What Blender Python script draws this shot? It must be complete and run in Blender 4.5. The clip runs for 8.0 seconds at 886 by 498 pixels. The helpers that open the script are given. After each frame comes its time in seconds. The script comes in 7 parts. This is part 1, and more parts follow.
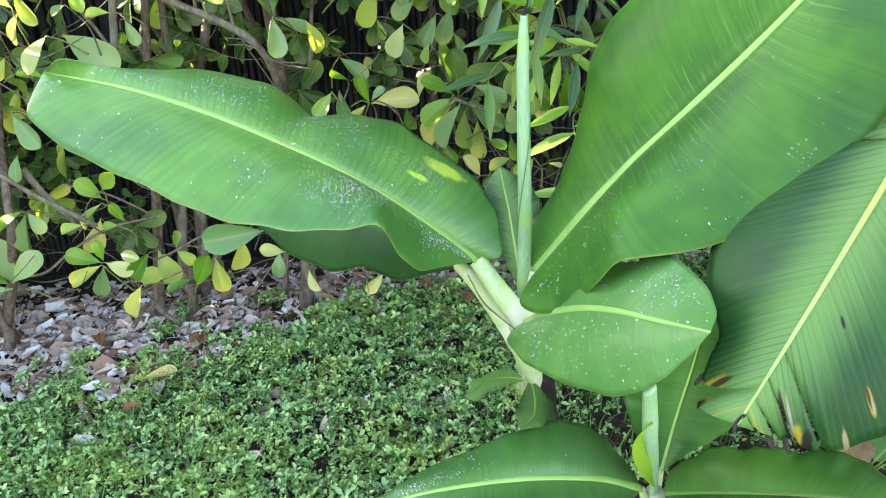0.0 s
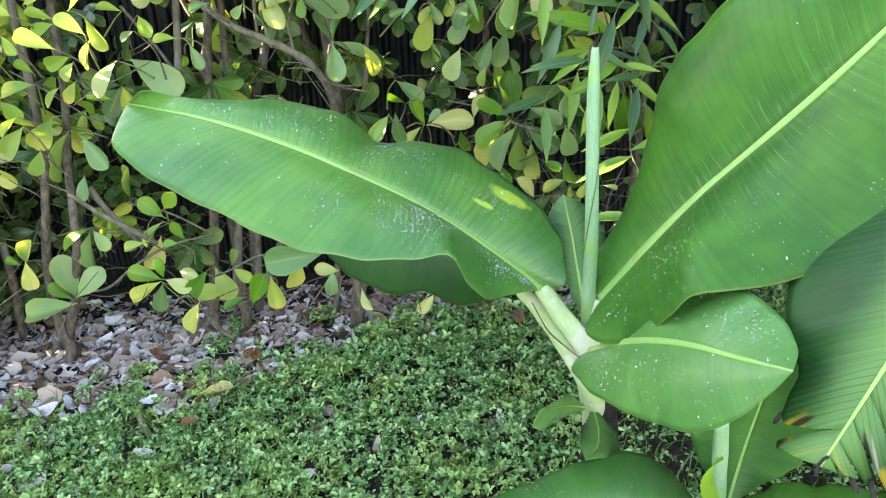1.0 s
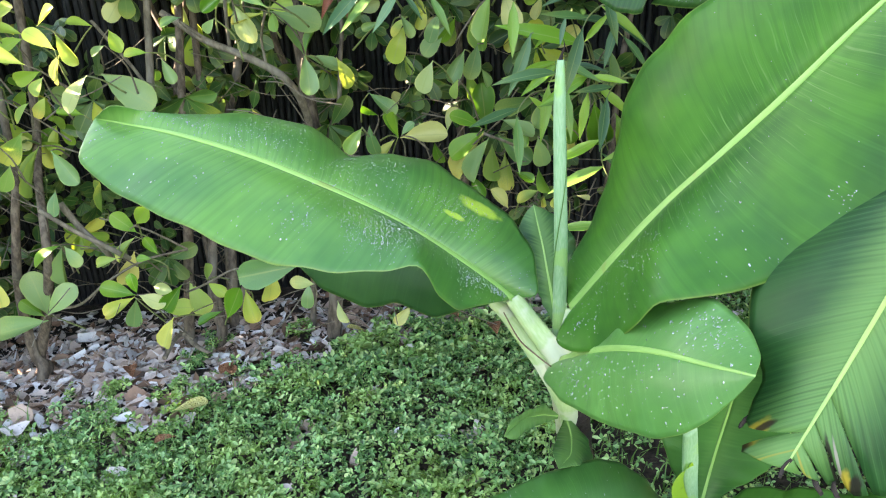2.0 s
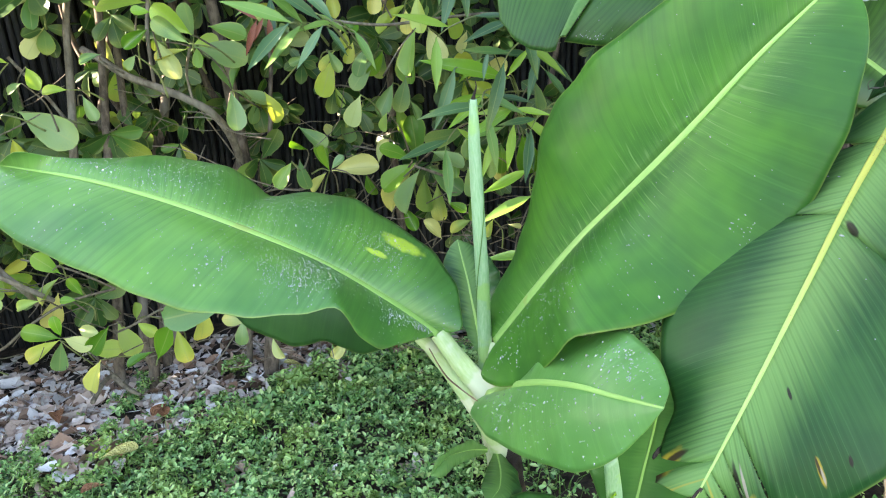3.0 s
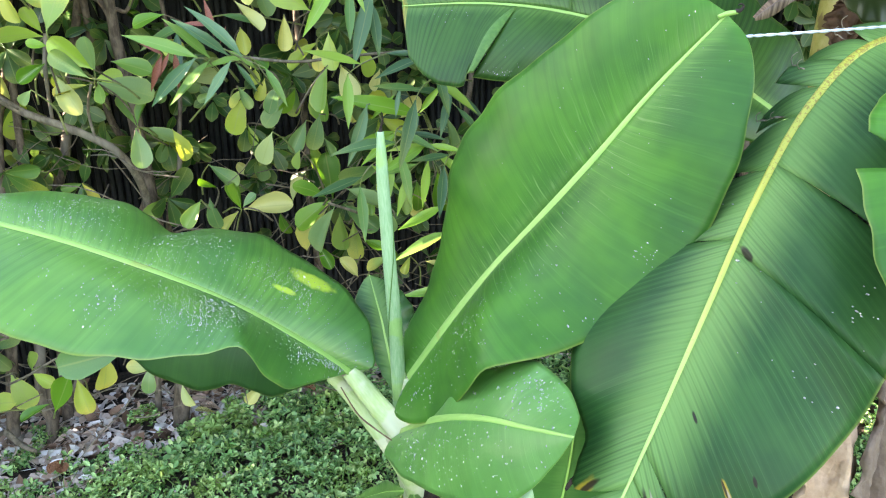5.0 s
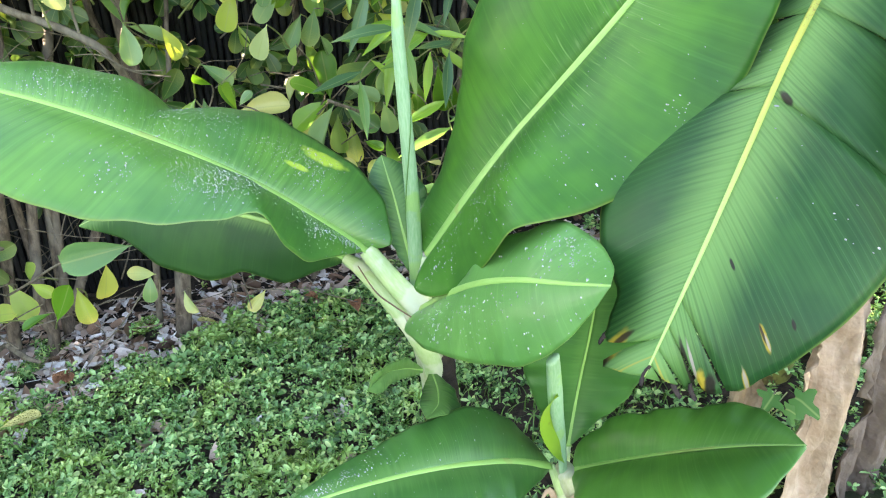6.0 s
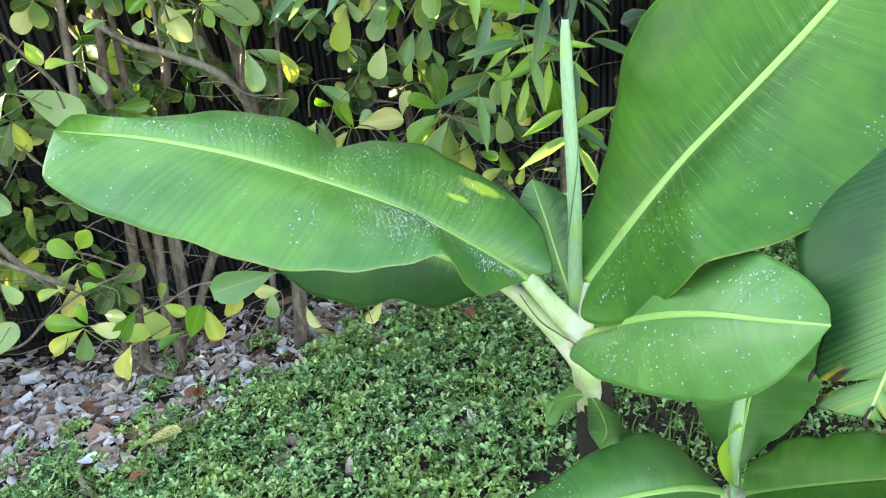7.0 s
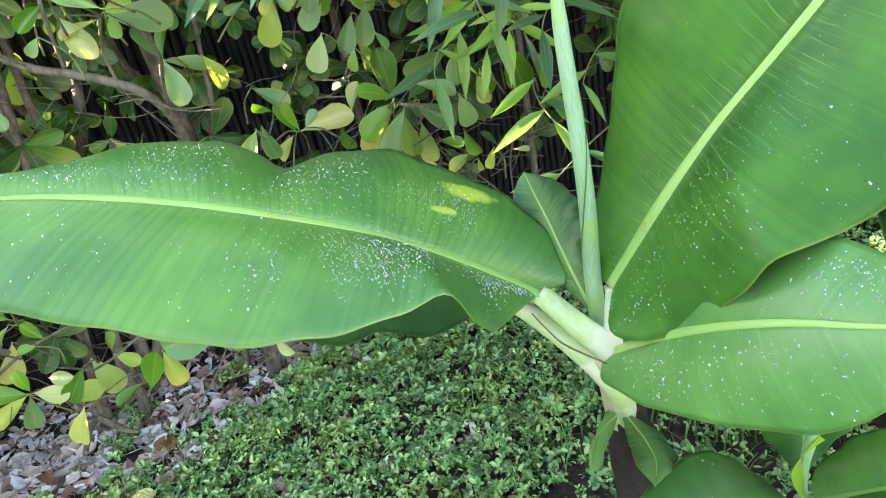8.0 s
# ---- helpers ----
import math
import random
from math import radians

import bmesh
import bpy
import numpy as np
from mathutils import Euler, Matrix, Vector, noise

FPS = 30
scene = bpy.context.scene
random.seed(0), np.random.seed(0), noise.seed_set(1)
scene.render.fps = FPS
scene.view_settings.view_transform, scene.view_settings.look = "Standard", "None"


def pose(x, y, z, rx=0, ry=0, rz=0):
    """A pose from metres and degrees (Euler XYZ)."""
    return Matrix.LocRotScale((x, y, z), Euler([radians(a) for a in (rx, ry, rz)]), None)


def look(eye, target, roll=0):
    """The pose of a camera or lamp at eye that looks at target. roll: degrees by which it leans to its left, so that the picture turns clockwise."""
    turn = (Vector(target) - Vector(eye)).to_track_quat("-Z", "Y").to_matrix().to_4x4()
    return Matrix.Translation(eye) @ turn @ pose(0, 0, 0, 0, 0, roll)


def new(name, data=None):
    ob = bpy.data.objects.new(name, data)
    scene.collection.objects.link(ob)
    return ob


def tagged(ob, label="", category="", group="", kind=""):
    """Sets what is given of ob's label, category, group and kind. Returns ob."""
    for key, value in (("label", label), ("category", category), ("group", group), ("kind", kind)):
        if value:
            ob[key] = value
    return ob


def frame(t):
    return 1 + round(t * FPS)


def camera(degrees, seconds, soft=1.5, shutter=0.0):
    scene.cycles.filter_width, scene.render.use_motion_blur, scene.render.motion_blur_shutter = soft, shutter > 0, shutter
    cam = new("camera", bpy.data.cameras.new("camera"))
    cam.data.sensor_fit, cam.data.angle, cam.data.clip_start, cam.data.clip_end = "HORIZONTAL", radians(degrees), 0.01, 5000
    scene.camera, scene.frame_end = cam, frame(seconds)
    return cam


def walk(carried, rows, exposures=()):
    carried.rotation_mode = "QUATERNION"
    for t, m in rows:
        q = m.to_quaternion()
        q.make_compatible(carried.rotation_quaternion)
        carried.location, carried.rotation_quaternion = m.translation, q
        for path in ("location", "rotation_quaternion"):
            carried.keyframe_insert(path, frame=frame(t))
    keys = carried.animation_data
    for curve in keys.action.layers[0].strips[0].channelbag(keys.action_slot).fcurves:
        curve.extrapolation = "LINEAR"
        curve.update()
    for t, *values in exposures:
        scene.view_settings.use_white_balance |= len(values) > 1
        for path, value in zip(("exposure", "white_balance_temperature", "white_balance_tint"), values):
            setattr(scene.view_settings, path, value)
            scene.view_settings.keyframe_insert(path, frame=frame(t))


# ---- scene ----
# the path: seconds, eye, target, roll
cam = camera(62.9, 8.0, 1.15)
PATH = [
    (0, (0.0234, 0.0498, 1.3750), (0.0177, 1.8419, 0.4872), -0.77),
    (0.5, (-0.0175, 0.0481, 1.3996), (-0.1111, 1.8509, 0.5387), -1.37),
    (1, (-0.0205, 0.0521, 1.3997), (-0.1335, 1.8581, 0.5480), -1.63),
    (2.5, (0.0104, 0.0448, 1.4033), (0.0118, 1.8768, 0.6009), -1.65),
    (3, (0.0388, 0.0526, 1.4209), (0.1261, 1.8981, 0.6550), -1.48),
    (3.5, (0.0860, 0.0618, 1.4754), (0.3054, 1.9287, 0.7922), -0.63),
    (4, (0.0897, 0.0603, 1.4824), (0.3783, 1.9381, 0.8572), -0.22),
    (4.2, (0.0909, 0.0626, 1.4786), (0.3892, 1.9416, 0.8619), -0.14),
    (5.3, (0.0411, 0.0611, 1.3574), (0.3466, 1.9048, 0.6451), -0.34),
    (5.5, (0.0291, 0.0582, 1.3267), (0.3410, 1.8838, 0.5718), -0.55),
    (6, (0.0088, 0.0656, 1.3064), (0.3328, 1.8514, 0.4662), -0.96),
    (6.5, (-0.0682, 0.0807, 1.3349), (0.1864, 1.8659, 0.4698), -1.97),
    (7, (-0.1364, 0.1202, 1.3714), (0.0030, 1.9208, 0.5120), -5.56),
    (7.5, (-0.1654, 0.2530, 1.3796), (-0.0435, 2.0482, 0.5064), -9.81),
    (8, (-0.1489, 0.3387, 1.3431), (0.0869, 2.0943, 0.4145), -12.09),
]
walk(cam, [(t, look(eye, target, roll)) for t, eye, target, roll in PATH], exposures=[(0.0, 3.46, 7900, 20), (1.0, 3.36, 7900, 20), (2.5, 3.35, 7900, 20), (4.0, 3.43, 7900, 20), (5.5, 3.49, 7900, 20), (6.5, 3.54, 7900, 20), (8.0, 3.40, 7900, 20)])

# ---- light ----
world = bpy.data.worlds.new("sky")
scene.world = world
world.use_nodes = True
SUN_DIR = Vector((-0.87, 0.10, 0.345)).normalized()
sky = world.node_tree.nodes.new("ShaderNodeTexSky")
sky.sky_type, sky.sun_disc = "NISHITA", False
sky.sun_elevation = math.asin(SUN_DIR.z)
sky.sun_rotation = math.atan2(SUN_DIR.x, SUN_DIR.y)
sky.air_density, sky.dust_density, sky.ozone_density = 1.0, 0.5, 1.0
bg = world.node_tree.nodes["Background"]
world.node_tree.links.new(sky.outputs[0], bg.inputs[0])
bg.inputs[1].default_value = 0.15
sun_data = bpy.data.lights.new("sun", "SUN")
sun_data.energy, sun_data.angle, sun_data.color = 4.0, radians(0.5), (1.0, 0.94, 0.84)
sun = new("sun", sun_data)
sun.rotation_euler = SUN_DIR.to_track_quat("Z", "Y").to_euler()


# ---- materials ----
def mat(name):
    m = bpy.data.materials.new(name)
    m.use_nodes = True
    n = m.node_tree.nodes
    return m, n, m.node_tree.links, n["Principled BSDF"], n["Material Output"]


def math_node(n, l, op, a, b=None, c=None):
    q = n.new("ShaderNodeMath")
    q.operation = op
    for i, v in enumerate((a, b, c)):
        if v is None:
            continue
        if isinstance(v, (int, float)):
            q.inputs[i].default_value = v
        else:
            l.new(v, q.inputs[i])
    return q.outputs[0]


def mix_col(n, l, fac, a, b, blend="MIX"):
    q = n.new("ShaderNodeMix")
    q.data_type, q.blend_type = "RGBA", blend
    for i, v in ((0, fac), (6, a), (7, b)):
        if isinstance(v, (int, float)):
            q.inputs[i].default_value = v
        elif isinstance(v, tuple):
            q.inputs[i].default_value = (*v, 1)
        else:
            l.new(v, q.inputs[i])
    return q.outputs[2]


def ramp(n, l, fac, stops, interp="LINEAR"):
    q = n.new("ShaderNodeValToRGB")
    q.color_ramp.interpolation = interp
    e = q.color_ramp.elements
    while len(e) < len(stops):
        e.new(0.5)
    for el, (p, c) in zip(e, stops):
        el.position, el.color = p, (*c, 1)
    l.new(fac, q.inputs[0])
    return q.outputs[0]


def noise_tex(n, l, vec, scale, detail=3.0, rough=0.55):
    q = n.new("ShaderNodeTexNoise")
    q.inputs["Scale"].default_value, q.inputs["Detail"].default_value, q.inputs["Roughness"].default_value = scale, detail, rough
    if vec is not None:
        l.new(vec, q.inputs["Vector"])
    return q.outputs["Fac"]


def step(n, l, v, lo, hi):
    q = n.new("ShaderNodeMapRange")
    q.interpolation_type = "SMOOTHSTEP"
    l.new(v, q.inputs[0])
    q.inputs[1].default_value, q.inputs[2].default_value = lo, hi
    return q.outputs[0]


def bump(n, l, height, bsdf, strength=0.3, dist=0.002):
    q = n.new("ShaderNodeBump")
    q.inputs["Strength"].default_value, q.inputs["Distance"].default_value = strength, dist
    l.new(height, q.inputs["Height"])
    l.new(q.outputs[0], bsdf.inputs["Normal"])
    return q.outputs[0]


def translucent(n, l, bsdf, out, colour, fac, normal=None):
    t = n.new("ShaderNodeBsdfTranslucent")
    if isinstance(colour, tuple):
        t.inputs[0].default_value = (*colour, 1)
    else:
        l.new(colour, t.inputs[0])
    if normal is not None:
        l.new(normal, t.inputs["Normal"])
    x = n.new("ShaderNodeMixShader")
    x.inputs[0].default_value = fac
    l.new(bsdf.outputs[0], x.inputs[1])
    l.new(t.outputs[0], x.inputs[2])
    l.new(x.outputs[0], out.inputs[0])


def banana_leaf_mat(name, deep, bright, patches=(), worn=0.0, dry=0.0, lines=0.16, fingers=0.4, pleats=0.06, halo=1.0, coat=0.0, spec=0.45, pitch=600.0, relief=0.30, swell=6.0, furrows=0.0, bands=0.28, veins=0.0):
    """Blade: veins run from the midrib to the margin; the uv map holds metres along and across, the second one fractions."""
    m, n, l, b, out = mat(name)
    uv = n.new("ShaderNodeUVMap")
    uv.uv_map = "metres"
    sp = n.new("ShaderNodeSeparateXYZ")
    l.new(uv.outputs[0], sp.inputs[0])
    fr = n.new("ShaderNodeUVMap")
    fr.uv_map = "fraction"
    sf = n.new("ShaderNodeSeparateXYZ")
    l.new(fr.outputs[0], sf.inputs[0])
    u, v = sp.outputs[0], sp.outputs[1]
    av = math_node(n, l, "ABSOLUTE", v)
    lane = math_node(n, l, "MULTIPLY_ADD", av, -0.30, u)
    cv = n.new("ShaderNodeCombineXYZ")
    l.new(math_node(n, l, "MULTIPLY", lane, 170.0), cv.inputs[0])
    l.new(math_node(n, l, "MULTIPLY", v, 5.0), cv.inputs[1])
    streak = noise_tex(n, l, cv.outputs[0], 1.0, 2.0, 0.5)
    cw = n.new("ShaderNodeCombineXYZ")
    l.new(math_node(n, l, "MULTIPLY", lane, 34.0), cw.inputs[0])
    l.new(math_node(n, l, "MULTIPLY", v, 6.0), cw.inputs[1])
    band = noise_tex(n, l, cw.outputs[0], 1.0, 2.0, 0.5)
    vein = math_node(n, l, "SINE", math_node(n, l, "MULTIPLY_ADD", streak, 2.0, math_node(n, l, "MULTIPLY", lane, 720.0)))
    tc = n.new("ShaderNodeTexCoord")
    blotch = noise_tex(n, l, tc.outputs["Object"], 7.0, 3.0)
    base = mix_col(n, l, step(n, l, blotch, 0.3, 0.7), deep, bright)
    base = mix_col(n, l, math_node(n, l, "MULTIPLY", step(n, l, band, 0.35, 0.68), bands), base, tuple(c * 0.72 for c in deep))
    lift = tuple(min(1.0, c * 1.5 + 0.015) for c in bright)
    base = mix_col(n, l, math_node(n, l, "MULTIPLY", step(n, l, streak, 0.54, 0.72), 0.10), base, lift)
    # paler beside the midrib, fading out in fingers along the veins
    near = math_node(n, l, "MULTIPLY_ADD", streak, -0.034, math_node(n, l, "ADD", av, 0.012))
    pale = math_node(n, l, "SUBTRACT", 1.0, step(n, l, near, 0.0, 0.026 * halo))
    base = mix_col(n, l, math_node(n, l, "MULTIPLY", pale, fingers), base, (0.24, 0.48, 0.13))
    cl = n.new("ShaderNodeCombineXYZ")
    l.new(math_node(n, l, "MULTIPLY", lane, 95.0), cl.inputs[0])
    l.new(math_node(n, l, "MULTIPLY", v, 1.6), cl.inputs[1])
    ridge = math_node(n, l, "ABSOLUTE", math_node(n, l, "SUBTRACT", math_node(n, l, "FRACT", math_node(n, l, "MULTIPLY", noise_tex(n, l, cl.outputs[0], 1.0, 1.0, 0.4), 7.0)), 0.5))
    line = math_node(n, l, "SUBTRACT", 1.0, step(n, l, ridge, 0.015, 0.06))
    inner = math_node(n, l, "SUBTRACT", 1.0, step(n, l, math_node(n, l, "MULTIPLY_ADD", blotch, 0.5, sf.outputs[1]), 0.25, 0.85))
    line = math_node(n, l, "MULTIPLY", line, inner)
    base = mix_col(n, l, math_node(n, l, "MULTIPLY", line, lines), base, lift)
    ripple = math_node(n, l, "SINE", math_node(n, l, "MULTIPLY_ADD", band, 11.0, math_node(n, l, "MULTIPLY", lane, pitch)))
    if veins:
        cross = math_node(n, l, "SINE", math_node(n, l, "MULTIPLY_ADD", band, 9.0, math_node(n, l, "MULTIPLY", lane, 330.0)))
        thin = math_node(n, l, "MULTIPLY", step(n, l, cross, 0.955, 0.997), math_node(n, l, "MULTIPLY", inner, step(n, l, noise_tex(n, l, tc.outputs["Object"], 16.0, 2.0), 0.42, 0.60)))
        base = mix_col(n, l, math_node(n, l, "MULTIPLY", thin, veins), base, (0.30, 0.52, 0.20))
    broad = noise_tex(n, l, cw.outputs[0], 0.22, 2.0, 0.5)
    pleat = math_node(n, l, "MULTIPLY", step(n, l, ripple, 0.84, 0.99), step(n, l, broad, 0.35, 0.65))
    # furrows darkened in the base colour, as shade between the pleats
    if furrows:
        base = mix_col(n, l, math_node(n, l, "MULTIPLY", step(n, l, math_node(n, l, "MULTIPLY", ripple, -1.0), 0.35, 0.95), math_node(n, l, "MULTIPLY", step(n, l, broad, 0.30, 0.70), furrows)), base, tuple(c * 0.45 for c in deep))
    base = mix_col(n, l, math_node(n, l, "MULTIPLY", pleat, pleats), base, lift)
    rim = step(n, l, sf.outputs[1], 0.982, 1.0)
    base = mix_col(n, l, math_node(n, l, "MULTIPLY", rim, 0.45), base, (0.36, 0.46, 0.12))
    rag = noise_tex(n, l, tc.outputs["Object"], 70.0, 2.0, 0.5) if patches else None
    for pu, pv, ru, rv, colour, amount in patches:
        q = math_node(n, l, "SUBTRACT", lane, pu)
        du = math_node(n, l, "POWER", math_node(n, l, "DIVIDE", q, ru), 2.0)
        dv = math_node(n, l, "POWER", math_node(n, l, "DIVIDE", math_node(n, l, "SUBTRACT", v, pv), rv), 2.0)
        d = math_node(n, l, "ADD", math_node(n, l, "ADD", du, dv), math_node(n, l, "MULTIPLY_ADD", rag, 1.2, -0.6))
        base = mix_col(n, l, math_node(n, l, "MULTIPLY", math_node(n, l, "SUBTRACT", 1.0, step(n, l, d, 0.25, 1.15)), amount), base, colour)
    if worn:
        spots = noise_tex(n, l, cv.outputs[0], 0.16, 4.0, 0.6)
        tip = math_node(n, l, "MULTIPLY_ADD", step(n, l, sf.outputs[0], 0.90, 1.0), 0.26, math_node(n, l, "MULTIPLY", step(n, l, sf.outputs[1], 0.8, 1.0), 0.05))
        k = math_node(n, l, "MULTIPLY_ADD", tip, worn, spots)
        base = mix_col(n, l, step(n, l, k, 0.70, 0.76), base, (0.36, 0.34, 0.06))
        base = mix_col(n, l, step(n, l, k, 0.77, 0.80), base, (0.10, 0.06, 0.04))
    if dry:
        dead = step(n, l, math_node(n, l, "MULTIPLY_ADD", band, 0.12, sf.outputs[0]), 1.0 - dry, 1.06 - dry)
        base = mix_col(n, l, dead, base, mix_col(n, l, step(n, l, streak, 0.35, 0.65), (0.10, 0.065, 0.040), (0.30, 0.21, 0.14)))
    l.new(base, b.inputs["Base Color"])
    l.new(math_node(n, l, "MULTIPLY_ADD", blotch, 0.22, 0.31), b.inputs["Roughness"])
    b.inputs["Specular IOR Level"].default_value = spec
    b.inputs["Coat Weight"].default_value, b.inputs["Coat Roughness"].default_value = coat, 0.28
    h = math_node(n, l, "MULTIPLY_ADD", line, 0.25, math_node(n, l, "MULTIPLY_ADD", pleat, 0.5, math_node(n, l, "MULTIPLY", band, 1.0)))
    # broad shallow waves that follow the veins
    cs = n.new("ShaderNodeCombineXYZ")
    l.new(math_node(n, l, "MULTIPLY", lane, 15.0), cs.inputs[0])
    l.new(math_node(n, l, "MULTIPLY", v, 3.5), cs.inputs[1])
    h = math_node(n, l, "MULTIPLY_ADD", noise_tex(n, l, cs.outputs[0], 1.0, 1.0, 0.4), swell, h)
    nm = bump(n, l, h, b, relief, 0.0007)
    glow = mix_col(n, l, 1.0, base, (1.0, 1.0, 0.55), "MULTIPLY")
    translucent(n, l, b, out, glow, 0.30, nm)
    return m


def plain_leaf_mat(name, stops, tip_colour, tip_amount, island=False, rough=0.36, trans=0.25, patchy=None):
    """Small leaves: the colour differs from leaf to leaf, yellows towards the tip, and has a paler midrib."""
    m, n, l, b, out = mat(name)
    if island:
        rnd = n.new("ShaderNodeNewGeometry").outputs["Random Per Island"]
    else:
        rnd = n.new("ShaderNodeObjectInfo").outputs["Random"]
    tc = n.new("ShaderNodeTexCoord")
    base = ramp(n, l, rnd, stops)
    if patchy:
        place = n.new("ShaderNodeSeparateXYZ")
        l.new(tc.outputs["Object"], place.inputs[0])
        wide = noise_tex(n, l, tc.outputs["Object"], 4.2, 3.0)
        base = mix_col(n, l, math_node(n, l, "MULTIPLY", step(n, l, math_node(n, l, "MULTIPLY_ADD", place.outputs[0], -0.07, wide), 0.50, 0.66), 0.42), base, patchy)
    uv = n.new("ShaderNodeSeparateXYZ")
    l.new(tc.outputs["UV"], uv.inputs[0])
    r2 = math_node(n, l, "FRACT", math_node(n, l, "MULTIPLY", rnd, 17.31))
    spot = noise_tex(n, l, tc.outputs["Object"], 38.0 if not island else 30.0, 3.0)
    ty = math_node(n, l, "MULTIPLY_ADD", spot, 0.5, math_node(n, l, "ADD", uv.outputs[1], math_node(n, l, "SUBTRACT", r2, 1.0)))
    base = mix_col(n, l, math_node(n, l, "MULTIPLY", step(n, l, ty, 0.55, 1.05), tip_amount), base, tip_colour)
    mid = math_node(n, l, "ABSOLUTE", math_node(n, l, "SUBTRACT", uv.outputs[0], 0.5))
    base = mix_col(n, l, math_node(n, l, "MULTIPLY", math_node(n, l, "SUBTRACT", 1.0, step(n, l, mid, 0.005, 0.05)), 0.35), base, (0.35, 0.42, 0.14))
    base = mix_col(n, l, math_node(n, l, "MULTIPLY", step(n, l, mid, 0.40, 0.5), 0.30), base, tip_colour)
    base = mix_col(n, l, math_node(n, l, "MULTIPLY", step(n, l, spot, 0.66, 0.72), 0.5 * tip_amount), base, (0.24, 0.17, 0.07))
    l.new(base, b.inputs["Base Color"])
    l.new(math_node(n, l, "MULTIPLY_ADD", r2, 0.25, rough - 0.12), b.inputs["Roughness"])
    nm = bump(n, l, spot, b, 0.25, 0.002)
    translucent(n, l, b, out, mix_col(n, l, 1.0, base, (1.0, 1.0, 0.5), "MULTIPLY"), trans, nm)
    return m


def bark_mat(name, dark, light):
    m, n, l, b, out = mat(name)
    tc = n.new("ShaderNodeTexCoord")
    mp = n.new("ShaderNodeMapping")
    mp.inputs["Scale"].default_value = (1.0, 1.0, 0.35)
    l.new(tc.outputs["Object"], mp.inputs[0])
    a = noise_tex(n, l, mp.outputs[0], 60.0, 5.0, 0.65)
    c = noise_tex(n, l, mp.outputs[0], 9.0, 3.0)
    base = mix_col(n, l, step(n, l, a, 0.35, 0.68), dark, light)
    base = mix_col(n, l, math_node(n, l, "MULTIPLY", step(n, l, c, 0.5, 0.7), 0.5), base, (0.30, 0.27, 0.22))
    l.new(base, b.inputs["Base Color"])
    b.inputs["Roughness"].default_value = 0.85
    bump(n, l, a, b, 0.6, 0.004)
    return m


def stem_mat(name, pale, green, brown, brown_amount, speckle=0.0):
    """Fleshy stalks with fine lengthwise fibres and brown drying margins."""
    m, n, l, b, out = mat(name)
    tc = n.new("ShaderNodeTexCoord")
    sp = n.new("ShaderNodeSeparateXYZ")
    l.new(tc.outputs["UV"], sp.inputs[0])
    cv = n.new("ShaderNodeCombineXYZ")
    l.new(math_node(n, l, "MULTIPLY", sp.outputs[0], 26.0), cv.inputs[0])
    l.new(math_node(n, l, "MULTIPLY", sp.outputs[1], 5.0), cv.inputs[1])
    fib = noise_tex(n, l, cv.outputs[0], 1.0, 4.0, 0.6)
    big = noise_tex(n, l, tc.outputs["Object"], 14.0, 3.0)
    base = mix_col(n, l, step(n, l, fib, 0.15, 0.85), green, pale)
    base = mix_col(n, l, math_node(n, l, "MULTIPLY", step(n, l, big, 0.62 - 0.3 * brown_amount, 0.66 - 0.2 * brown_amount), min(1.0, 0.4 + brown_amount)), base, brown)
    if speckle:
        base = mix_col(n, l, step(n, l, sp.outputs[1], 4.0, 7.5), base, (0.34, 0.52, 0.13))
        # rust-coloured specks, thick only where the stalk is oldest
        fine = noise_tex(n, l, tc.outputs["Object"], 240.0, 4.0, 0.75)
        old = math_node(n, l, "SUBTRACT", 1.0, step(n, l, sp.outputs[1], 1.5, 5.5))
        k = math_node(n, l, "MULTIPLY_ADD", old, 0.16, fine)
        base = mix_col(n, l, math_node(n, l, "MULTIPLY", step(n, l, k, 0.60, 0.74), speckle), base, brown)
    l.new(base, b.inputs["Base Color"])
    b.inputs["Roughness"].default_value = 0.45
    b.inputs["Subsurface Weight"].default_value = 0.0
    bump(n, l, fib, b, 0.18, 0.0012)
    return m


def simple_mat(name, a, c, scale, rough=0.8, height=0.003, metal=0.0):
    m, n, l, b, out = mat(name)
    tc = n.new("ShaderNodeTexCoord")
    f = noise_tex(n, l, tc.outputs["Object"], scale, 6.0, 0.6)
    g = noise_tex(n, l, tc.outputs["Object"], scale * 0.12, 3.0)
    base = mix_col(n, l, step(n, l, f, 0.35, 0.65), a, c)
    base = mix_col(n, l, math_node(n, l, "MULTIPLY", g, 0.5), base, tuple(x * 0.6 for x in a))
    l.new(base, b.inputs["Base Color"])
    b.inputs["Roughness"].default_value, b.inputs["Metallic"].default_value = rough, metal
    bump(n, l, f, b, 0.6, height)
    return m


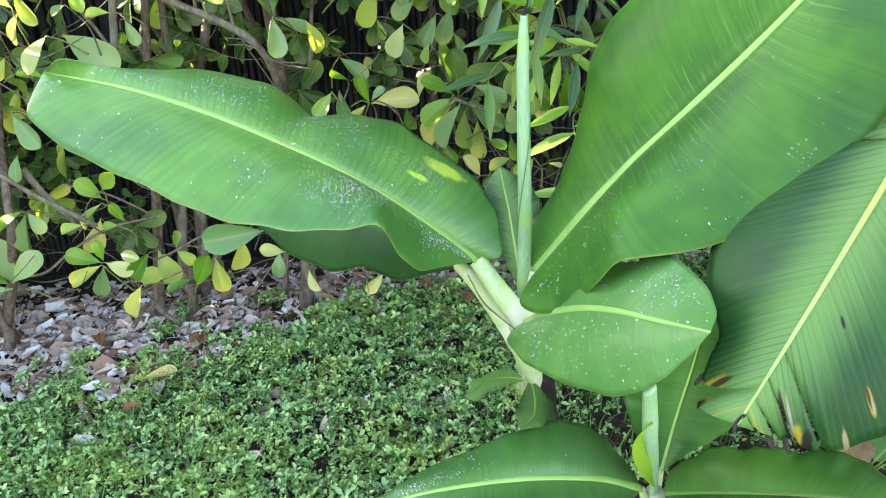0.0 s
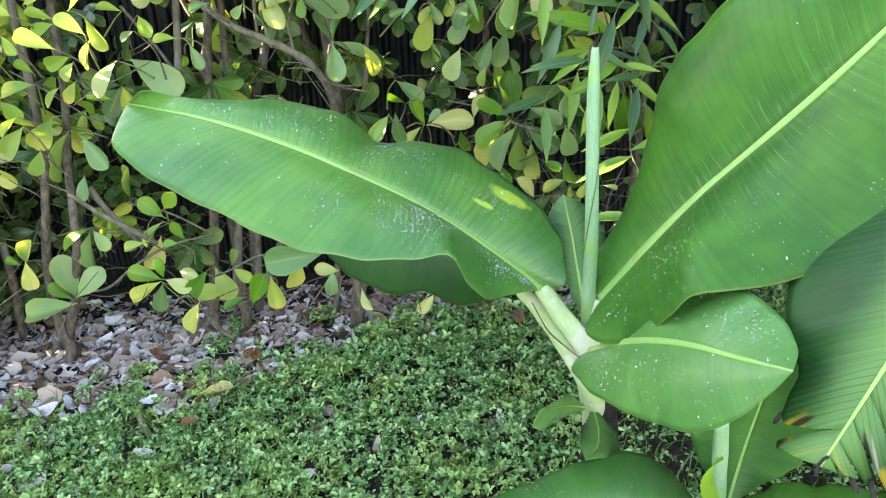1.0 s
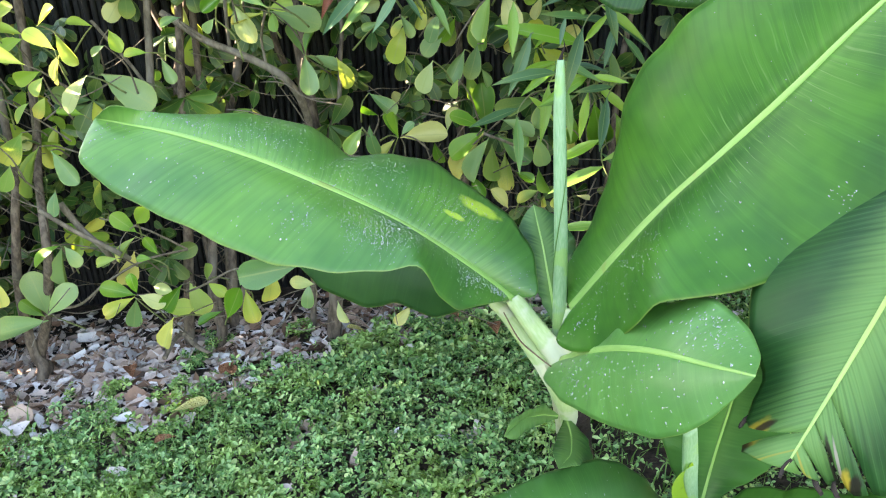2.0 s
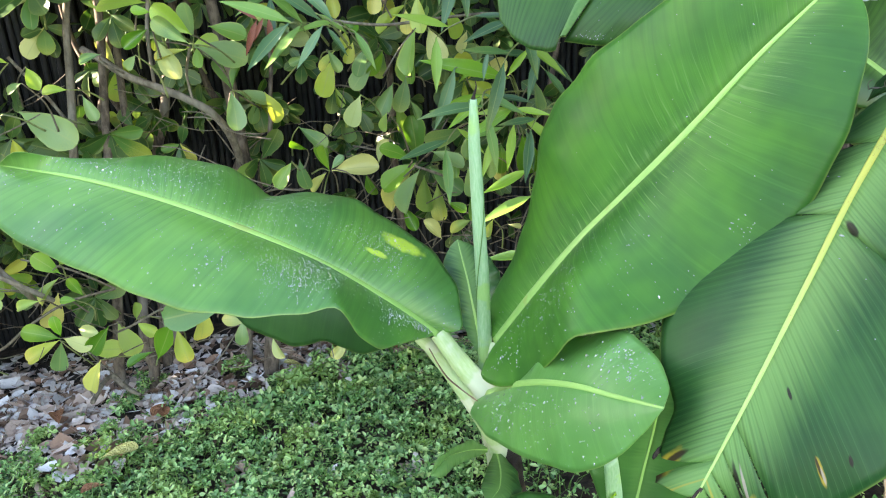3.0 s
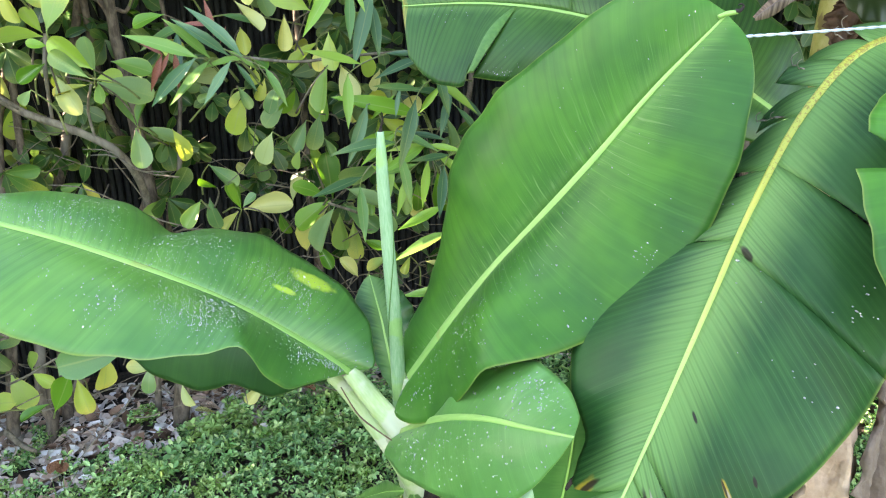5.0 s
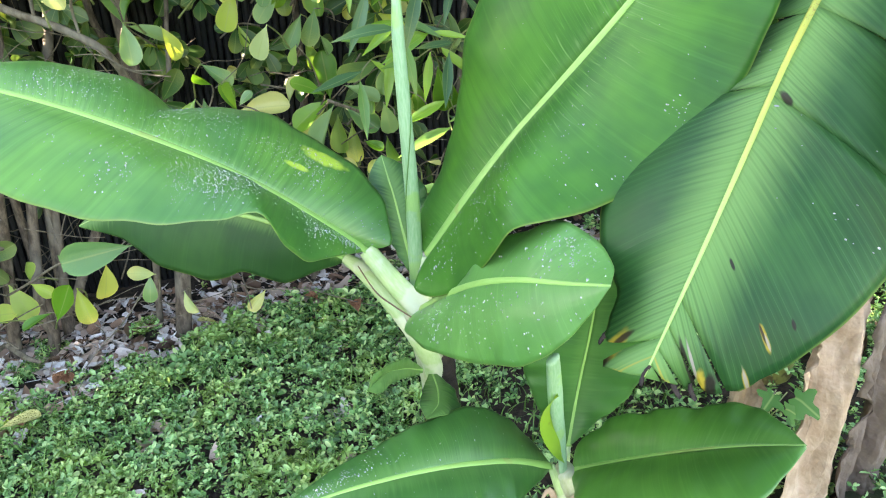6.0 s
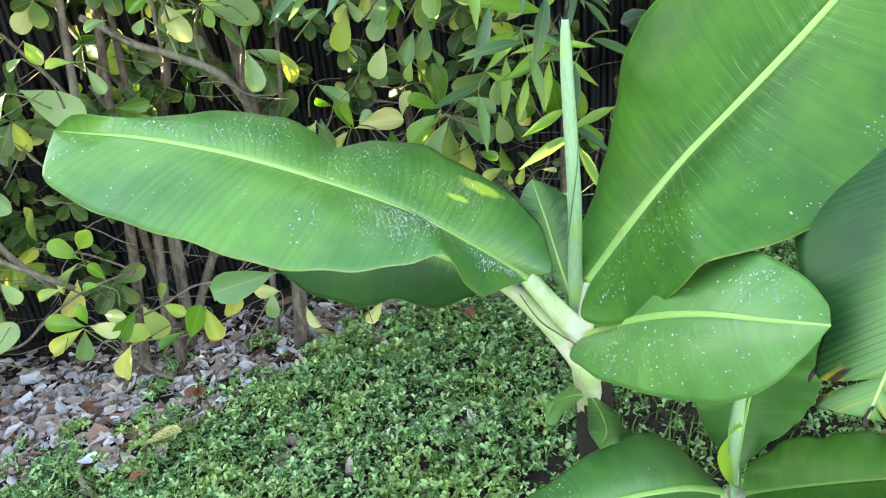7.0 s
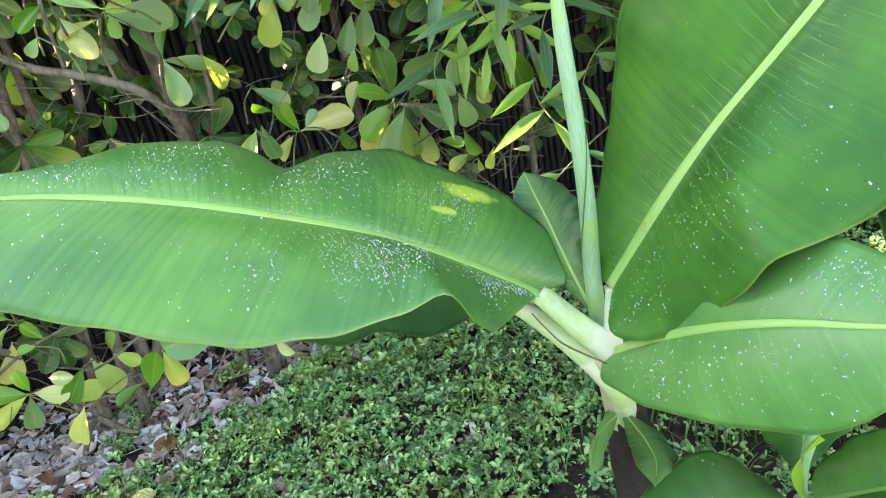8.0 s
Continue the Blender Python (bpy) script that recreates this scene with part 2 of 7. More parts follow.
def dead_mat(name, stops):
    m, n, l, b, out = mat(name)
    tc = n.new("ShaderNodeTexCoord")
    uv = n.new("ShaderNodeSeparateXYZ")
    l.new(tc.outputs["UV"], uv.inputs[0])
    cv = n.new("ShaderNodeCombineXYZ")
    l.new(math_node(n, l, "MULTIPLY", uv.outputs[0], 2.0), cv.inputs[0])
    l.new(math_node(n, l, "MULTIPLY", uv.outputs[1], 34.0), cv.inputs[1])
    f = noise_tex(n, l, cv.outputs[0], 1.0, 4.0, 0.6)
    g = noise_tex(n, l, tc.outputs["Object"], 9.0, 4.0)
    base = ramp(n, l, math_node(n, l, "MULTIPLY_ADD", f, 0.10, math_node(n, l, "MULTIPLY_ADD", noise_tex(n, l, tc.outputs["Object"], 45.0, 5.0, 0.65), 0.35, math_node(n, l, "MULTIPLY", g, 0.55))), stops)
    l.new(base, b.inputs["Base Color"])
    b.inputs["Roughness"].default_value = 0.8
    crinkle = noise_tex(n, l, tc.outputs["Object"], 26.0, 3.0, 0.5)
    nm = bump(n, l, math_node(n, l, "MULTIPLY_ADD", crinkle, 3.0, math_node(n, l, "MULTIPLY", f, 0.35)), b, 0.9, 0.006)
    translucent(n, l, b, out, base, 0.15, nm)
    return m


def litter_mat(name, stops):
    m, n, l, b, out = mat(name)
    rnd = n.new("ShaderNodeNewGeometry").outputs["Random Per Island"]
    tc = n.new("ShaderNodeTexCoord")
    f = noise_tex(n, l, tc.outputs["Object"], 90.0, 4.0)
    base = ramp(n, l, rnd, stops)
    base = mix_col(n, l, math_node(n, l, "MULTIPLY", step(n, l, f, 0.5, 0.75), 0.3), base, (0.16, 0.12, 0.10))
    l.new(base, b.inputs["Base Color"])
    b.inputs["Roughness"].default_value = 0.75
    bump(n, l, f, b, 0.5, 0.003)
    return m


YELLOWED, SCORCH, PAPERY, SUN_FLECK = (0.50, 0.36, 0.04), (0.022, 0.013, 0.012), (0.40, 0.34, 0.28), (0.60, 0.78, 0.09)
# the two lime patches are sun flecks painted into the base colour
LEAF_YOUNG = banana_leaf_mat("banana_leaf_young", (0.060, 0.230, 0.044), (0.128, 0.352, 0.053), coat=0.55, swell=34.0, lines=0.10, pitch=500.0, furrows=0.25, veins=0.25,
    patches=((0.151, -0.109, 0.033, 0.021, SUN_FLECK, 0.9), (0.178, -0.060, 0.018, 0.007, SUN_FLECK, 0.8)))
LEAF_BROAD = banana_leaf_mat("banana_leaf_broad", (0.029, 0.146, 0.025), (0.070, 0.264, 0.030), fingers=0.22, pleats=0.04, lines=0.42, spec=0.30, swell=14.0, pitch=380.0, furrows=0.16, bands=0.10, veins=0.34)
LEAF_PUP = banana_leaf_mat("banana_leaf_sucker", (0.055, 0.212, 0.031), (0.101, 0.317, 0.044), coat=0.3, fingers=0.2, lines=0.1, veins=0.15)
LEAF_ROUND = banana_leaf_mat("banana_leaf_round", (0.090, 0.300, 0.064), (0.140, 0.385, 0.086), coat=0.45, fingers=0.10, lines=0.12)
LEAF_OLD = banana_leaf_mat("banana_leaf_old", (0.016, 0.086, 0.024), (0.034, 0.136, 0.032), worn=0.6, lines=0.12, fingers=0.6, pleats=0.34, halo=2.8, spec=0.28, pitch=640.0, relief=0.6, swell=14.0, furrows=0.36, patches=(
    (0.791, -0.052, 0.0200, 0.016, YELLOWED, 0.92),
    (0.785, -0.044, 0.0075, 0.010, SCORCH, 0.92),
    (0.806, -0.056, 0.0110, 0.012, SCORCH, 0.92),
    (0.784, 0.049, 0.0050, 0.034, SCORCH, 0.92),
    (0.774, 0.054, 0.0028, 0.026, PAPERY, 0.92),
    (0.769, 0.071, 0.0100, 0.012, YELLOWED, 0.92),
    (0.758, 0.082, 0.0120, 0.012, SCORCH, 0.92),
    (0.711, 0.107, 0.0038, 0.011, YELLOWED, 0.92),
    (0.711, 0.107, 0.0026, 0.012, PAPERY, 0.92),
    (0.672, 0.103, 0.0042, 0.013, YELLOWED, 0.92),
    (0.673, 0.099, 0.0022, 0.010, SCORCH, 0.92),
    (0.671, 0.107, 0.0018, 0.008, PAPERY, 0.92),
    (0.675, 0.038, 0.0030, 0.006, SCORCH, 0.92),
    (0.634, 0.123, 0.0030, 0.005, SCORCH, 0.92),
    (0.490, 0.018, 0.0065, 0.011, SCORCH, 0.92)))
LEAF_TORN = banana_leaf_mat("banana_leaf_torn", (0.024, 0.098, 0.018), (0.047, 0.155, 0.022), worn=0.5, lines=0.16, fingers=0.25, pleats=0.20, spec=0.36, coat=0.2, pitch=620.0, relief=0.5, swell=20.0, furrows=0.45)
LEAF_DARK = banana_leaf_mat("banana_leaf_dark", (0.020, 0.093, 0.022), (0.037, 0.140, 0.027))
LEAF_WET = banana_leaf_mat("banana_leaf_wet", (0.034, 0.150, 0.030), (0.062, 0.220, 0.040), coat=0.5, fingers=0.2, lines=0.1, swell=18.0)
# a darker leaf green that holds the hanging leaf's shade in its colour
LEAF_SHADE = banana_leaf_mat("banana_leaf_shade", (0.012, 0.058, 0.010), (0.020, 0.085, 0.014), spec=0.2, lines=0.05)
LEAF_DRYING = banana_leaf_mat("banana_leaf_drying", (0.030, 0.060, 0.016), (0.048, 0.082, 0.022), dry=0.40)
RIB = stem_mat("midrib_green", (0.29, 0.50, 0.13), (0.22, 0.43, 0.09), (0.30, 0.30, 0.08), 0.0)
RIB_OLD = stem_mat("midrib_yellow", (0.46, 0.44, 0.05), (0.33, 0.40, 0.07), (0.20, 0.09, 0.02), 0.0, speckle=0.7)
PETIOLE = stem_mat("petiole", (0.48, 0.58, 0.30), (0.33, 0.48, 0.17), (0.58, 0.60, 0.42), 0.40)
SPEAR = stem_mat("rolled_leaf", (0.36, 0.52, 0.32), (0.18, 0.38, 0.17), (0.28, 0.50, 0.13), 0.25)
STALK = stem_mat("pseudostem", (0.52, 0.52, 0.36), (0.36, 0.40, 0.20), (0.20, 0.14, 0.08), 0.0)
STALK_OLD = stem_mat("old_pseudostem", (0.48, 0.43, 0.14), (0.34, 0.32, 0.06), (0.11, 0.05, 0.025), 0.30)
FIBRE = dead_mat("fibrous_sheath", [(0.25, (0.03, 0.017, 0.010)), (0.45, (0.08, 0.040, 0.018)), (0.7, (0.17, 0.092, 0.040))])
SHRUB = [(0.0, (0.042, 0.135, 0.026)), (0.18, (0.090, 0.235, 0.042)), (0.38, (0.155, 0.310, 0.080)), (0.56, (0.220, 0.370, 0.130)),
         (0.72, (0.31, 0.47, 0.070)), (0.87, (0.47, 0.54, 0.065)), (1.0, (0.68, 0.62, 0.14))]
# leaf greens darkened so the colour carries the shade inside the hedge
SHADE_GREENS = [(0.0, (0.024, 0.078, 0.016)), (0.5, (0.048, 0.138, 0.030)), (1.0, (0.098, 0.182, 0.062))]
SHRUB_LEAF = plain_leaf_mat("shrub_leaf", SHRUB, (0.50, 0.50, 0.08), 0.6)
LIMY = [(0.0, (0.045, 0.145, 0.022)), (0.22, (0.105, 0.265, 0.032)), (0.45, (0.200, 0.385, 0.050)), (0.68, (0.34, 0.50, 0.065)), (0.86, (0.50, 0.56, 0.075)), (1.0, (0.66, 0.60, 0.13))]
LIMY_LEAF = plain_leaf_mat("limy_shrub_leaf", LIMY, (0.56, 0.54, 0.07), 0.6)
SHADE_LEAF = plain_leaf_mat("shade_shrub_leaf", SHADE_GREENS, (0.30, 0.36, 0.08), 0.4, rough=0.40)
SHRUB_MASS = plain_leaf_mat("shrub_mass", SHADE_GREENS, (0.35, 0.36, 0.08), 0.25, island=True)
PALE_LEAF = plain_leaf_mat("pale_leaf", [(0.0, (0.40, 0.50, 0.20)), (0.6, (0.52, 0.57, 0.22)), (1.0, (0.62, 0.60, 0.22))], (0.70, 0.62, 0.20), 0.6)
GREY_LEAF = plain_leaf_mat("grey_green_leaf", [(0.0, (0.095, 0.215, 0.062)), (0.5, (0.170, 0.310, 0.105)), (1.0, (0.270, 0.410, 0.150))], (0.42, 0.50, 0.13), 0.45, rough=0.36)
DEEP_LEAF = plain_leaf_mat("deep_green_leaf", [(0.0, (0.070, 0.210, 0.018)), (0.5, (0.130, 0.320, 0.028)), (1.0, (0.210, 0.410, 0.040))], (0.32, 0.48, 0.05), 0.35, rough=0.32)
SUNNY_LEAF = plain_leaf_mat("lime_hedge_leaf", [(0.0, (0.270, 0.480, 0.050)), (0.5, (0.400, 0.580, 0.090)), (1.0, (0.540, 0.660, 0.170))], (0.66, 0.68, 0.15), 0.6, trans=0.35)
YELLOW_LEAF = plain_leaf_mat("yellowed_leaf", [(0.0, (0.38, 0.50, 0.075)), (0.5, (0.54, 0.58, 0.120)), (1.0, (0.68, 0.62, 0.19))], (0.76, 0.62, 0.13), 0.85)
TURNING_LEAF = plain_leaf_mat("turning_leaf", [(0.0, (0.160, 0.320, 0.060)), (0.5, (0.240, 0.400, 0.090)), (1.0, (0.340, 0.470, 0.110))], (0.68, 0.64, 0.13), 0.9)
FRESH_LEAF = plain_leaf_mat("fresh_leaf", [(0.0, (0.10, 0.25, 0.08)), (1.0, (0.14, 0.29, 0.10))], (0.22, 0.38, 0.10), 0.4)
LANCE = plain_leaf_mat("lance_leaf", [(0.0, (0.035, 0.115, 0.045)), (0.4, (0.075, 0.195, 0.060)), (0.65, (0.150, 0.330, 0.060)), (1.0, (0.32, 0.52, 0.06))], (0.3, 0.36, 0.08), 0.3)
LIME_LANCE = plain_leaf_mat("lime_lance_leaf", [(0.0, (0.15, 0.36, 0.030)), (1.0, (0.28, 0.50, 0.050))], (0.32, 0.50, 0.06), 0.3)
BLUE_LANCE = plain_leaf_mat("bluish_lance_leaf", [(0.0, (0.070, 0.180, 0.085)), (1.0, (0.130, 0.270, 0.130))], (0.16, 0.30, 0.10), 0.3, rough=0.40)
COVER = plain_leaf_mat("ground_cover", [(0.0, (0.034, 0.100, 0.028)), (0.2, (0.086, 0.235, 0.070)), (0.48, (0.215, 0.475, 0.155)), (0.76, (0.43, 0.71, 0.29)), (1.0, (0.66, 0.81, 0.33))], (0.34, 0.40, 0.08), 0.3, island=True, rough=0.26, trans=0.22, patchy=(0.38, 0.54, 0.10))
GRASS = plain_leaf_mat("grass_blades", [(0.0, (0.07, 0.20, 0.04)), (1.0, (0.18, 0.36, 0.09))], (0.3, 0.34, 0.1), 0.3, island=True)
BARK = bark_mat("shrub_bark", (0.066, 0.046, 0.032), (0.205, 0.155, 0.110))
TWIG = bark_mat("twig_bark", (0.11, 0.088, 0.062), (0.24, 0.20, 0.145))
GREEN_TWIG = bark_mat("green_twig", (0.16, 0.20, 0.06), (0.26, 0.30, 0.10))
SOIL, sn, sl, sb, so = mat("soil")
stc = sn.new("ShaderNodeTexCoord").outputs["Object"]
grain = noise_tex(sn, sl, stc, 45.0, 6.0, 0.6)
earth = mix_col(sn, sl, step(sn, sl, grain, 0.35, 0.65), (0.022, 0.015, 0.010), (0.062, 0.042, 0.030))
sxyz = sn.new("ShaderNodeSeparateXYZ")
sl.new(stc, sxyz.inputs[0])
turf = math_node(sn, sl, "MULTIPLY_ADD", noise_tex(sn, sl, stc, 3.0, 4.0), 0.8, math_node(sn, sl, "MULTIPLY", sxyz.outputs[1], -1.0))
green = mix_col(sn, sl, grain, (0.018, 0.045, 0.010), (0.052, 0.082, 0.022))
sl.new(mix_col(sn, sl, step(sn, sl, turf, -0.9, -0.4), earth, green), sb.inputs["Base Color"])
sb.inputs["Roughness"].default_value = 0.95
bump(sn, sl, grain, sb, 0.6, 0.012)
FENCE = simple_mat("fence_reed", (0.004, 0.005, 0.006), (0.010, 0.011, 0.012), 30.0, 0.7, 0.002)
DEAD = dead_mat("dead_banana_leaf", [(0.25, (0.17, 0.095, 0.05)), (0.42, (0.44, 0.29, 0.18)), (0.62, (0.64, 0.46, 0.32))])
DEAD_DARK = dead_mat("dead_leaf_dark", [(0.25, (0.06, 0.045, 0.035)), (0.45, (0.17, 0.12, 0.09)), (0.7, (0.27, 0.20, 0.15))])
CHAR = dead_mat("scorched_leaf", [(0.25, (0.012, 0.008, 0.008)), (0.5, (0.028, 0.017, 0.014)), (0.75, (0.085, 0.052, 0.034))])
LIME_LEAF = plain_leaf_mat("lime_leaf", [(0.0, (0.30, 0.54, 0.05)), (1.0, (0.34, 0.56, 0.06))], (0.42, 0.60, 0.08), 0.5, trans=0.4)
WEED = plain_leaf_mat("weed_leaf", [(0.0, (0.028, 0.125, 0.008)), (1.0, (0.042, 0.160, 0.012))], (0.12, 0.22, 0.04), 0.3, rough=0.75)
LITTER = litter_mat("leaf_litter", [(0.0, (0.08, 0.045, 0.028)), (0.14, (0.34, 0.19, 0.12)), (0.30, (0.52, 0.36, 0.27)), (0.52, (0.68, 0.54, 0.46)), (0.78, (0.78, 0.70, 0.65)), (1.0, (0.88, 0.85, 0.84))])
FALLEN_RED = dead_mat("fallen_red_leaf", [(0.3, (0.36, 0.13, 0.06)), (0.6, (0.64, 0.29, 0.15))])
FALLEN_PINK = dead_mat("fallen_pink_leaf", [(0.3, (0.46, 0.20, 0.12)), (0.5, (0.66, 0.46, 0.34)), (0.65, (0.70, 0.62, 0.36))])
FALLEN_YELLOW = dead_mat("fallen_yellow_leaf", [(0.3, (0.62, 0.55, 0.14)), (0.6, (0.80, 0.74, 0.30))])
# near white, so the added wall bounces light onto the bed
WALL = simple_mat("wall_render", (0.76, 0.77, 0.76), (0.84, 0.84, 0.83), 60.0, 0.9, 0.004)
ROPE = simple_mat("white_rope", (0.50, 0.58, 0.66), (0.62, 0.70, 0.78), 400.0, 0.7, 0.001)
RED_BUD = simple_mat("red_shoot", (0.20, 0.05, 0.03), (0.32, 0.10, 0.06), 60.0, 0.5, 0.001)
UNDERSIDE = simple_mat("leaf_underside", (0.050, 0.165, 0.026), (0.080, 0.215, 0.036), 90.0, 0.55, 0.0006)
MARGIN = simple_mat("stalk_margin", (0.13, 0.06, 0.04), (0.26, 0.15, 0.08), 80.0, 0.7, 0.001)
WATER, wn, wl, wb, wo = mat("water_drop")
# white body, only partly clear: the sky's glint put into the colour
wb.inputs["Base Color"].default_value = (1, 1, 1, 1)
wb.inputs["Roughness"].default_value, wb.inputs["IOR"].default_value = 0.04, 1.38
wb.inputs["Transmission Weight"].default_value = 0.72


# ---- building helpers ----
def from_arrays(name, verts, faces, material, uvs=None, smooth=True):
    me = bpy.data.meshes.new(name)
    me.from_pydata([tuple(p) for p in verts], [], [tuple(f) for f in faces])
    if uvs is not None:
        layer = me.uv_layers.new(name="UVMap")
        idx = np.empty(len(me.loops), dtype=np.int32)
        me.loops.foreach_get("vertex_index", idx)
        layer.data.foreach_set("uv", np.asarray(uvs, dtype=np.float32)[idx].ravel())
    me.materials.append(material)
    if smooth:
        me.polygons.foreach_set("use_smooth", [True] * len(me.polygons))
    me.update()
    return me


def part(name, me, parent, label="", kind=""):
    ob = new(name, me)
    ob.parent = parent
    if parent is not None:
        ob.matrix_parent_inverse = parent.matrix_world.inverted()
    return tagged(ob, label, kind=kind)


def thing(name, at, label, category, group="", kind=""):
    ob = new(name)
    ob.location = at
    ob.empty_display_size = 0.05
    ob.matrix_world = Matrix.Translation(at)
    return tagged(ob, label, category, group, kind)


def spline(points, s):
    """Catmull-Rom through the points, s from 0 to 1."""
    m = len(points) - 1
    x = min(max(s, 0.0) * m, m - 1e-6)
    i = int(x)
    f = x - i
    a, b, c, d = (np.asarray(points[k], dtype=float) for k in (max(i - 1, 0), i, i + 1, min(i + 2, m)))
    return 0.5 * (2 * b + (c - a) * f + (2 * a - 5 * b + 4 * c - d) * f * f + (3 * b - a - 3 * c + d) * f ** 3)


def tube(points, radii, sides=10, steps=None, flat=1.0, wobble=0.0, seed=0, cap=True, facing=None):
    """A stalk along a curve, with radii spread over its length; returns vertices, faces, uvs."""
    rng = np.random.default_rng(seed)
    steps = steps or max(6, 5 * (len(points) - 1))
    verts, faces, uvs = [], [], []
    ref = np.array(facing if facing is not None else (0.31, -0.9, 0.25), dtype=float)
    length, last = 0.0, None
    for i in range(steps + 1):
        s = i / steps
        p = spline(points, s)
        t = spline(points, min(s + 0.01, 1)) - spline(points, max(s - 0.01, 0))
        t /= np.linalg.norm(t) + 1e-12
        a = np.cross(t, ref)
        a /= np.linalg.norm(a) + 1e-12
        b = np.cross(a, t)
        r = float(np.interp(s, np.linspace(0, 1, len(radii)), radii))
        if last is not None:
            length += np.linalg.norm(p - last)
        last = p
        for k in range(sides):
            g = 2 * math.pi * k / sides
            rr = r * (1 + wobble * (rng.random() - 0.5))
            verts.append(p + a * math.cos(g) * rr + b * math.sin(g) * rr * flat)
            uvs.append((k / sides, length * 10))
    for i in range(steps):
        for k in range(sides):
            q = (k + 1) % sides
            faces.append((i * sides + k, i * sides + q, (i + 1) * sides + q, (i + 1) * sides + k))
    if cap:
        faces.append(tuple(range(sides))[::-1])
        faces.append(tuple(steps * sides + k for k in range(sides)))
    return verts, faces, uvs


def tube_mesh(name, points, radii, material, **kw):
    v, f, u = tube(points, radii, **kw)
    return from_arrays(name, v, f, material, u)


def ground_z(x, y):
    xx = max(-3.0, min(3.0, x))
    return 0.0896 * xx - 0.026 * (max(-2.0, min(4.0, y)) - 2.0) + 0.012 * noise.noise((x * 3.1, y * 3.1, 0.0))


# ---- banana leaves ----
SHAPES = {}
SHAPES['A'] = dict(
    rib=[(0.079, 1.161, 0.803), (-0.015, 1.155, 0.883), (-0.112, 1.139, 0.958), (-0.216, 1.122, 1.023), (-0.326, 1.114, 1.078), (-0.443, 1.115, 1.118), (-0.564, 1.126, 1.141)],
    face=(0.433, -0.253, 0.865),
    one=[(0.000, 0.000, 0.000), (0.001, 0.034, -0.047), (0.034, 0.049, -0.061), (0.067, 0.059, -0.077), (0.096, 0.055, -0.089), (0.127, 0.052, -0.098), (0.149, 0.044, -0.100), (0.164, 0.033, -0.096), (0.179, 0.022, -0.091), (0.194, 0.014, -0.088), (0.204, -0.001, -0.082), (0.208, -0.018, -0.073), (0.195, -0.036, -0.061), (0.181, -0.052, -0.052), (0.181, -0.038, -0.040), (0.181, -0.023, -0.029), (0.164, -0.021, -0.020), (0.147, -0.016, -0.010), (0.121, -0.011, -0.007), (0.093, -0.005, -0.006), (0.064, 0.002, -0.006), (0.035, 0.011, -0.011), (0.012, 0.021, -0.014), (-0.009, 0.032, -0.012), (-0.008, 0.006, -0.004)],
    two=[(-0.002, -0.002, -0.002), (-0.031, 0.000, 0.002), (-0.060, 0.002, -0.004), (-0.090, 0.003, -0.012), (-0.119, 0.004, -0.015), (-0.140, 0.014, -0.012), (-0.155, 0.029, -0.008), (-0.159, 0.049, -0.006), (-0.162, 0.063, -0.006), (-0.173, 0.040, -0.003), (-0.180, 0.021, 0.000), (-0.187, 0.004, 0.002), (-0.186, -0.008, 0.003), (-0.184, -0.019, 0.006), (-0.178, -0.028, 0.012), (-0.172, -0.034, 0.018), (-0.161, -0.038, 0.025), (-0.150, -0.041, 0.031), (-0.137, -0.043, 0.037), (-0.122, -0.047, 0.043), (-0.108, -0.049, 0.049), (-0.092, -0.041, 0.051), (-0.073, -0.028, 0.046), (-0.037, -0.012, 0.021), (0.000, 0.000, 0.002)])
SHAPES['B'] = dict(
    rib=[(0.179, 1.142, 0.788), (0.242, 1.125, 0.892), (0.308, 1.101, 0.993), (0.375, 1.068, 1.090), (0.441, 1.033, 1.187), (0.508, 1.003, 1.286), (0.582, 0.973, 1.379)],
    face=(-0.791, -0.445, 0.421),
    one=[(0.000, 0.000, 0.000), (-0.041, -0.003, -0.028), (-0.076, -0.005, -0.033), (-0.102, -0.025, -0.042), (-0.129, -0.046, -0.048), (-0.147, -0.041, -0.045), (-0.163, -0.029, -0.040), (-0.180, -0.017, -0.038), (-0.190, 0.004, -0.036), (-0.201, 0.025, -0.032), (-0.205, 0.038, -0.022), (-0.200, 0.042, -0.011), (-0.195, 0.045, 0.001), (-0.183, 0.046, 0.015), (-0.168, 0.045, 0.030), (-0.151, 0.045, 0.041), (-0.133, 0.044, 0.048), (-0.115, 0.043, 0.051), (-0.084, 0.040, 0.045), (-0.044, 0.023, 0.020), (-0.001, 0.000, 0.001)],
    two=[(0.002, -0.001, -0.002), (0.048, 0.044, -0.056), (0.090, 0.050, -0.080), (0.124, 0.052, -0.084), (0.145, 0.059, -0.075), (0.166, 0.081, -0.066), (0.183, 0.103, -0.057), (0.187, 0.111, -0.044), (0.201, 0.081, -0.038), (0.208, 0.043, -0.038), (0.210, 0.010, -0.037), (0.209, -0.015, -0.029), (0.203, -0.031, -0.018), (0.195, -0.041, -0.008), (0.185, -0.045, -0.001), (0.169, -0.045, 0.009), (0.150, -0.042, 0.022), (0.120, -0.033, 0.031), (0.088, -0.024, 0.030), (0.049, -0.009, 0.020), (0.001, 0.000, -0.001)])
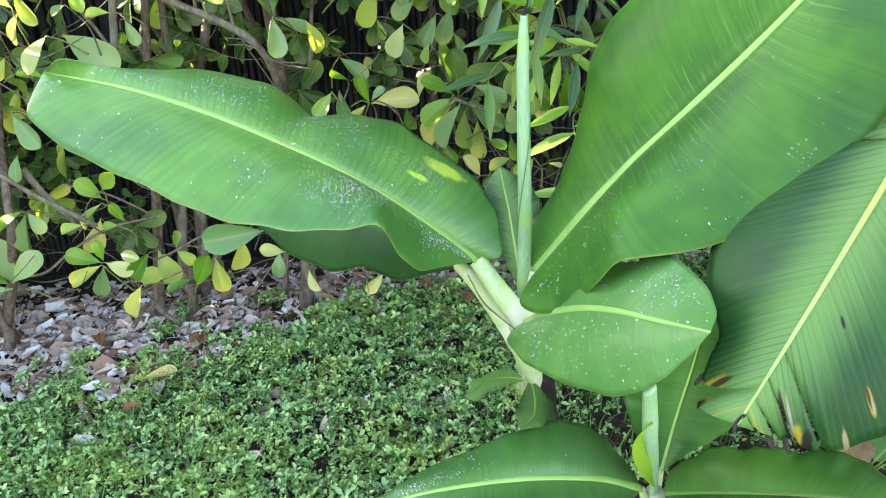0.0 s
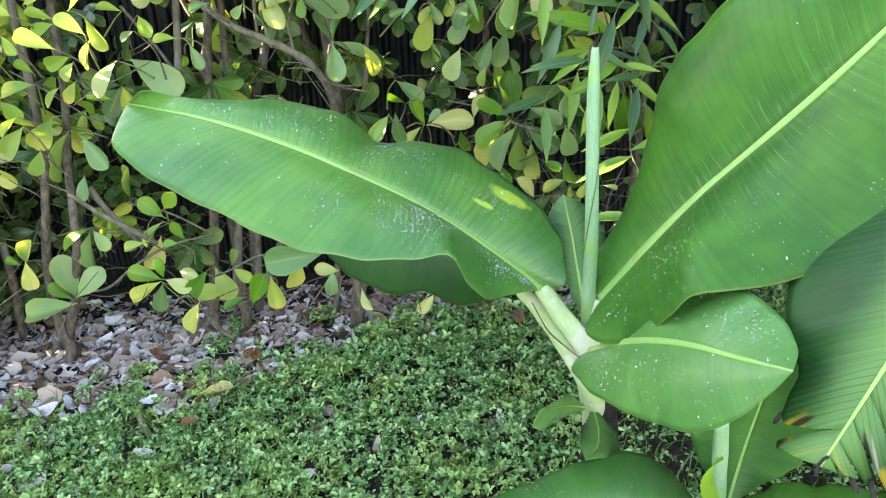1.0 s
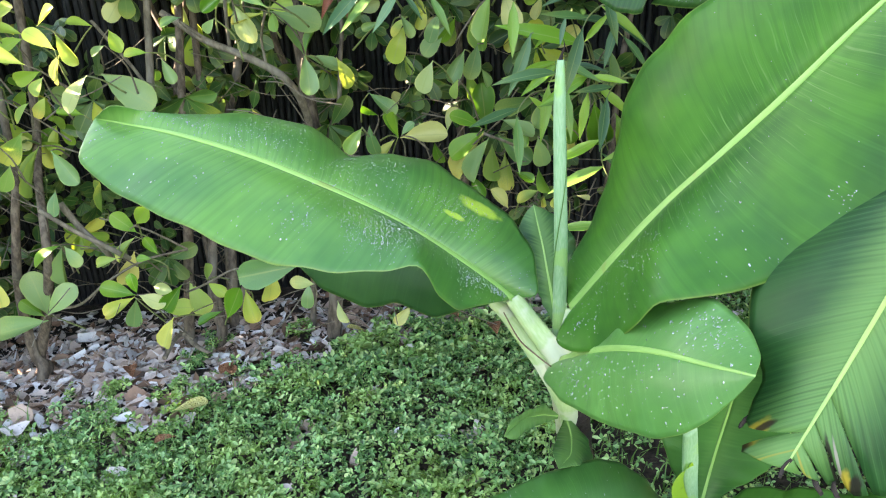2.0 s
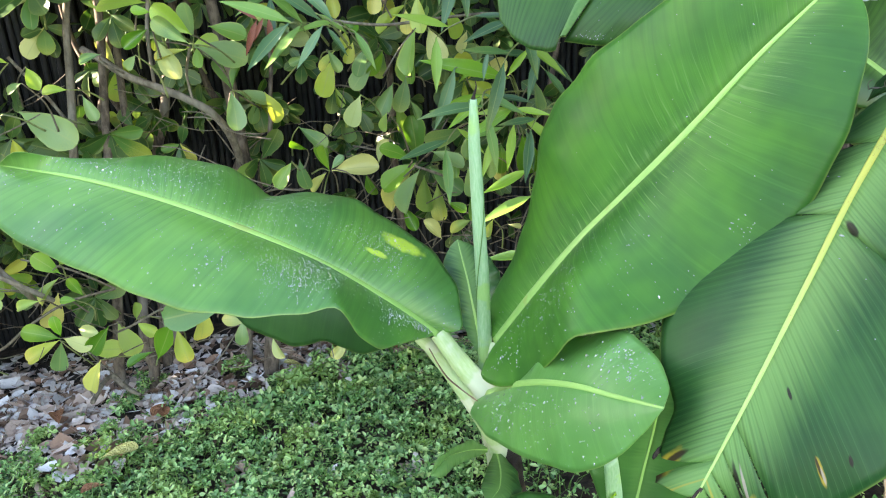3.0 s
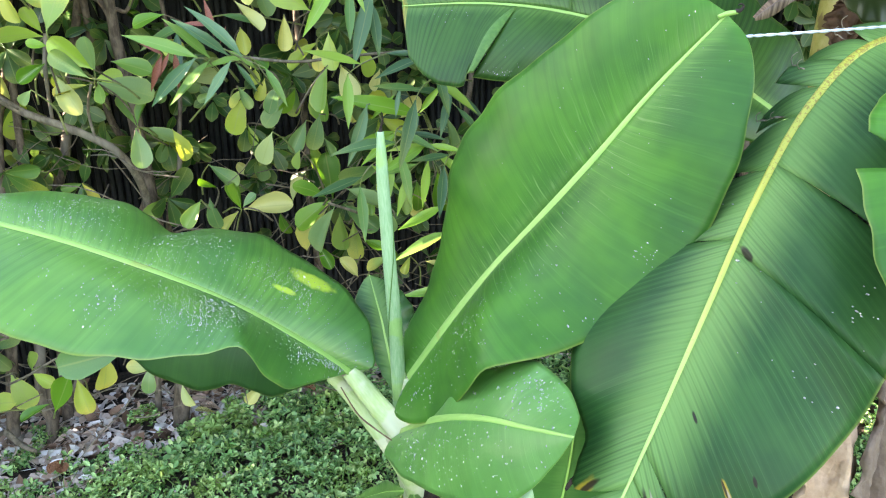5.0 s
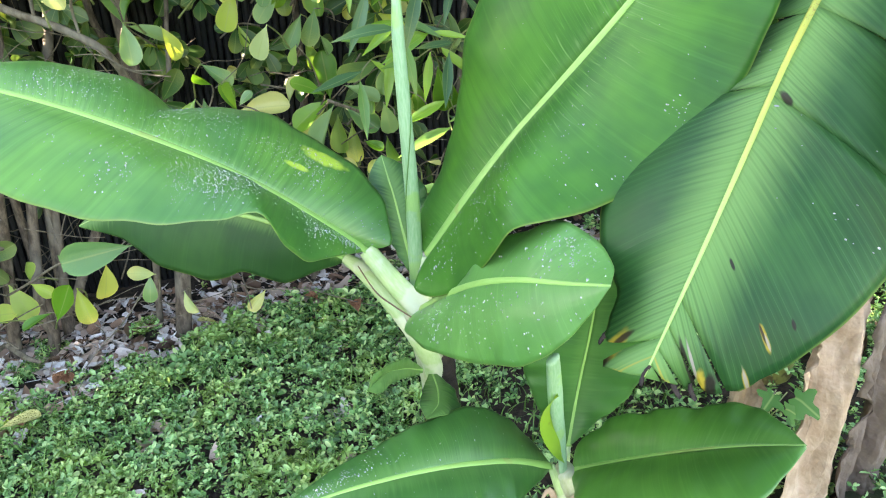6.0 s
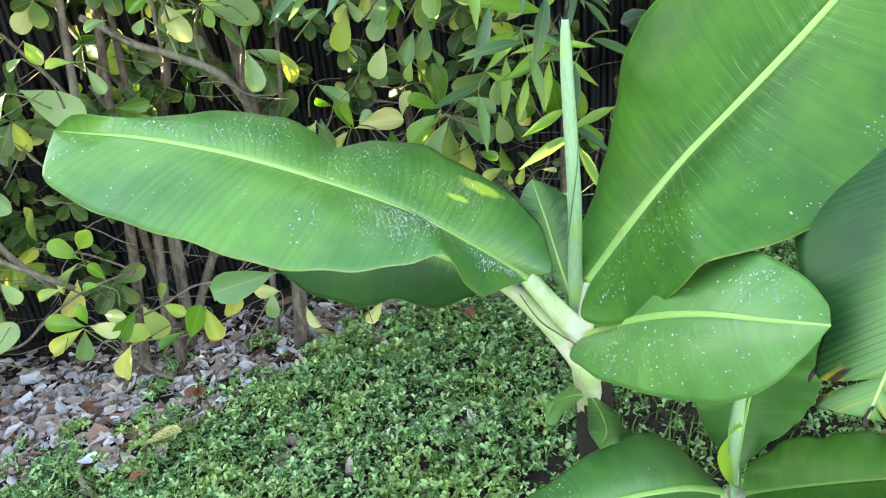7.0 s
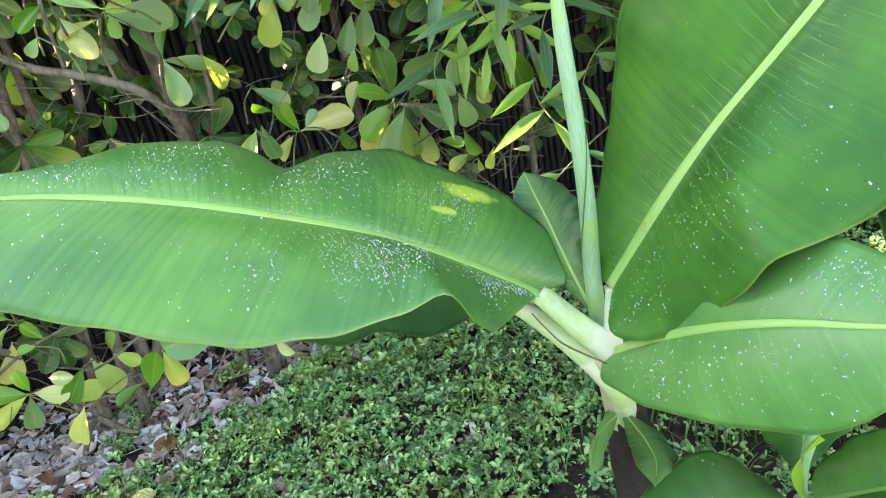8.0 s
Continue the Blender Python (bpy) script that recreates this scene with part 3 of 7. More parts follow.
SHAPES['C'] = dict(
    rib=[(0.155, 1.104, 0.709), (0.176, 1.048, 0.757), (0.197, 0.991, 0.802), (0.220, 0.930, 0.843), (0.252, 0.868, 0.875), (0.288, 0.805, 0.898), (0.323, 0.742, 0.923)],
    face=(-0.847, -0.139, 0.513),
    one=[(-0.002, 0.001, 0.000), (-0.016, -0.012, 0.008), (-0.025, -0.016, 0.008), (-0.033, -0.016, 0.012), (-0.044, -0.014, 0.015), (-0.059, -0.008, 0.016), (-0.072, -0.014, 0.018), (-0.081, -0.022, 0.021), (-0.092, -0.029, 0.022), (-0.079, -0.032, 0.022), (-0.059, -0.032, 0.022), (-0.031, -0.022, 0.011), (-0.001, 0.000, 0.000)],
    two=[(0.000, 0.006, -0.012), (0.037, 0.018, -0.038), (0.059, 0.012, -0.041), (0.080, 0.005, -0.039), (0.092, -0.004, -0.031), (0.102, -0.013, -0.023), (0.108, -0.021, -0.012), (0.109, -0.025, 0.000), (0.108, -0.024, 0.012), (0.092, -0.017, 0.022), (0.068, -0.012, 0.019), (0.035, -0.007, 0.006), (0.001, 0.000, 0.000)])
SHAPES['D'] = dict(
    rib=[(0.929, 0.985, 1.353), (0.786, 0.961, 1.337), (0.675, 0.918, 1.258), (0.588, 0.867, 1.153), (0.511, 0.812, 1.043), (0.435, 0.759, 0.930), (0.356, 0.704, 0.821)],
    face=(-0.472, -0.539, 0.697),
    one=[(0.000, 0.000, 0.000), (0.028, -0.010, 0.011), (0.055, -0.019, 0.004), (0.070, -0.031, -0.003), (0.072, -0.042, -0.001), (0.073, -0.050, 0.005), (0.065, -0.063, 0.011), (0.065, -0.072, 0.019), (0.094, -0.080, 0.025), (0.116, -0.084, 0.031), (0.136, -0.080, 0.037), (0.152, -0.075, 0.044), (0.158, -0.060, 0.053), (0.150, -0.043, 0.060), (0.122, -0.032, 0.067), (0.090, -0.041, 0.050), (0.071, -0.028, 0.048), (0.055, -0.014, 0.045), (0.000, 0.000, 0.000)],
    two=[(-0.003, -0.003, 0.001), (-0.051, -0.004, -0.014), (-0.100, -0.009, -0.039), (-0.144, -0.033, -0.030), (-0.172, -0.047, 0.000), (-0.192, -0.049, 0.020), (-0.203, -0.047, 0.033), (-0.206, -0.040, 0.057), (-0.207, -0.031, 0.071), (-0.206, -0.023, 0.076), (-0.200, -0.023, 0.086), (-0.192, -0.039, 0.090), (-0.180, -0.046, 0.091), (-0.164, -0.040, 0.094), (-0.140, -0.043, 0.094), (-0.112, -0.050, 0.088), (-0.076, -0.059, 0.070), (-0.035, -0.041, 0.026), (-0.001, -0.001, 0.000)])
SHAPES['E'] = dict(
    rib=[(0.983, 1.355, 1.146), (0.876, 1.398, 1.226), (0.760, 1.439, 1.295), (0.630, 1.451, 1.345), (0.494, 1.462, 1.376), (0.356, 1.479, 1.388), (0.217, 1.499, 1.383)],
    face=(-0.002, -0.886, 0.464),
    one=[(0.013, -0.007, -0.004), (0.098, -0.030, -0.038), (0.156, -0.017, -0.056), (0.168, -0.006, -0.041), (0.184, 0.009, -0.046), (0.181, 0.014, -0.052), (0.160, 0.008, -0.030), (0.155, 0.008, 0.036), (0.142, 0.008, 0.030), (0.107, 0.006, 0.020), (0.079, 0.005, 0.015), (0.059, 0.003, 0.012), (0.045, 0.000, 0.000)],
    two=[(-0.013, 0.007, 0.004), (-0.074, 0.015, -0.012), (-0.107, 0.023, -0.018), (-0.133, 0.023, -0.014), (-0.150, 0.018, 0.010), (-0.151, 0.008, 0.036), (-0.142, 0.007, 0.049), (-0.139, 0.001, 0.063), (-0.152, -0.003, 0.064), (-0.148, 0.003, 0.078), (-0.172, 0.001, 0.028), (-0.160, 0.003, 0.012), (-0.107, 0.003, -0.008)])
SHAPES['G'] = dict(
    rib=[(0.858, 0.864, 1.373), (0.820, 0.818, 1.319), (0.781, 0.770, 1.266), (0.742, 0.721, 1.216), (0.705, 0.672, 1.163), (0.671, 0.623, 1.109), (0.641, 0.577, 1.050)],
    face=(0.073, -0.756, 0.650),
    one=[(0.000, 0.000, 0.000), (0.031, -0.006, 0.003), (0.063, -0.013, -0.001), (0.090, -0.008, 0.000), (0.116, -0.001, 0.004), (0.129, 0.002, 0.005), (0.114, 0.002, 0.010), (0.098, -0.001, 0.016), (0.073, -0.002, 0.015), (0.044, 0.000, 0.008), (0.000, 0.000, 0.000)],
    two=[(0.000, 0.000, 0.000), (-0.059, -0.004, -0.033), (-0.105, -0.007, -0.057), (-0.132, -0.005, -0.052), (-0.139, -0.003, -0.045), (-0.136, -0.003, -0.031), (-0.123, -0.001, -0.019), (-0.101, 0.004, -0.010), (-0.074, 0.005, -0.002), (-0.038, 0.002, -0.003), (0.000, 0.000, 0.000)])
SHAPES['J'] = dict(
    rib=[(1.125, 1.215, 1.375), (1.060, 1.205, 1.395), (0.988, 1.200, 1.412), (0.925, 1.200, 1.418), (0.862, 1.195, 1.412), (0.805, 1.195, 1.397), (0.757, 1.195, 1.366)],
    face=(-0.047, -0.784, 0.619),
    one=[(0.000, 0.000, 0.000), (0.040, -0.004, 0.000), (0.058, -0.010, 0.000), (0.050, -0.010, 0.000), (0.038, -0.008, 0.000), (0.024, -0.006, 0.000), (0.010, -0.009, 0.000), (0.011, -0.009, -0.004), (0.012, -0.008, -0.008), (0.004, -0.003, 0.000)],
    two=[(0.000, 0.000, 0.000), (-0.060, -0.006, 0.000), (-0.084, -0.012, 0.000), (-0.078, -0.014, -0.004), (-0.064, -0.012, -0.004), (-0.042, -0.008, 0.000), (-0.013, -0.008, 0.000), (-0.011, -0.008, 0.004), (-0.013, -0.008, 0.008), (-0.004, -0.002, 0.002)])
SHAPES['K'] = dict(
    rib=[(1.292, 1.349, 1.748), (1.216, 1.283, 1.683), (1.141, 1.217, 1.619), (1.068, 1.154, 1.548), (0.996, 1.093, 1.475), (0.930, 1.032, 1.397), (0.871, 0.970, 1.313)],
    face=(-0.018, -0.747, 0.665),
    one=[(0.000, 0.000, 0.000), (0.038, 0.001, 0.005), (0.077, 0.002, -0.002), (0.115, 0.003, -0.004), (0.143, 0.004, -0.007), (0.135, -0.001, 0.000), (0.126, -0.006, 0.007), (0.111, -0.008, 0.009), (0.077, -0.008, 0.007), (0.042, -0.004, -0.002), (0.000, 0.000, 0.000)],
    two=[(0.000, 0.000, 0.000), (-0.047, 0.000, -0.004), (-0.095, -0.001, -0.020), (-0.139, -0.002, -0.027), (-0.138, -0.003, -0.017), (-0.134, -0.001, -0.010), (-0.131, 0.001, -0.003), (-0.112, 0.002, 0.005), (-0.089, 0.004, 0.012), (-0.050, 0.004, 0.006), (0.000, 0.000, 0.000)])
SHAPES['pL'] = dict(
    rib=[(0.357, 0.986, 0.446), (0.286, 0.962, 0.489), (0.214, 0.931, 0.524), (0.142, 0.896, 0.556), (0.068, 0.859, 0.583), (-0.008, 0.824, 0.602), (-0.089, 0.794, 0.604)],
    face=(0.445, -0.290, 0.847),
    one=[(0.002, 0.002, 0.001), (0.057, -0.010, -0.034), (0.084, -0.005, -0.049), (0.101, 0.005, -0.048), (0.097, 0.002, -0.041), (0.087, -0.003, -0.035), (0.072, -0.010, -0.028), (0.058, -0.014, -0.021), (0.043, -0.015, -0.012), (0.024, -0.005, -0.009), (0.000, 0.000, 0.000)],
    two=[(-0.006, -0.009, 0.001), (-0.035, -0.007, -0.001), (-0.062, -0.005, -0.005), (-0.078, -0.004, -0.001), (-0.092, -0.002, 0.001), (-0.093, -0.002, 0.005), (-0.089, -0.001, 0.010), (-0.076, -0.004, 0.011), (-0.059, -0.007, 0.011), (-0.032, -0.004, 0.004), (0.000, 0.000, 0.000)])
SHAPES['pR'] = dict(
    rib=[(0.399, 0.999, 0.418), (0.438, 0.961, 0.457), (0.477, 0.923, 0.495), (0.516, 0.884, 0.532), (0.557, 0.844, 0.567), (0.599, 0.803, 0.599), (0.644, 0.762, 0.626)],
    face=(-0.558, 0.115, 0.822),
    one=[(-0.003, 0.002, 0.003), (-0.041, 0.021, -0.013), (-0.060, 0.027, -0.017), (-0.072, 0.030, -0.012), (-0.074, 0.024, -0.006), (-0.076, 0.018, 0.000), (-0.077, 0.012, 0.006), (-0.078, 0.008, 0.013), (-0.067, 0.005, 0.015), (-0.035, 0.002, 0.008), (0.000, -0.002, 0.002)],
    two=[(0.003, -0.006, -0.001), (0.048, 0.007, -0.010), (0.092, 0.020, -0.025), (0.119, 0.020, -0.020), (0.139, 0.016, -0.009), (0.146, 0.013, 0.004), (0.143, 0.012, 0.019), (0.128, 0.009, 0.028), (0.099, 0.003, 0.033), (0.051, -0.001, 0.014), (0.002, -0.005, 0.001)])
SHAPES['pB'] = dict(
    rib=[(0.401, 1.025, 0.449), (0.415, 1.043, 0.512), (0.426, 1.051, 0.577), (0.435, 1.051, 0.643), (0.439, 1.046, 0.709), (0.440, 1.038, 0.776), (0.437, 1.023, 0.841)],
    face=(-0.190, -0.982, 0.014),
    one=[(-0.002, 0.000, 0.000), (-0.033, 0.009, -0.006), (-0.064, 0.018, -0.014), (-0.086, 0.022, -0.012), (-0.106, 0.024, -0.010), (-0.099, 0.016, -0.003), (-0.087, 0.005, 0.003), (-0.073, 0.003, 0.007), (-0.057, 0.002, 0.011), (-0.033, -0.001, 0.006), (0.000, 0.000, 0.000)],
    two=[(0.003, 0.000, 0.000), (0.031, 0.005, 0.000), (0.060, 0.010, -0.006), (0.089, 0.012, -0.009), (0.098, 0.015, -0.006), (0.096, 0.018, -0.002), (0.089, 0.019, 0.001), (0.070, 0.018, 0.003), (0.052, 0.015, 0.005), (0.027, 0.009, 0.000), (0.000, 0.000, 0.000)])
SHAPES['F'] = dict(
    rib=[(0.046, 1.224, 0.760), (-0.027, 1.296, 0.785), (-0.111, 1.356, 0.798), (-0.199, 1.412, 0.802), (-0.289, 1.465, 0.801), (-0.382, 1.508, 0.783), (-0.474, 1.534, 0.743)],
    face=(-0.340, -0.556, 0.759),
    one=[(0.005, -0.006, 0.009), (0.011, -0.015, 0.023), (0.018, -0.024, 0.023), (0.031, -0.033, 0.023), (0.045, -0.043, 0.024), (0.056, -0.051, 0.029), (0.069, -0.059, 0.032), (0.083, -0.067, 0.035), (0.097, -0.074, 0.039), (0.099, -0.073, 0.046), (0.099, -0.068, 0.049), (0.103, -0.062, 0.049), (0.093, -0.051, 0.047), (0.085, -0.037, 0.043), (0.073, -0.023, 0.028), (0.037, -0.012, 0.005), (0.000, 0.000, 0.000)],
    two=[(-0.001, -0.011, 0.002), (-0.020, -0.030, -0.001), (-0.040, -0.049, -0.014), (-0.065, -0.063, -0.020), (-0.083, -0.072, -0.021), (-0.088, -0.063, -0.018), (-0.090, -0.057, -0.014), (-0.103, -0.066, -0.013), (-0.116, -0.074, -0.013), (-0.115, -0.071, -0.011), (-0.112, -0.067, -0.004), (-0.105, -0.061, 0.007), (-0.085, -0.049, 0.007), (-0.062, -0.036, 0.008), (-0.041, -0.023, 0.007), (-0.022, -0.012, -0.001), (-0.002, -0.001, 0.001)])
SHAPES['H'] = dict(
    rib=[(0.160, 1.176, 0.725), (0.156, 1.205, 0.753), (0.152, 1.234, 0.780), (0.147, 1.257, 0.812), (0.142, 1.279, 0.845), (0.134, 1.298, 0.880), (0.126, 1.316, 0.915)],
    face=(0.405, -0.698, 0.591),
    one=[(0.000, 0.000, 0.000), (-0.010, 0.000, 0.002), (-0.019, 0.000, 0.000), (-0.029, 0.000, 0.000), (-0.034, -0.001, 0.005), (-0.037, -0.004, 0.006), (-0.039, -0.007, 0.008), (-0.039, -0.012, 0.012), (-0.032, -0.015, 0.013), (-0.017, -0.012, 0.008), (0.000, 0.000, 0.000)],
    two=[(0.002, 0.001, -0.001), (0.018, -0.002, 0.004), (0.033, -0.006, 0.005), (0.048, -0.009, 0.007), (0.060, -0.009, 0.004), (0.069, -0.003, 0.009), (0.074, 0.002, 0.013), (0.063, 0.002, 0.013), (0.052, 0.000, 0.016), (0.027, 0.000, 0.006), (0.000, 0.000, 0.000)])
SHAPES['s1'] = dict(
    rib=[(0.161, 1.128, 0.575), (0.144, 1.101, 0.597), (0.127, 1.075, 0.618), (0.108, 1.048, 0.636), (0.089, 1.020, 0.653), (0.071, 0.989, 0.662), (0.053, 0.956, 0.668)],
    face=(0.872, -0.466, 0.149),
    one=[(0.003, 0.000, 0.001), (0.008, 0.002, 0.002), (0.013, 0.003, 0.002), (0.019, 0.005, 0.002), (0.016, 0.005, 0.002), (0.014, 0.005, 0.003), (0.013, 0.003, 0.001), (0.013, 0.000, 0.001), (0.000, 0.000, 0.000)],
    two=[(-0.005, 0.000, -0.001), (-0.008, 0.001, 0.000), (-0.012, 0.003, -0.002), (-0.014, 0.004, -0.001), (-0.016, 0.006, 0.000), (-0.018, 0.007, 0.000), (-0.018, 0.008, 0.005), (-0.015, 0.007, 0.005), (0.000, 0.000, 0.000)])
SHAPES['s2'] = dict(
    rib=[(0.180, 1.139, 0.559), (0.180, 1.109, 0.563), (0.179, 1.079, 0.567), (0.175, 1.050, 0.572), (0.169, 1.021, 0.577), (0.157, 0.996, 0.584), (0.142, 0.970, 0.591)],
    face=(0.382, 0.089, 0.920),
    one=[(0.005, -0.002, -0.001), (0.012, -0.003, -0.001), (0.019, -0.004, -0.004), (0.025, -0.005, -0.001), (0.027, -0.004, -0.001), (0.030, -0.003, 0.000), (0.027, -0.001, 0.008), (0.014, -0.001, 0.004), (0.000, 0.000, 0.000)],
    two=[(-0.005, 0.002, 0.001), (-0.018, 0.002, 0.002), (-0.031, 0.002, 0.002), (-0.036, -0.002, 0.000), (-0.042, -0.006, 0.002), (-0.029, -0.005, 0.001), (-0.020, -0.003, -0.003), (-0.010, -0.002, -0.003), (0.000, 0.000, 0.000)])


def leaf_frames(shape):
    """A function of (s, side, v): the place on the blade; s runs along the midrib, v from it to the margin."""
    rib, face = shape["rib"], np.array(shape["face"])
    edges = (shape["one"], shape["two"])
    arch = shape.get("arch", 0.10)

    def at(s, side, v, lift=0.0):
        p = spline(rib, s)
        t = spline(rib, min(s + 0.01, 1)) - spline(rib, max(s - 0.01, 0))
        t /= np.linalg.norm(t)
        sd = np.cross(t, face)
        sd /= np.linalg.norm(sd)
        up = np.cross(sd, t)
        o = spline(edges[side], s)
        w = math.hypot(o[0], o[1])
        bow = arch * w * math.sin(math.pi * v) + lift
        return p + v * (o[0] * sd + o[1] * up + o[2] * t) + up * bow, w, up
    return at


def banana_leaf(parent, shape, material, rib_material, rib_width, label, splits=((), ()), seed=0, ruffle=0.004, droop=0.012, ragged=0.0, gap=0.035, falls=None, trim=None):
    rng = np.random.default_rng(seed)
    at = leaf_frames(shape)
    rib = shape["rib"]
    length = sum(np.linalg.norm(np.subtract(b, a)) for a, b in zip(rib[:-1], rib[1:]))
    verts, faces, metres, fractions = [], [], [], []
    nv = 14
    phase = rng.random(6) * 6.28
    for side in (0, 1):
        cuts = [0.0, *splits[side], 1.0]
        for k, (sa, sb) in enumerate(zip(cuts[:-1], cuts[1:])):
            n = max(4, int((sb - sa) * 76))
            mid, tear = (sa + sb) / 2, len(cuts) > 2
            fall = falls[side][k] if falls else (rng.random() - 0.5) * 2 * droop if tear else 0.0
            start = len(verts)
            for i in range(n + 1):
                for j in range(nv + 1):
                    v = j / nv
                    s = sa + (sb - sa) * i / n
                    if tear:
                        s = mid + (s - mid) * (1 - gap * (0.08 if side and mid < 0.87 else 2.2 if mid < 0.5 else 1.0) / max(sb - sa, 0.12) * v ** 2)
                    if trim and (side, k) in trim:
                        lo, hi, loss = trim[side, k]
                        v *= 1 - loss * min(1.0, max(0.0, (s - lo) / (hi - lo))) ** 1.5
                    if ragged and s > 0.80:
                        cut = max(0.0, noise.noise((s * 31.0, side * 7.0, 2.0)) + 0.5 * noise.noise((s * 90.0, side * 3.0, 5.0)) + 0.15)
                        v *= 1 - ragged * min(1.0, (s - 0.80) * 8) * cut
                    wave = ruffle * v ** 2 * (math.sin(s * 31 + phase[side]) + 0.6 * math.sin(s * 67 + phase[2 + side])) * math.sin(math.pi * min(1, s * 1.02))
                    p, w, up = at(s, side, v, wave + fall * v * v)
                    verts.append(p)
                    metres.append((s * length, v * w * (1 if side else -1)))
                    fractions.append((s, v))
            for i in range(n):
                for j in range(nv):
                    a = start + i * (nv + 1) + j
                    q = (a, a + nv + 1, a + nv + 2, a + 1)
                    faces.append(q if side == 0 else q[::-1])
    me = from_arrays("leaf", verts, faces, material)
    idx = np.empty(len(me.loops), dtype=np.int32)
    me.loops.foreach_get("vertex_index", idx)
    for nm, data in (("metres", metres), ("fraction", fractions)):
        layer = me.uv_layers.new(name=nm)
        layer.data.foreach_set("uv", np.asarray(data, dtype=np.float32)[idx].ravel())
    blade = part("leaf", me, parent, label)
    solid = blade.modifiers.new("thickness", "SOLIDIFY")
    solid.thickness, solid.offset = 0.0008, 0.0
    centre = []
    for s in np.linspace(0, 1, 15):
        p, w, up = at(s, 0, 0.0)
        centre.append(p + up * rib_width * 0.02)
    radii = [rib_width * (0.5 * (1 - s) ** 0.8 + 0.10) for s in np.linspace(0, 1, 8)]
    part("midrib", tube_mesh("midrib", centre, radii, rib_material, sides=10, steps=50, flat=0.34, facing=shape["face"]), blade, "paler raised midrib")
    return blade, at


def droplets(blade, at, count, spots, seed, size=(0.00042, 0.00095)):
    """Rain drops: a few loose swarms round the given (side, s, v, spread) and a thin scatter."""
    rng = np.random.default_rng(seed)
    verts, faces = [], []
    ring, rows = 7, (0.0, 0.5, 0.88)
    for _ in range(count):
        if spots and rng.random() < 0.8:
            side, s, v, spread = spots[rng.integers(len(spots))]
            s, v = s + rng.normal() * spread, v + rng.normal() * spread * 3
        else:
            side, s, v = int(rng.integers(2)), rng.random(), rng.random()
        s = round(s * 95) / 95 + rng.normal() * 0.0027
        if not (0.03 < s < 0.96 and 0.04 < v < 0.96):
            continue
        p, _, up = at(s, side, v)
        q, _, _ = at(min(s + 0.01, 1), side, v)
        o, _, _ = at(s, side, min(v + 0.04, 1))
        e1 = q - p
        e1 /= np.linalg.norm(e1)
        nrm = np.cross(e1, o - p)
        nrm /= np.linalg.norm(nrm)
        if nrm @ up < 0:
            nrm = -nrm
        e2 = np.cross(nrm, e1)
        r = rng.uniform(*size) * (1.6 if rng.random() < 0.08 else 1.0)
        k0 = len(verts)
        long = 1.0 + 1.1 * rng.random() ** 2
        for z in rows:
            rad = r * math.sqrt(1 - z * z)
            for k in range(ring):
                g = 2 * math.pi * k / ring
                verts.append(p + nrm * (0.0004 + r * 0.8 * z) + (e1 * math.cos(g) * 0.8 + e2 * math.sin(g) * long) * rad)
        verts.append(p + nrm * (0.0004 + r * 0.8))
        for a in range(len(rows) - 1):
            for k in range(ring):
                kk = (k + 1) % ring
                faces.append((k0 + a * ring + k, k0 + a * ring + kk, k0 + (a + 1) * ring + kk, k0 + (a + 1) * ring + k))
        top = k0 + len(rows) * ring
        for k in range(ring):
            faces.append((k0 + (len(rows) - 1) * ring + k, k0 + (len(rows) - 1) * ring + (k + 1) % ring, top))
        faces.append(tuple(k0 + k for k in range(ring))[::-1])
    part("dew", from_arrays("dew", verts, faces, WATER), blade, "rain drops beaded on the blade, whitened for the sky's glint", "stuff")


# ---- ground ----
def build_ground():
    verts, faces = [], []
    axis_x = [-200, -60, -20, -8, -4] + list(np.linspace(-3, 3, 61)) + [4, 8, 20, 60, 200]
    axis_y = [-200, -60, -20, -8, -4, -2] + list(np.linspace(-1, 4, 51)) + [6, 10, 20, 60, 200]
    for y in axis_y:
        for x in axis_x:
            verts.append((x, y, ground_z(x, y)))
    w = len(axis_x)
    for j in range(len(axis_y) - 1):
        for i in range(w - 1):
            faces.append((j * w + i, j * w + i + 1, (j + 1) * w + i + 1, (j + 1) * w + i))
    tagged(new("ground", from_arrays("ground", verts, faces, SOIL)), "dark damp garden soil under the plants", "ground", kind="structure")


build_ground()


SPROUTS = ((-0.65, 2.49), (-0.97, 2.48), (-1.01, 2.30))


def under_bananas(x, y):
    return ((x - 0.78) / 0.62) ** 2 + ((y - 1.38) / 0.46) ** 2 + 0.5 * noise.noise((x * 8.0, y * 8.0, 31.0)) < 1.0


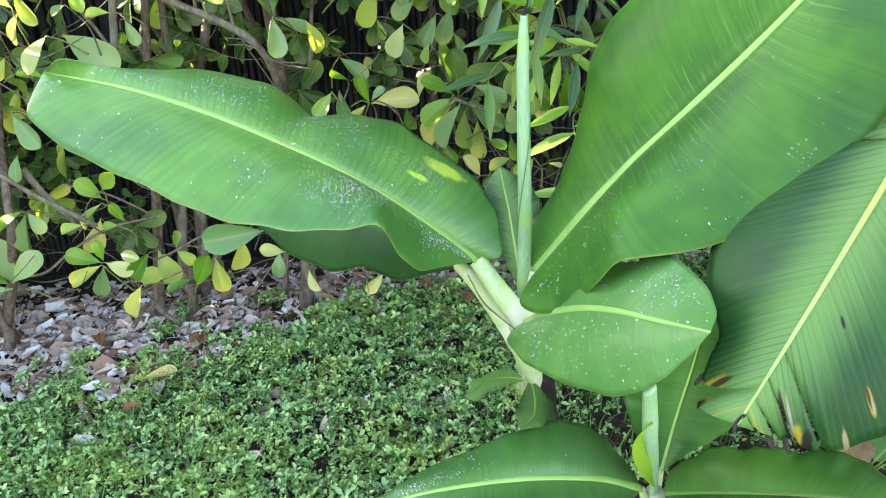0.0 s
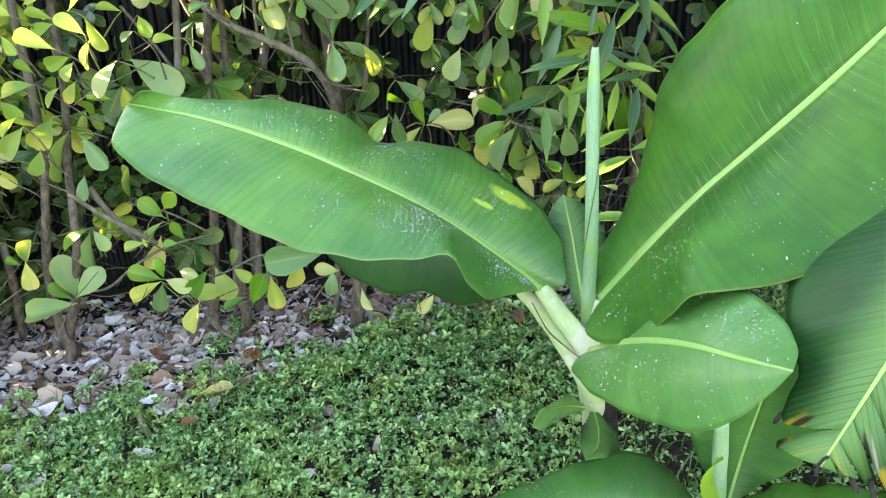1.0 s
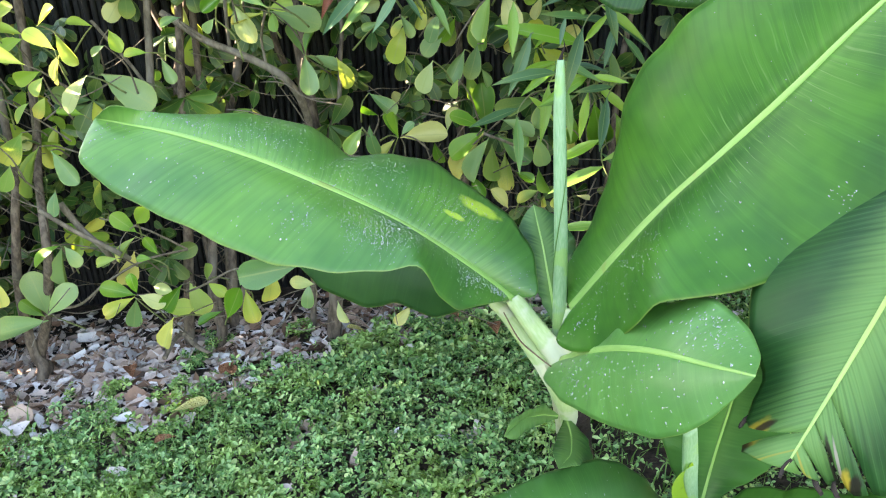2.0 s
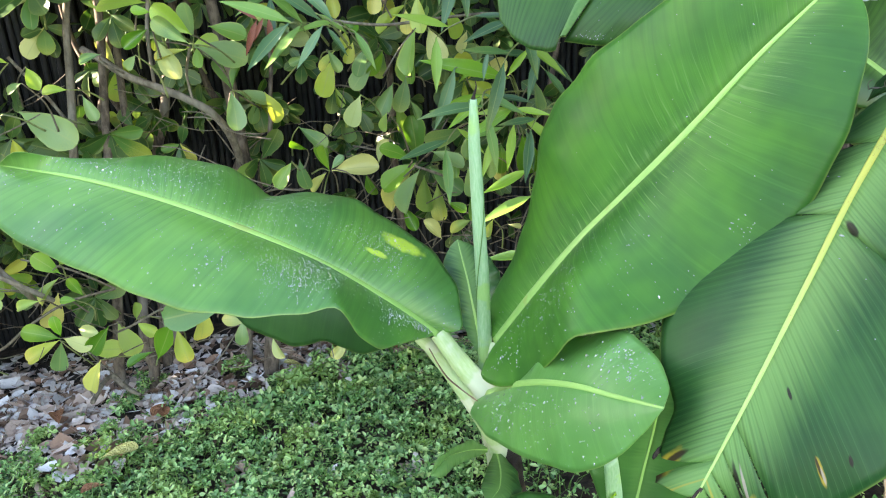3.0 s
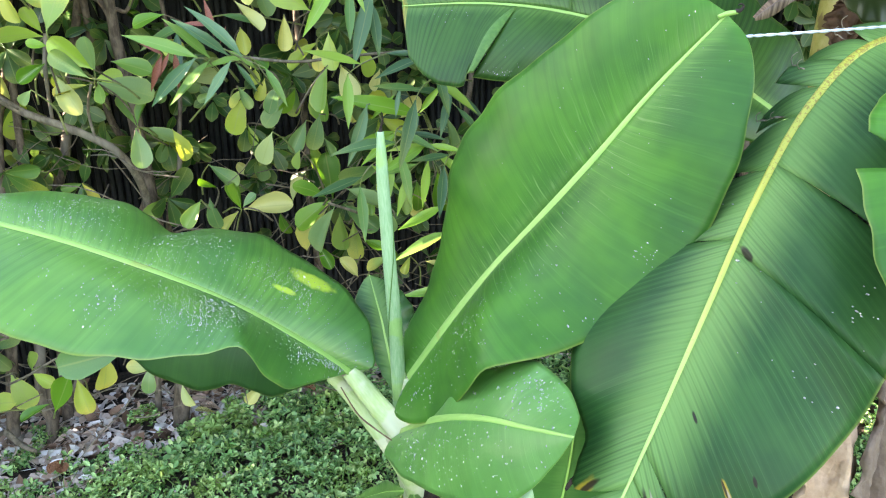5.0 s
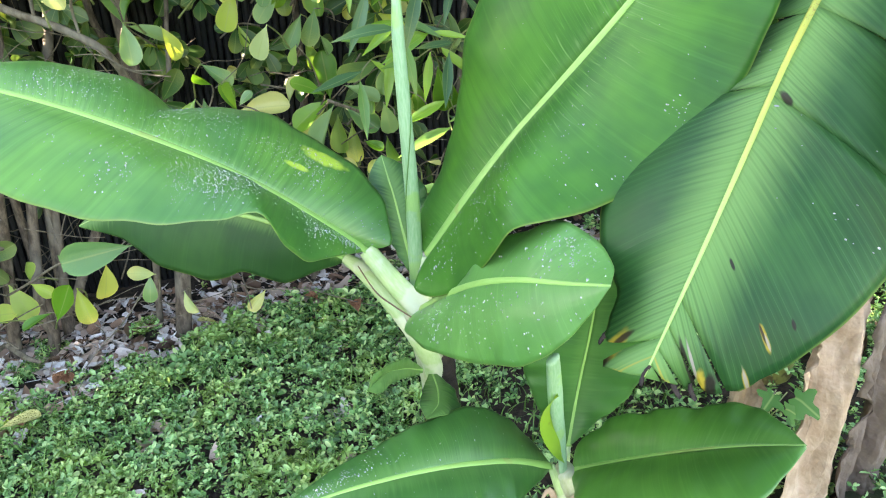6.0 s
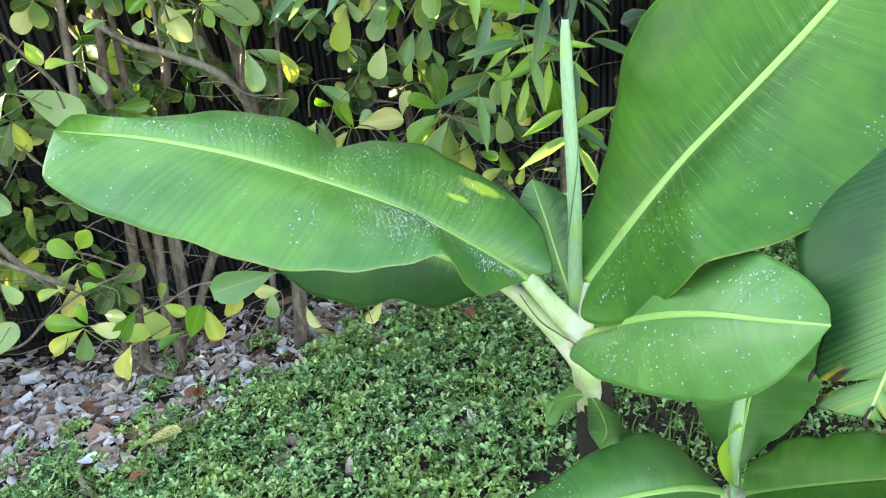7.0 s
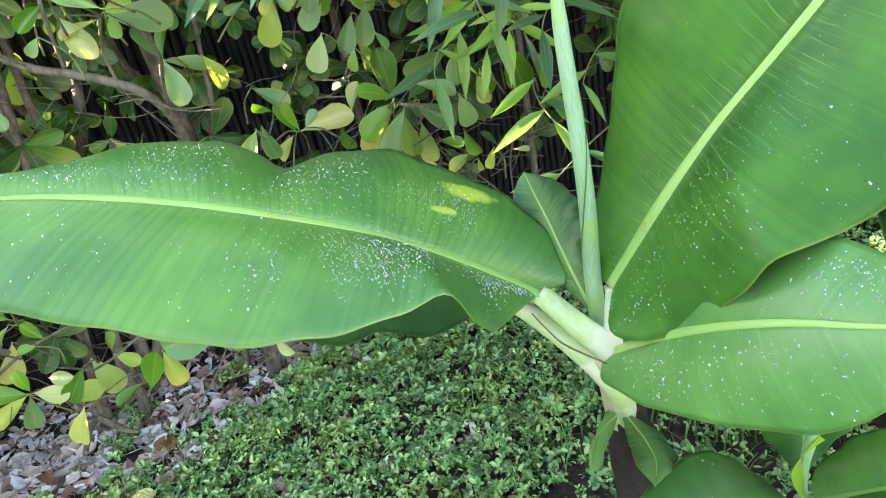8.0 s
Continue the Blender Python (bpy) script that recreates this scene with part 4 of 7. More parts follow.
def cover_density(x, y):
    """How densely the creeping weeds grow: thick on the lawn side, in clumps towards the hedge."""
    line = float(np.interp(x, (-2.2, -1.7, -1.37, -1.0, -0.86, -0.64, -0.39, 0.1), (1.85, 1.91, 1.99, 2.00, 2.11, 2.20, 2.40, 2.46)))
    d = (line - y) / (0.15 if x < -0.75 else 0.09) + 1.3 * noise.noise((x * 6.0, y * 6.0, 3.0)) + 1.4 * noise.noise((x * 15.0, y * 15.0, 6.0))
    sprout = 0.8 if y < line + 0.40 and noise.noise((x * 9.0, y * 9.0, 11.0)) > 0.36 else 0.0
    if min((x - a) ** 2 + (y - b) ** 2 for a, b in SPROUTS) < 0.0028:
        sprout = 0.95
    bare = 1.0 - 0.92 * (noise.noise((x * 11.0, y * 11.0, 21.0)) + 0.4 * noise.noise((x * 29.0, y * 29.0, 2.0)) > 0.47)
    # weeds thinned to dark soil, standing in for shade under the bananas
    return max(sprout, min(1.0, 0.5 + 0.5 * d) * bare) * (0.4 if under_bananas(x, y) else 1.0)


def leaf_field(name, n, box, shape_fn, material, label, category):
    verts, faces, uvs = [], [], []
    for _ in range(n):
        shape_fn(box, verts, faces, uvs)
    tagged(new(name, from_arrays(name, verts, faces, material, uvs)), label, category, kind="stuff")


cover_rng = random.Random(5)


def small_leaf(verts, faces, uvs, base, way, up, length, width, fold=0.18, cup=0.12):
    """Six corners and two halves folded along the midrib."""
    side = way.cross(up)
    k = len(verts)
    for a, c, h in ((0, 0, 0), (0.42, 0.46, fold), (0.80, 0.36, fold * 0.7), (1.0, 0, -cup), (0.80, -0.36, fold * 0.7), (0.42, -0.46, fold)):
        verts.append(tuple(base + way * (length * a) + side * (width * c) + up * (width * h)))
        uvs.append((0.5 + c, a))
    faces.append((k, k + 1, k + 2, k + 3))
    faces.append((k, k + 3, k + 4, k + 5))


def cover_whorl(box, verts, faces, uvs):
    r = cover_rng
    x, y = r.uniform(box[0], box[1]), r.uniform(box[2], box[3])
    den = cover_density(x, y)
    if r.random() > den:
        return
    tall = 0.010 + 0.034 * r.random() ** 1.3 + 0.040 * (noise.noise((x * 9.0, y * 9.0, 1.0)) + 0.3)
    base = Vector((x, y, ground_z(x, y) + max(0.004, tall)))
    lean = Vector((r.gauss(0, 0.6), r.gauss(-0.1, 0.6), 1)).normalized()
    turn = r.uniform(0, 6.28)
    size = (0.0100 + 0.0135 * r.random() ** 1.4) * (1.35 if y > 2.1 and x > -0.5 else 1.0)
    count = r.choice((3, 4, 4, 5, 6))
    for i in range(count):
        g = turn + 2 * math.pi * i / count + r.gauss(0, 0.25)
        flat = Vector((math.cos(g), math.sin(g), 0))
        flat = (flat - lean * flat.dot(lean)).normalized()
        rise = r.uniform(-0.25, 0.75)
        way = (flat * math.cos(rise) + lean * math.sin(rise)).normalized()
        up = (lean * math.cos(rise) - flat * math.sin(rise)).normalized()
        ln = size * r.uniform(0.75, 1.25)
        small_leaf(verts, faces, uvs, base + lean * r.uniform(-0.012, 0.004), way, up, ln, ln * r.uniform(0.44, 0.66), r.uniform(0.05, 0.35))


leaf_field("ground_cover", 46000, (-2.4, 2.0, 0.75, 2.75), cover_whorl, COVER, "low mat of small-leaved green creeping weeds covering the soil", "ground cover")


def lawn_whorl(box, verts, faces, uvs):
    """The same weeds, larger and looser, over the rest of the lawn."""
    r = cover_rng
    x, y = r.uniform(box[0], box[1]), r.uniform(box[2], box[3])
    edge = min(x - box[0], box[1] - x, y - box[2]) + 0.8 * noise.noise((x * 1.3, y * 1.3, 4.0))
    if (-2.4 < x < 2.0 and 0.75 < y < 2.75) or y > 2.2 or edge < 0.9 * r.random() or noise.noise((x * 2.0, y * 2.0, 9.0)) > 0.4:
        return
    base = Vector((x, y, ground_z(x, y) + r.uniform(0.006, 0.03)))
    turn = r.uniform(0, 6.28)
    for i in range(4):
        g = turn + 1.571 * i + r.gauss(0, 0.3)
        rise = r.uniform(0.0, 0.6)
        flat = Vector((math.cos(g), math.sin(g), 0))
        up = Vector((0, 0, 1))
        ln = r.uniform(0.02, 0.04)
        small_leaf(verts, faces, uvs, base, flat * math.cos(rise) + up * math.sin(rise), up * math.cos(rise) - flat * math.sin(rise), ln, ln * 0.7)


leaf_field("lawn", 30000, (-4.6, 4.6, -2.6, 2.3), lawn_whorl, COVER, "rough lawn of green creeping weeds", "lawn")


def grass_blade(box, verts, faces, uvs):
    r = cover_rng
    x, y = r.uniform(box[0], box[1]), r.uniform(box[2], box[3])
    if noise.noise((x * 2.2, y * 2.2, 8.0)) < 0.12 - 0.5 * (x < -0.7 and y < 1.9):
        return
    base = Vector((x, y, ground_z(x, y)))
    g = r.uniform(0, 6.28)
    out = Vector((math.cos(g), math.sin(g), 0))
    side = Vector((-out.y, out.x, 0))
    ln, w, bend = r.uniform(0.05, 0.12), r.uniform(0.0018, 0.0035), r.uniform(0.2, 0.9)
    k = len(verts)
    for i in range(4):
        f = i / 3
        p = base + out * (ln * bend * f * f) + Vector((0, 0, ln * (f - 0.35 * bend * f * f)))
        for sgn in (-1, 1):
            verts.append(tuple(p + side * (sgn * w * (1 - 0.85 * f))))
            uvs.append((0.5 + 0.5 * sgn, f))
    for i in range(3):
        faces.append((k + 2 * i, k + 2 * i + 1, k + 2 * i + 3, k + 2 * i + 2))


leaf_field("grass", 4200, (-1.9, 1.5, 0.8, 2.1), grass_blade, GRASS, "thin green grass blades growing through the weeds", "grass")


def litter_flake(box, verts, faces, uvs):
    """A broken piece of dead leaf or bark: an uneven many-cornered scrap, a little folded, or a thin twig."""
    r = cover_rng
    x, y = r.uniform(box[0], box[1]), r.uniform(box[2], box[3])
    if under_bananas(x, y) or r.random() < cover_density(x, y) * 1.25 or (y > 2.5 and r.random() < (y - 2.4) * 2.0):
        return
    base = Vector((x, y, ground_z(x, y) + r.uniform(0.003, 0.017)))
    g = r.uniform(0, 6.28)
    way = Vector((math.cos(g), math.sin(g), r.gauss(0, 0.16))).normalized()
    up = Vector((r.gauss(0, 0.45), r.gauss(0, 0.45), 1))
    up = (up - way * up.dot(way)).normalized()
    side = way.cross(up)
    twig = r.random() < 0.22
    ln = r.uniform(0.03, 0.11) if twig else 0.015 + 0.066 * r.random() ** 1.8 + (0.035 if r.random() < 0.10 else 0)
    wd = r.uniform(0.0012, 0.003) if twig else ln * r.uniform(0.30, 0.72)
    fold, curl = r.uniform(-0.30, 0.60), r.gauss(0.12, 0.38)
    k, n = len(verts), 8
    verts.append(tuple(base + up * (0.08 * wd)))
    uvs.append((0.5, 0.5))
    for i in range(n):
        a = 2 * math.pi * (i + r.uniform(-0.3, 0.3)) / n
        rad = 0.5 if twig else r.uniform(0.34, 0.56)
        u, v = math.cos(a) * rad, math.sin(a) * rad
        verts.append(tuple(base + way * (ln * u) + side * (wd * v) + up * (fold * wd * abs(v) * 2 + curl * ln * u * u * 2)))
        uvs.append((u + 0.5, v + 0.5))
    for i in range(n):
        faces.append((k, k + 1 + i, k + 1 + (i + 1) % n))


leaf_field("leaf_litter", 24000, (-2.3, 1.3, 1.55, 2.95), litter_flake, LITTER, "broken grey-brown dead leaves, bark chips and twigs on the bed", "leaf litter")

# ---- fence ----
fence = thing("fence", (0, 2.98, 0), "black reed screen fence with narrow upright slats", "fence", kind="structure")
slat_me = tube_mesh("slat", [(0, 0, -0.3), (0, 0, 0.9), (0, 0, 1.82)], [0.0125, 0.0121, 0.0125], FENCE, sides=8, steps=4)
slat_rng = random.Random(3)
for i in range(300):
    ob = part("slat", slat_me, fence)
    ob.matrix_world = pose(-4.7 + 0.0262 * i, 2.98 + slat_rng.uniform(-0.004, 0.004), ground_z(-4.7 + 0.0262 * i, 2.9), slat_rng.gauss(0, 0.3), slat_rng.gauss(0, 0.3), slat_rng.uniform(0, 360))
# unseen sheet added to stop bright sky between the slats
part("backing", from_arrays("backing", [(x, y, z) for y in (3.005, 3.012) for x, z in ((-7.6, -0.70), (3.12, -0.05), (3.12, 2.07), (-7.6, 1.45))], [(0, 1, 2, 3), (7, 6, 5, 4), (0, 4, 5, 1), (1, 5, 6, 2), (2, 6, 7, 3), (3, 7, 4, 0)], FENCE, smooth=False), fence, "black sheet added behind the slats to block the sky")
# slats added out of sight to stop sun passing the fence's end
far_v, far_f = [], []
for i in range(108):
    x = -7.55 + 0.0262 * i
    v, f, u = tube([(x, 2.98, -0.60), (x, 2.98, 0.6), (x, 2.98, 1.50)], [0.0125, 0.0125], sides=6, steps=3)
    far_f += [tuple(len(far_v) + q for q in face) for face in f]
    far_v += v
part("sun_block_slats", from_arrays("sun_block_slats", far_v, far_f, FENCE), fence, "black slats added out of sight to block the low sun", "stuff")
for z in (0.35, 1.0, 1.55):
    part("rail", tube_mesh("rail", [(-7.6, 3.035, z - 0.25), (0, 3.035, z), (3.15, 3.035, z + 0.15)], [0.018, 0.018], FENCE, sides=6, steps=4), fence, "dark horizontal fence rail")

# ---- hedge ----
STEMS = []
STEMS.append(([(-1.097, 2.495, -0.079), (-1.054, 2.482, 0.163), (-1.010, 2.455, 0.380), (-0.962, 2.410, 0.626), (-0.953, 2.470, 0.860), (-0.943, 2.517, 1.068), (-0.938, 2.576, 1.300)], 0.021, 0.013))
STEMS.append(([(-0.970, 2.470, 0.072), (-0.956, 2.510, 0.266), (-0.924, 2.554, 0.579), (-0.920, 2.570, 0.838), (-0.927, 2.622, 1.054), (-0.933, 2.686, 1.296)], 0.019, 0.012))
STEMS.append(([(-0.498, 2.459, 0.577), (-0.520, 2.486, 0.809), (-0.547, 2.534, 1.102), (-0.571, 2.550, 1.297), (-0.576, 2.571, 1.518), (-0.576, 2.583, 1.713)], 0.025, 0.016))
STEMS.append(([(-0.571, 2.550, 1.297), (-0.667, 2.605, 1.417), (-0.776, 2.677, 1.520), (-0.908, 2.764, 1.625)], 0.011, 0.007))
STEMS.append(([(-0.571, 2.550, 1.297), (-0.525, 2.566, 1.365), (-0.453, 2.605, 1.518), (-0.408, 2.633, 1.621)], 0.009, 0.005))
STEMS.append(([(-0.897, 2.707, 0.657), (-0.837, 2.719, 0.881), (-0.774, 2.758, 1.189), (-0.715, 2.782, 1.449), (-0.668, 2.793, 1.663)], 0.018, 0.013))
STEMS.append(([(-0.916, 2.668, 0.692), (-0.955, 2.681, 0.875), (-1.026, 2.729, 0.986), (-1.150, 2.816, 1.190)], 0.013, 0.010))
STEMS.append(([(-1.041, 2.664, 0.782), (-1.028, 2.704, 0.972), (-0.974, 2.738, 1.196), (-0.926, 2.786, 1.522)], 0.014, 0.011))
STEMS.append(([(-1.630, 2.361, -0.077), (-1.531, 2.331, 0.132), (-1.413, 2.238, 0.396), (-1.447, 2.355, 0.631), (-1.463, 2.471, 0.866)], 0.022, 0.014))
STEMS.append(([(-1.620, 2.326, -0.023), (-1.595, 2.312, 0.249), (-1.532, 2.308, 0.513), (-1.542, 2.399, 0.708)], 0.020, 0.014))
STEMS.append(([(-0.900, 2.640, 0.051), (-0.618, 2.696, 0.639), (-0.563, 2.711, 0.782), (-0.612, 2.715, 0.903), (-0.677, 2.726, 1.038)], 0.018, 0.012))
STEMS.append(([(-0.486, 2.529, 0.632), (-0.442, 2.583, 0.817), (-0.426, 2.610, 0.970), (-0.417, 2.639, 1.157)], 0.010, 0.007))
STEMS.append(([(-0.015, 2.754, 0.729), (-0.010, 2.745, 0.862), (-0.016, 2.814, 1.227), (-0.028, 2.861, 1.521)], 0.016, 0.012))
STEMS.append(([(0.499, 2.509, 0.070), (0.556, 2.657, 0.860), (0.601, 2.737, 1.120), (0.619, 2.760, 1.519)], 0.014, 0.010))
STEMS.append(([(1.475, 2.317, 0.903), (1.446, 2.359, 1.335), (1.441, 2.366, 1.512), (1.429, 2.359, 1.648)], 0.014, 0.012))
BOUGHS = []
BOUGHS.append(([(-0.899, 2.293, 1.175), (-0.838, 2.273, 1.141), (-0.773, 2.279, 1.092), (-0.686, 2.275, 1.057), (-0.607, 2.300, 1.010), (-0.557, 2.330, 0.963), (-0.523, 2.381, 0.876), (-0.515, 2.461, 0.737)], 0.010, 0.013))
BOUGHS.append(([(-1.028, 2.331, 0.739), (-1.019, 2.370, 0.868), (-1.013, 2.442, 1.089), (-0.997, 2.445, 1.216), (-0.995, 2.488, 1.305)], 0.014, 0.010))
BOUGHS.append(([(-1.018, 2.408, 0.902), (-1.072, 2.405, 1.003), (-1.122, 2.392, 1.085), (-1.170, 2.402, 1.145)], 0.006, 0.005))
BOUGHS.append(([(-1.288, 2.181, 0.615), (-1.243, 2.189, 0.522), (-1.199, 2.206, 0.449), (-1.208, 2.277, 0.363)], 0.011, 0.009))
BOUGHS.append(([(-1.446, 2.223, 0.213), (-1.336, 2.222, 0.227), (-1.235, 2.249, 0.300), (-1.100, 2.271, 0.370), (-0.986, 2.371, 0.364)], 0.005, 0.004))
BOUGHS.append(([(-0.969, 2.260, 0.251), (-0.844, 2.130, 0.348), (-0.724, 2.051, 0.434), (-0.617, 1.956, 0.486)], 0.004, 0.003))
BOUGHS.append(([(-1.326, 2.125, 0.616), (-1.252, 2.144, 0.542), (-1.191, 2.171, 0.483), (-1.132, 2.238, 0.392)], 0.007, 0.009))
BOUGHS.append(([(-0.671, 2.249, 1.307), (-0.690, 2.253, 1.214), (-0.705, 2.283, 1.073)], 0.006, 0.005))
BOUGHS.append(([(-0.574, 2.242, 1.172), (-0.603, 2.275, 1.096), (-0.604, 2.300, 1.010)], 0.004, 0.004))
BOUGHS.append(([(-0.498, 2.341, 1.023), (-0.524, 2.369, 0.934), (-0.523, 2.381, 0.876)], 0.004, 0.004))
BOUGHS.append(([(0.058, 2.088, 0.841), (0.128, 2.119, 0.805), (0.200, 2.246, 0.740)], 0.004, 0.004))
BOUGHS.append(([(-0.145, 2.044, 1.254), (-0.006, 2.070, 1.237), (0.115, 2.108, 1.245), (0.275, 2.139, 1.254)], 0.004, 0.004))
BOUGHS.append(([(-0.130, 2.591, 0.983), (-0.203, 2.655, 0.983), (-0.271, 2.703, 0.934)], 0.003, 0.003))
BOUGHS.append(([(-0.237, 2.418, 0.736), (-0.314, 2.413, 0.683), (-0.417, 2.476, 0.667), (-0.486, 2.529, 0.632)], 0.004, 0.004))
BOUGHS.append(([(-1.041, 2.608, 0.935), (-0.938, 2.539, 0.775), (-0.869, 2.499, 0.685)], 0.008, 0.007))
BOUGHS.append(([(-0.986, 2.371, 0.364), (-1.103, 2.319, 0.468), (-1.261, 2.345, 0.498)], 0.004, 0.003))
BOUGHS.append(([(-1.061, 2.376, 0.013), (-0.990, 2.308, -0.001), (-0.927, 2.252, 0.009)], 0.012, 0.006))
BOUGHS.append(([(-1.074, 2.211, 0.014), (-1.081, 2.323, 0.016), (-1.071, 2.377, 0.014)], 0.009, 0.008))
LANCE_NODES = [(-0.145, 2.044, 1.254), (0.294, 1.821, 1.268), (0.294, 1.798, 1.196), (0.167, 1.888, 1.249), (0.152, 2.007, 1.441), (0.227, 1.819, 1.068), (0.372, 1.836, 1.029), (0.196, 2.044, 1.412), (0.373, 1.932, 1.157), (0.112, 2.081, 1.482), (0.160, 2.070, 0.925), (0.322, 2.065, 0.957), (0.379, 1.965, 0.783), (0.266, 2.151, 0.998), (0.528, 2.028, 0.831), (0.391, 1.889, 0.643), (-0.256, 2.143, 1.339)]
# leaves on the hedge's face, by look: base and tip
HUNG = []
HUNG.append(('L', [(-1.243, 2.109, 1.062, -1.345, 2.104, 1.101), (-1.123, 2.067, 1.107, -1.178, 2.047, 1.166), (-1.326, 2.279, 1.123, -1.383, 2.239, 1.154), (-1.307, 2.241, 1.116, -1.385, 2.23, 1.093), (-1.444, 2.184, 1.095, -1.403, 2.17, 1.039), (-1.041, 2.233, 1.137, -0.996, 2.19, 1.076), (-1.105, 2.27, 1.144, -1.177, 2.266, 1.163), (-0.923, 2.201, 1.073, -0.977, 2.168, 1.076), (-1.572, 2.284, 0.874, -1.499, 2.24, 0.842), (-1.384, 2.168, 1.147, -1.423, 2.151, 1.181), (-1.445, 2.299, 0.959, -1.493, 2.29, 0.997), (-1.455, 2.153, 1.022, -1.529, 2.143, 0.959), (-1.457, 2.208, 1.159, -1.528, 2.194, 1.098), (-1.457, 2.13, 1.107, -1.505, 2.102, 1.135), (-1.299, 2.276, 1.013, -1.385, 2.271, 0.985)]))
HUNG.append(('L', [(-1.388, 2.241, 1.17, -1.307, 2.211, 1.211), (-1.18, 2.109, 1.166, -1.111, 2.093, 1.211)]))
HUNG.append(('Y', [(-1.157, 2.149, 1.141, -1.115, 2.141, 1.054), (-1.304, 2.277, 0.935, -1.336, 2.249, 0.879), (-1.473, 2.2, 0.845, -1.532, 2.178, 0.787)]))
HUNG.append(('P', [(-1.124, 2.093, 1.094, -1.162, 2.088, 1.014), (-1.07, 2.104, 1.028, -1.142, 2.057, 0.956)]))
HUNG.append(('G', [(-1.103, 2.257, 1.005, -0.957, 2.217, 0.925), (-0.907, 2.25, 1.048, -0.877, 2.24, 0.976), (-0.781, 2.127, 1.178, -0.828, 2.096, 1.164), (-1.034, 2.176, 1.1, -1.08, 2.168, 1.081), (-1.202, 2.062, 0.823, -1.123, 2.03, 0.735), (-1.49, 2.061, 0.739, -1.539, 2.026, 0.68)]))
HUNG.append(('M', [(-1.371, 2.168, 0.951, -1.481, 2.164, 0.928), (-1.306, 2.187, 0.937, -1.367, 2.172, 0.895), (-1.347, 2.177, 0.848, -1.419, 2.156, 0.75), (-1.387, 2.09, 0.844, -1.466, 2.075, 0.76), (-1.35, 2.253, 0.783, -1.446, 2.251, 0.629), (-1.373, 2.12, 0.763, -1.395, 2.093, 0.687), (-1.501, 2.139, 0.925, -1.568, 2.102, 0.859), (-1.173, 2.065, 1.034, -1.22, 2.054, 0.99), (-1.52, 2.094, 0.799, -1.583, 2.071, 0.718)]))
HUNG.append(('D', [(-1.192, 2.271, 0.876, -1.247, 2.228, 0.901)]))
HUNG.append(('M', [(-1.214, 2.281, 0.538, -1.163, 2.234, 0.659), (-1.103, 2.252, 0.467, -1.161, 2.204, 0.405), (-1.112, 2.123, 0.447, -1.18, 2.109, 0.434), (-1.58, 2.189, 0.344, -1.526, 2.141, 0.434), (-0.967, 2.287, 0.279, -0.914, 2.259, 0.168), (-0.906, 2.298, 0.278, -0.896, 2.278, 0.353), (-1.665, 2.267, 0.591, -1.742, 2.24, 0.479)]))
HUNG.append(('Y', [(-1.14, 2.294, 0.394, -1.174, 2.255, 0.277), (-1.535, 2.128, 0.378, -1.535, 2.12, 0.276), (-1.157, 2.259, 0.235, -1.257, 2.239, 0.173), (-0.972, 2.126, 0.227, -1.025, 2.113, 0.121), (-0.765, 2.262, 0.256, -0.735, 2.225, 0.148), (-0.648, 2.209, 0.354, -0.66, 2.204, 0.234)]))
HUNG.append(('L', [(-1.062, 2.194, 0.536, -1.003, 2.147, 0.601), (-1.075, 2.27, 0.18, -0.968, 2.245, 0.205), (-0.901, 2.282, 0.275, -0.825, 2.249, 0.243)]))
HUNG.append(('D', [(-1.086, 2.232, 0.49, -1.13, 2.191, 0.563), (-1.026, 2.173, 0.42, -1.071, 2.163, 0.432), (-1.015, 2.2, 0.422, -1.047, 2.193, 0.486), (-1.59, 2.18, 0.337, -1.638, 2.179, 0.363), (-1.519, 2.297, 0.14, -1.578, 2.276, 0.21), (-1.292, 2.13, 0.494, -1.393, 2.122, 0.428), (-1.09, 2.142, 0.303, -1.184, 2.116, 0.349), (-1.077, 2.127, 0.318, -1.082, 2.106, 0.382), (-0.941, 2.164, 0.328, -1.013, 2.153, 0.239), (-0.815, 2.162, 0.229, -0.888, 2.118, 0.209), (-0.802, 2.146, 0.205, -0.739, 2.143, 0.324)]))
HUNG.append(('G', [(-1.483, 2.261, 0.167, -1.494, 2.243, 0.323), (-1.423, 2.172, 0.215, -1.333, 2.167, 0.311), (-1.416, 2.157, 0.203, -1.593, 2.154, 0.152), (-1.356, 2.242, 0.439, -1.388, 2.234, 0.288), (-1.277, 2.127, 0.49, -1.23, 2.103, 0.437), (-1.281, 2.165, 0.664, -1.288, 2.115, 0.607), (-1.172, 2.298, 0.21, -1.193, 2.274, 0.107), (-0.545, 2.282, 0.268, -0.552, 2.236, 0.199), (-1.726, 2.238, 0.396, -1.793, 2.204, 0.304)]))
HUNG.append(('P', [(-1.093, 2.164, 0.292, -1.009, 2.143, 0.271), (-1.037, 2.165, 0.323, -0.971, 2.12, 0.332), (-0.497, 2.158, 0.327, -0.56, 2.114, 0.359), (-0.431, 2.181, 0.251, -0.402, 2.148, 0.187), (-0.191, 2.264, 0.185, -0.246, 2.232, 0.13)]))
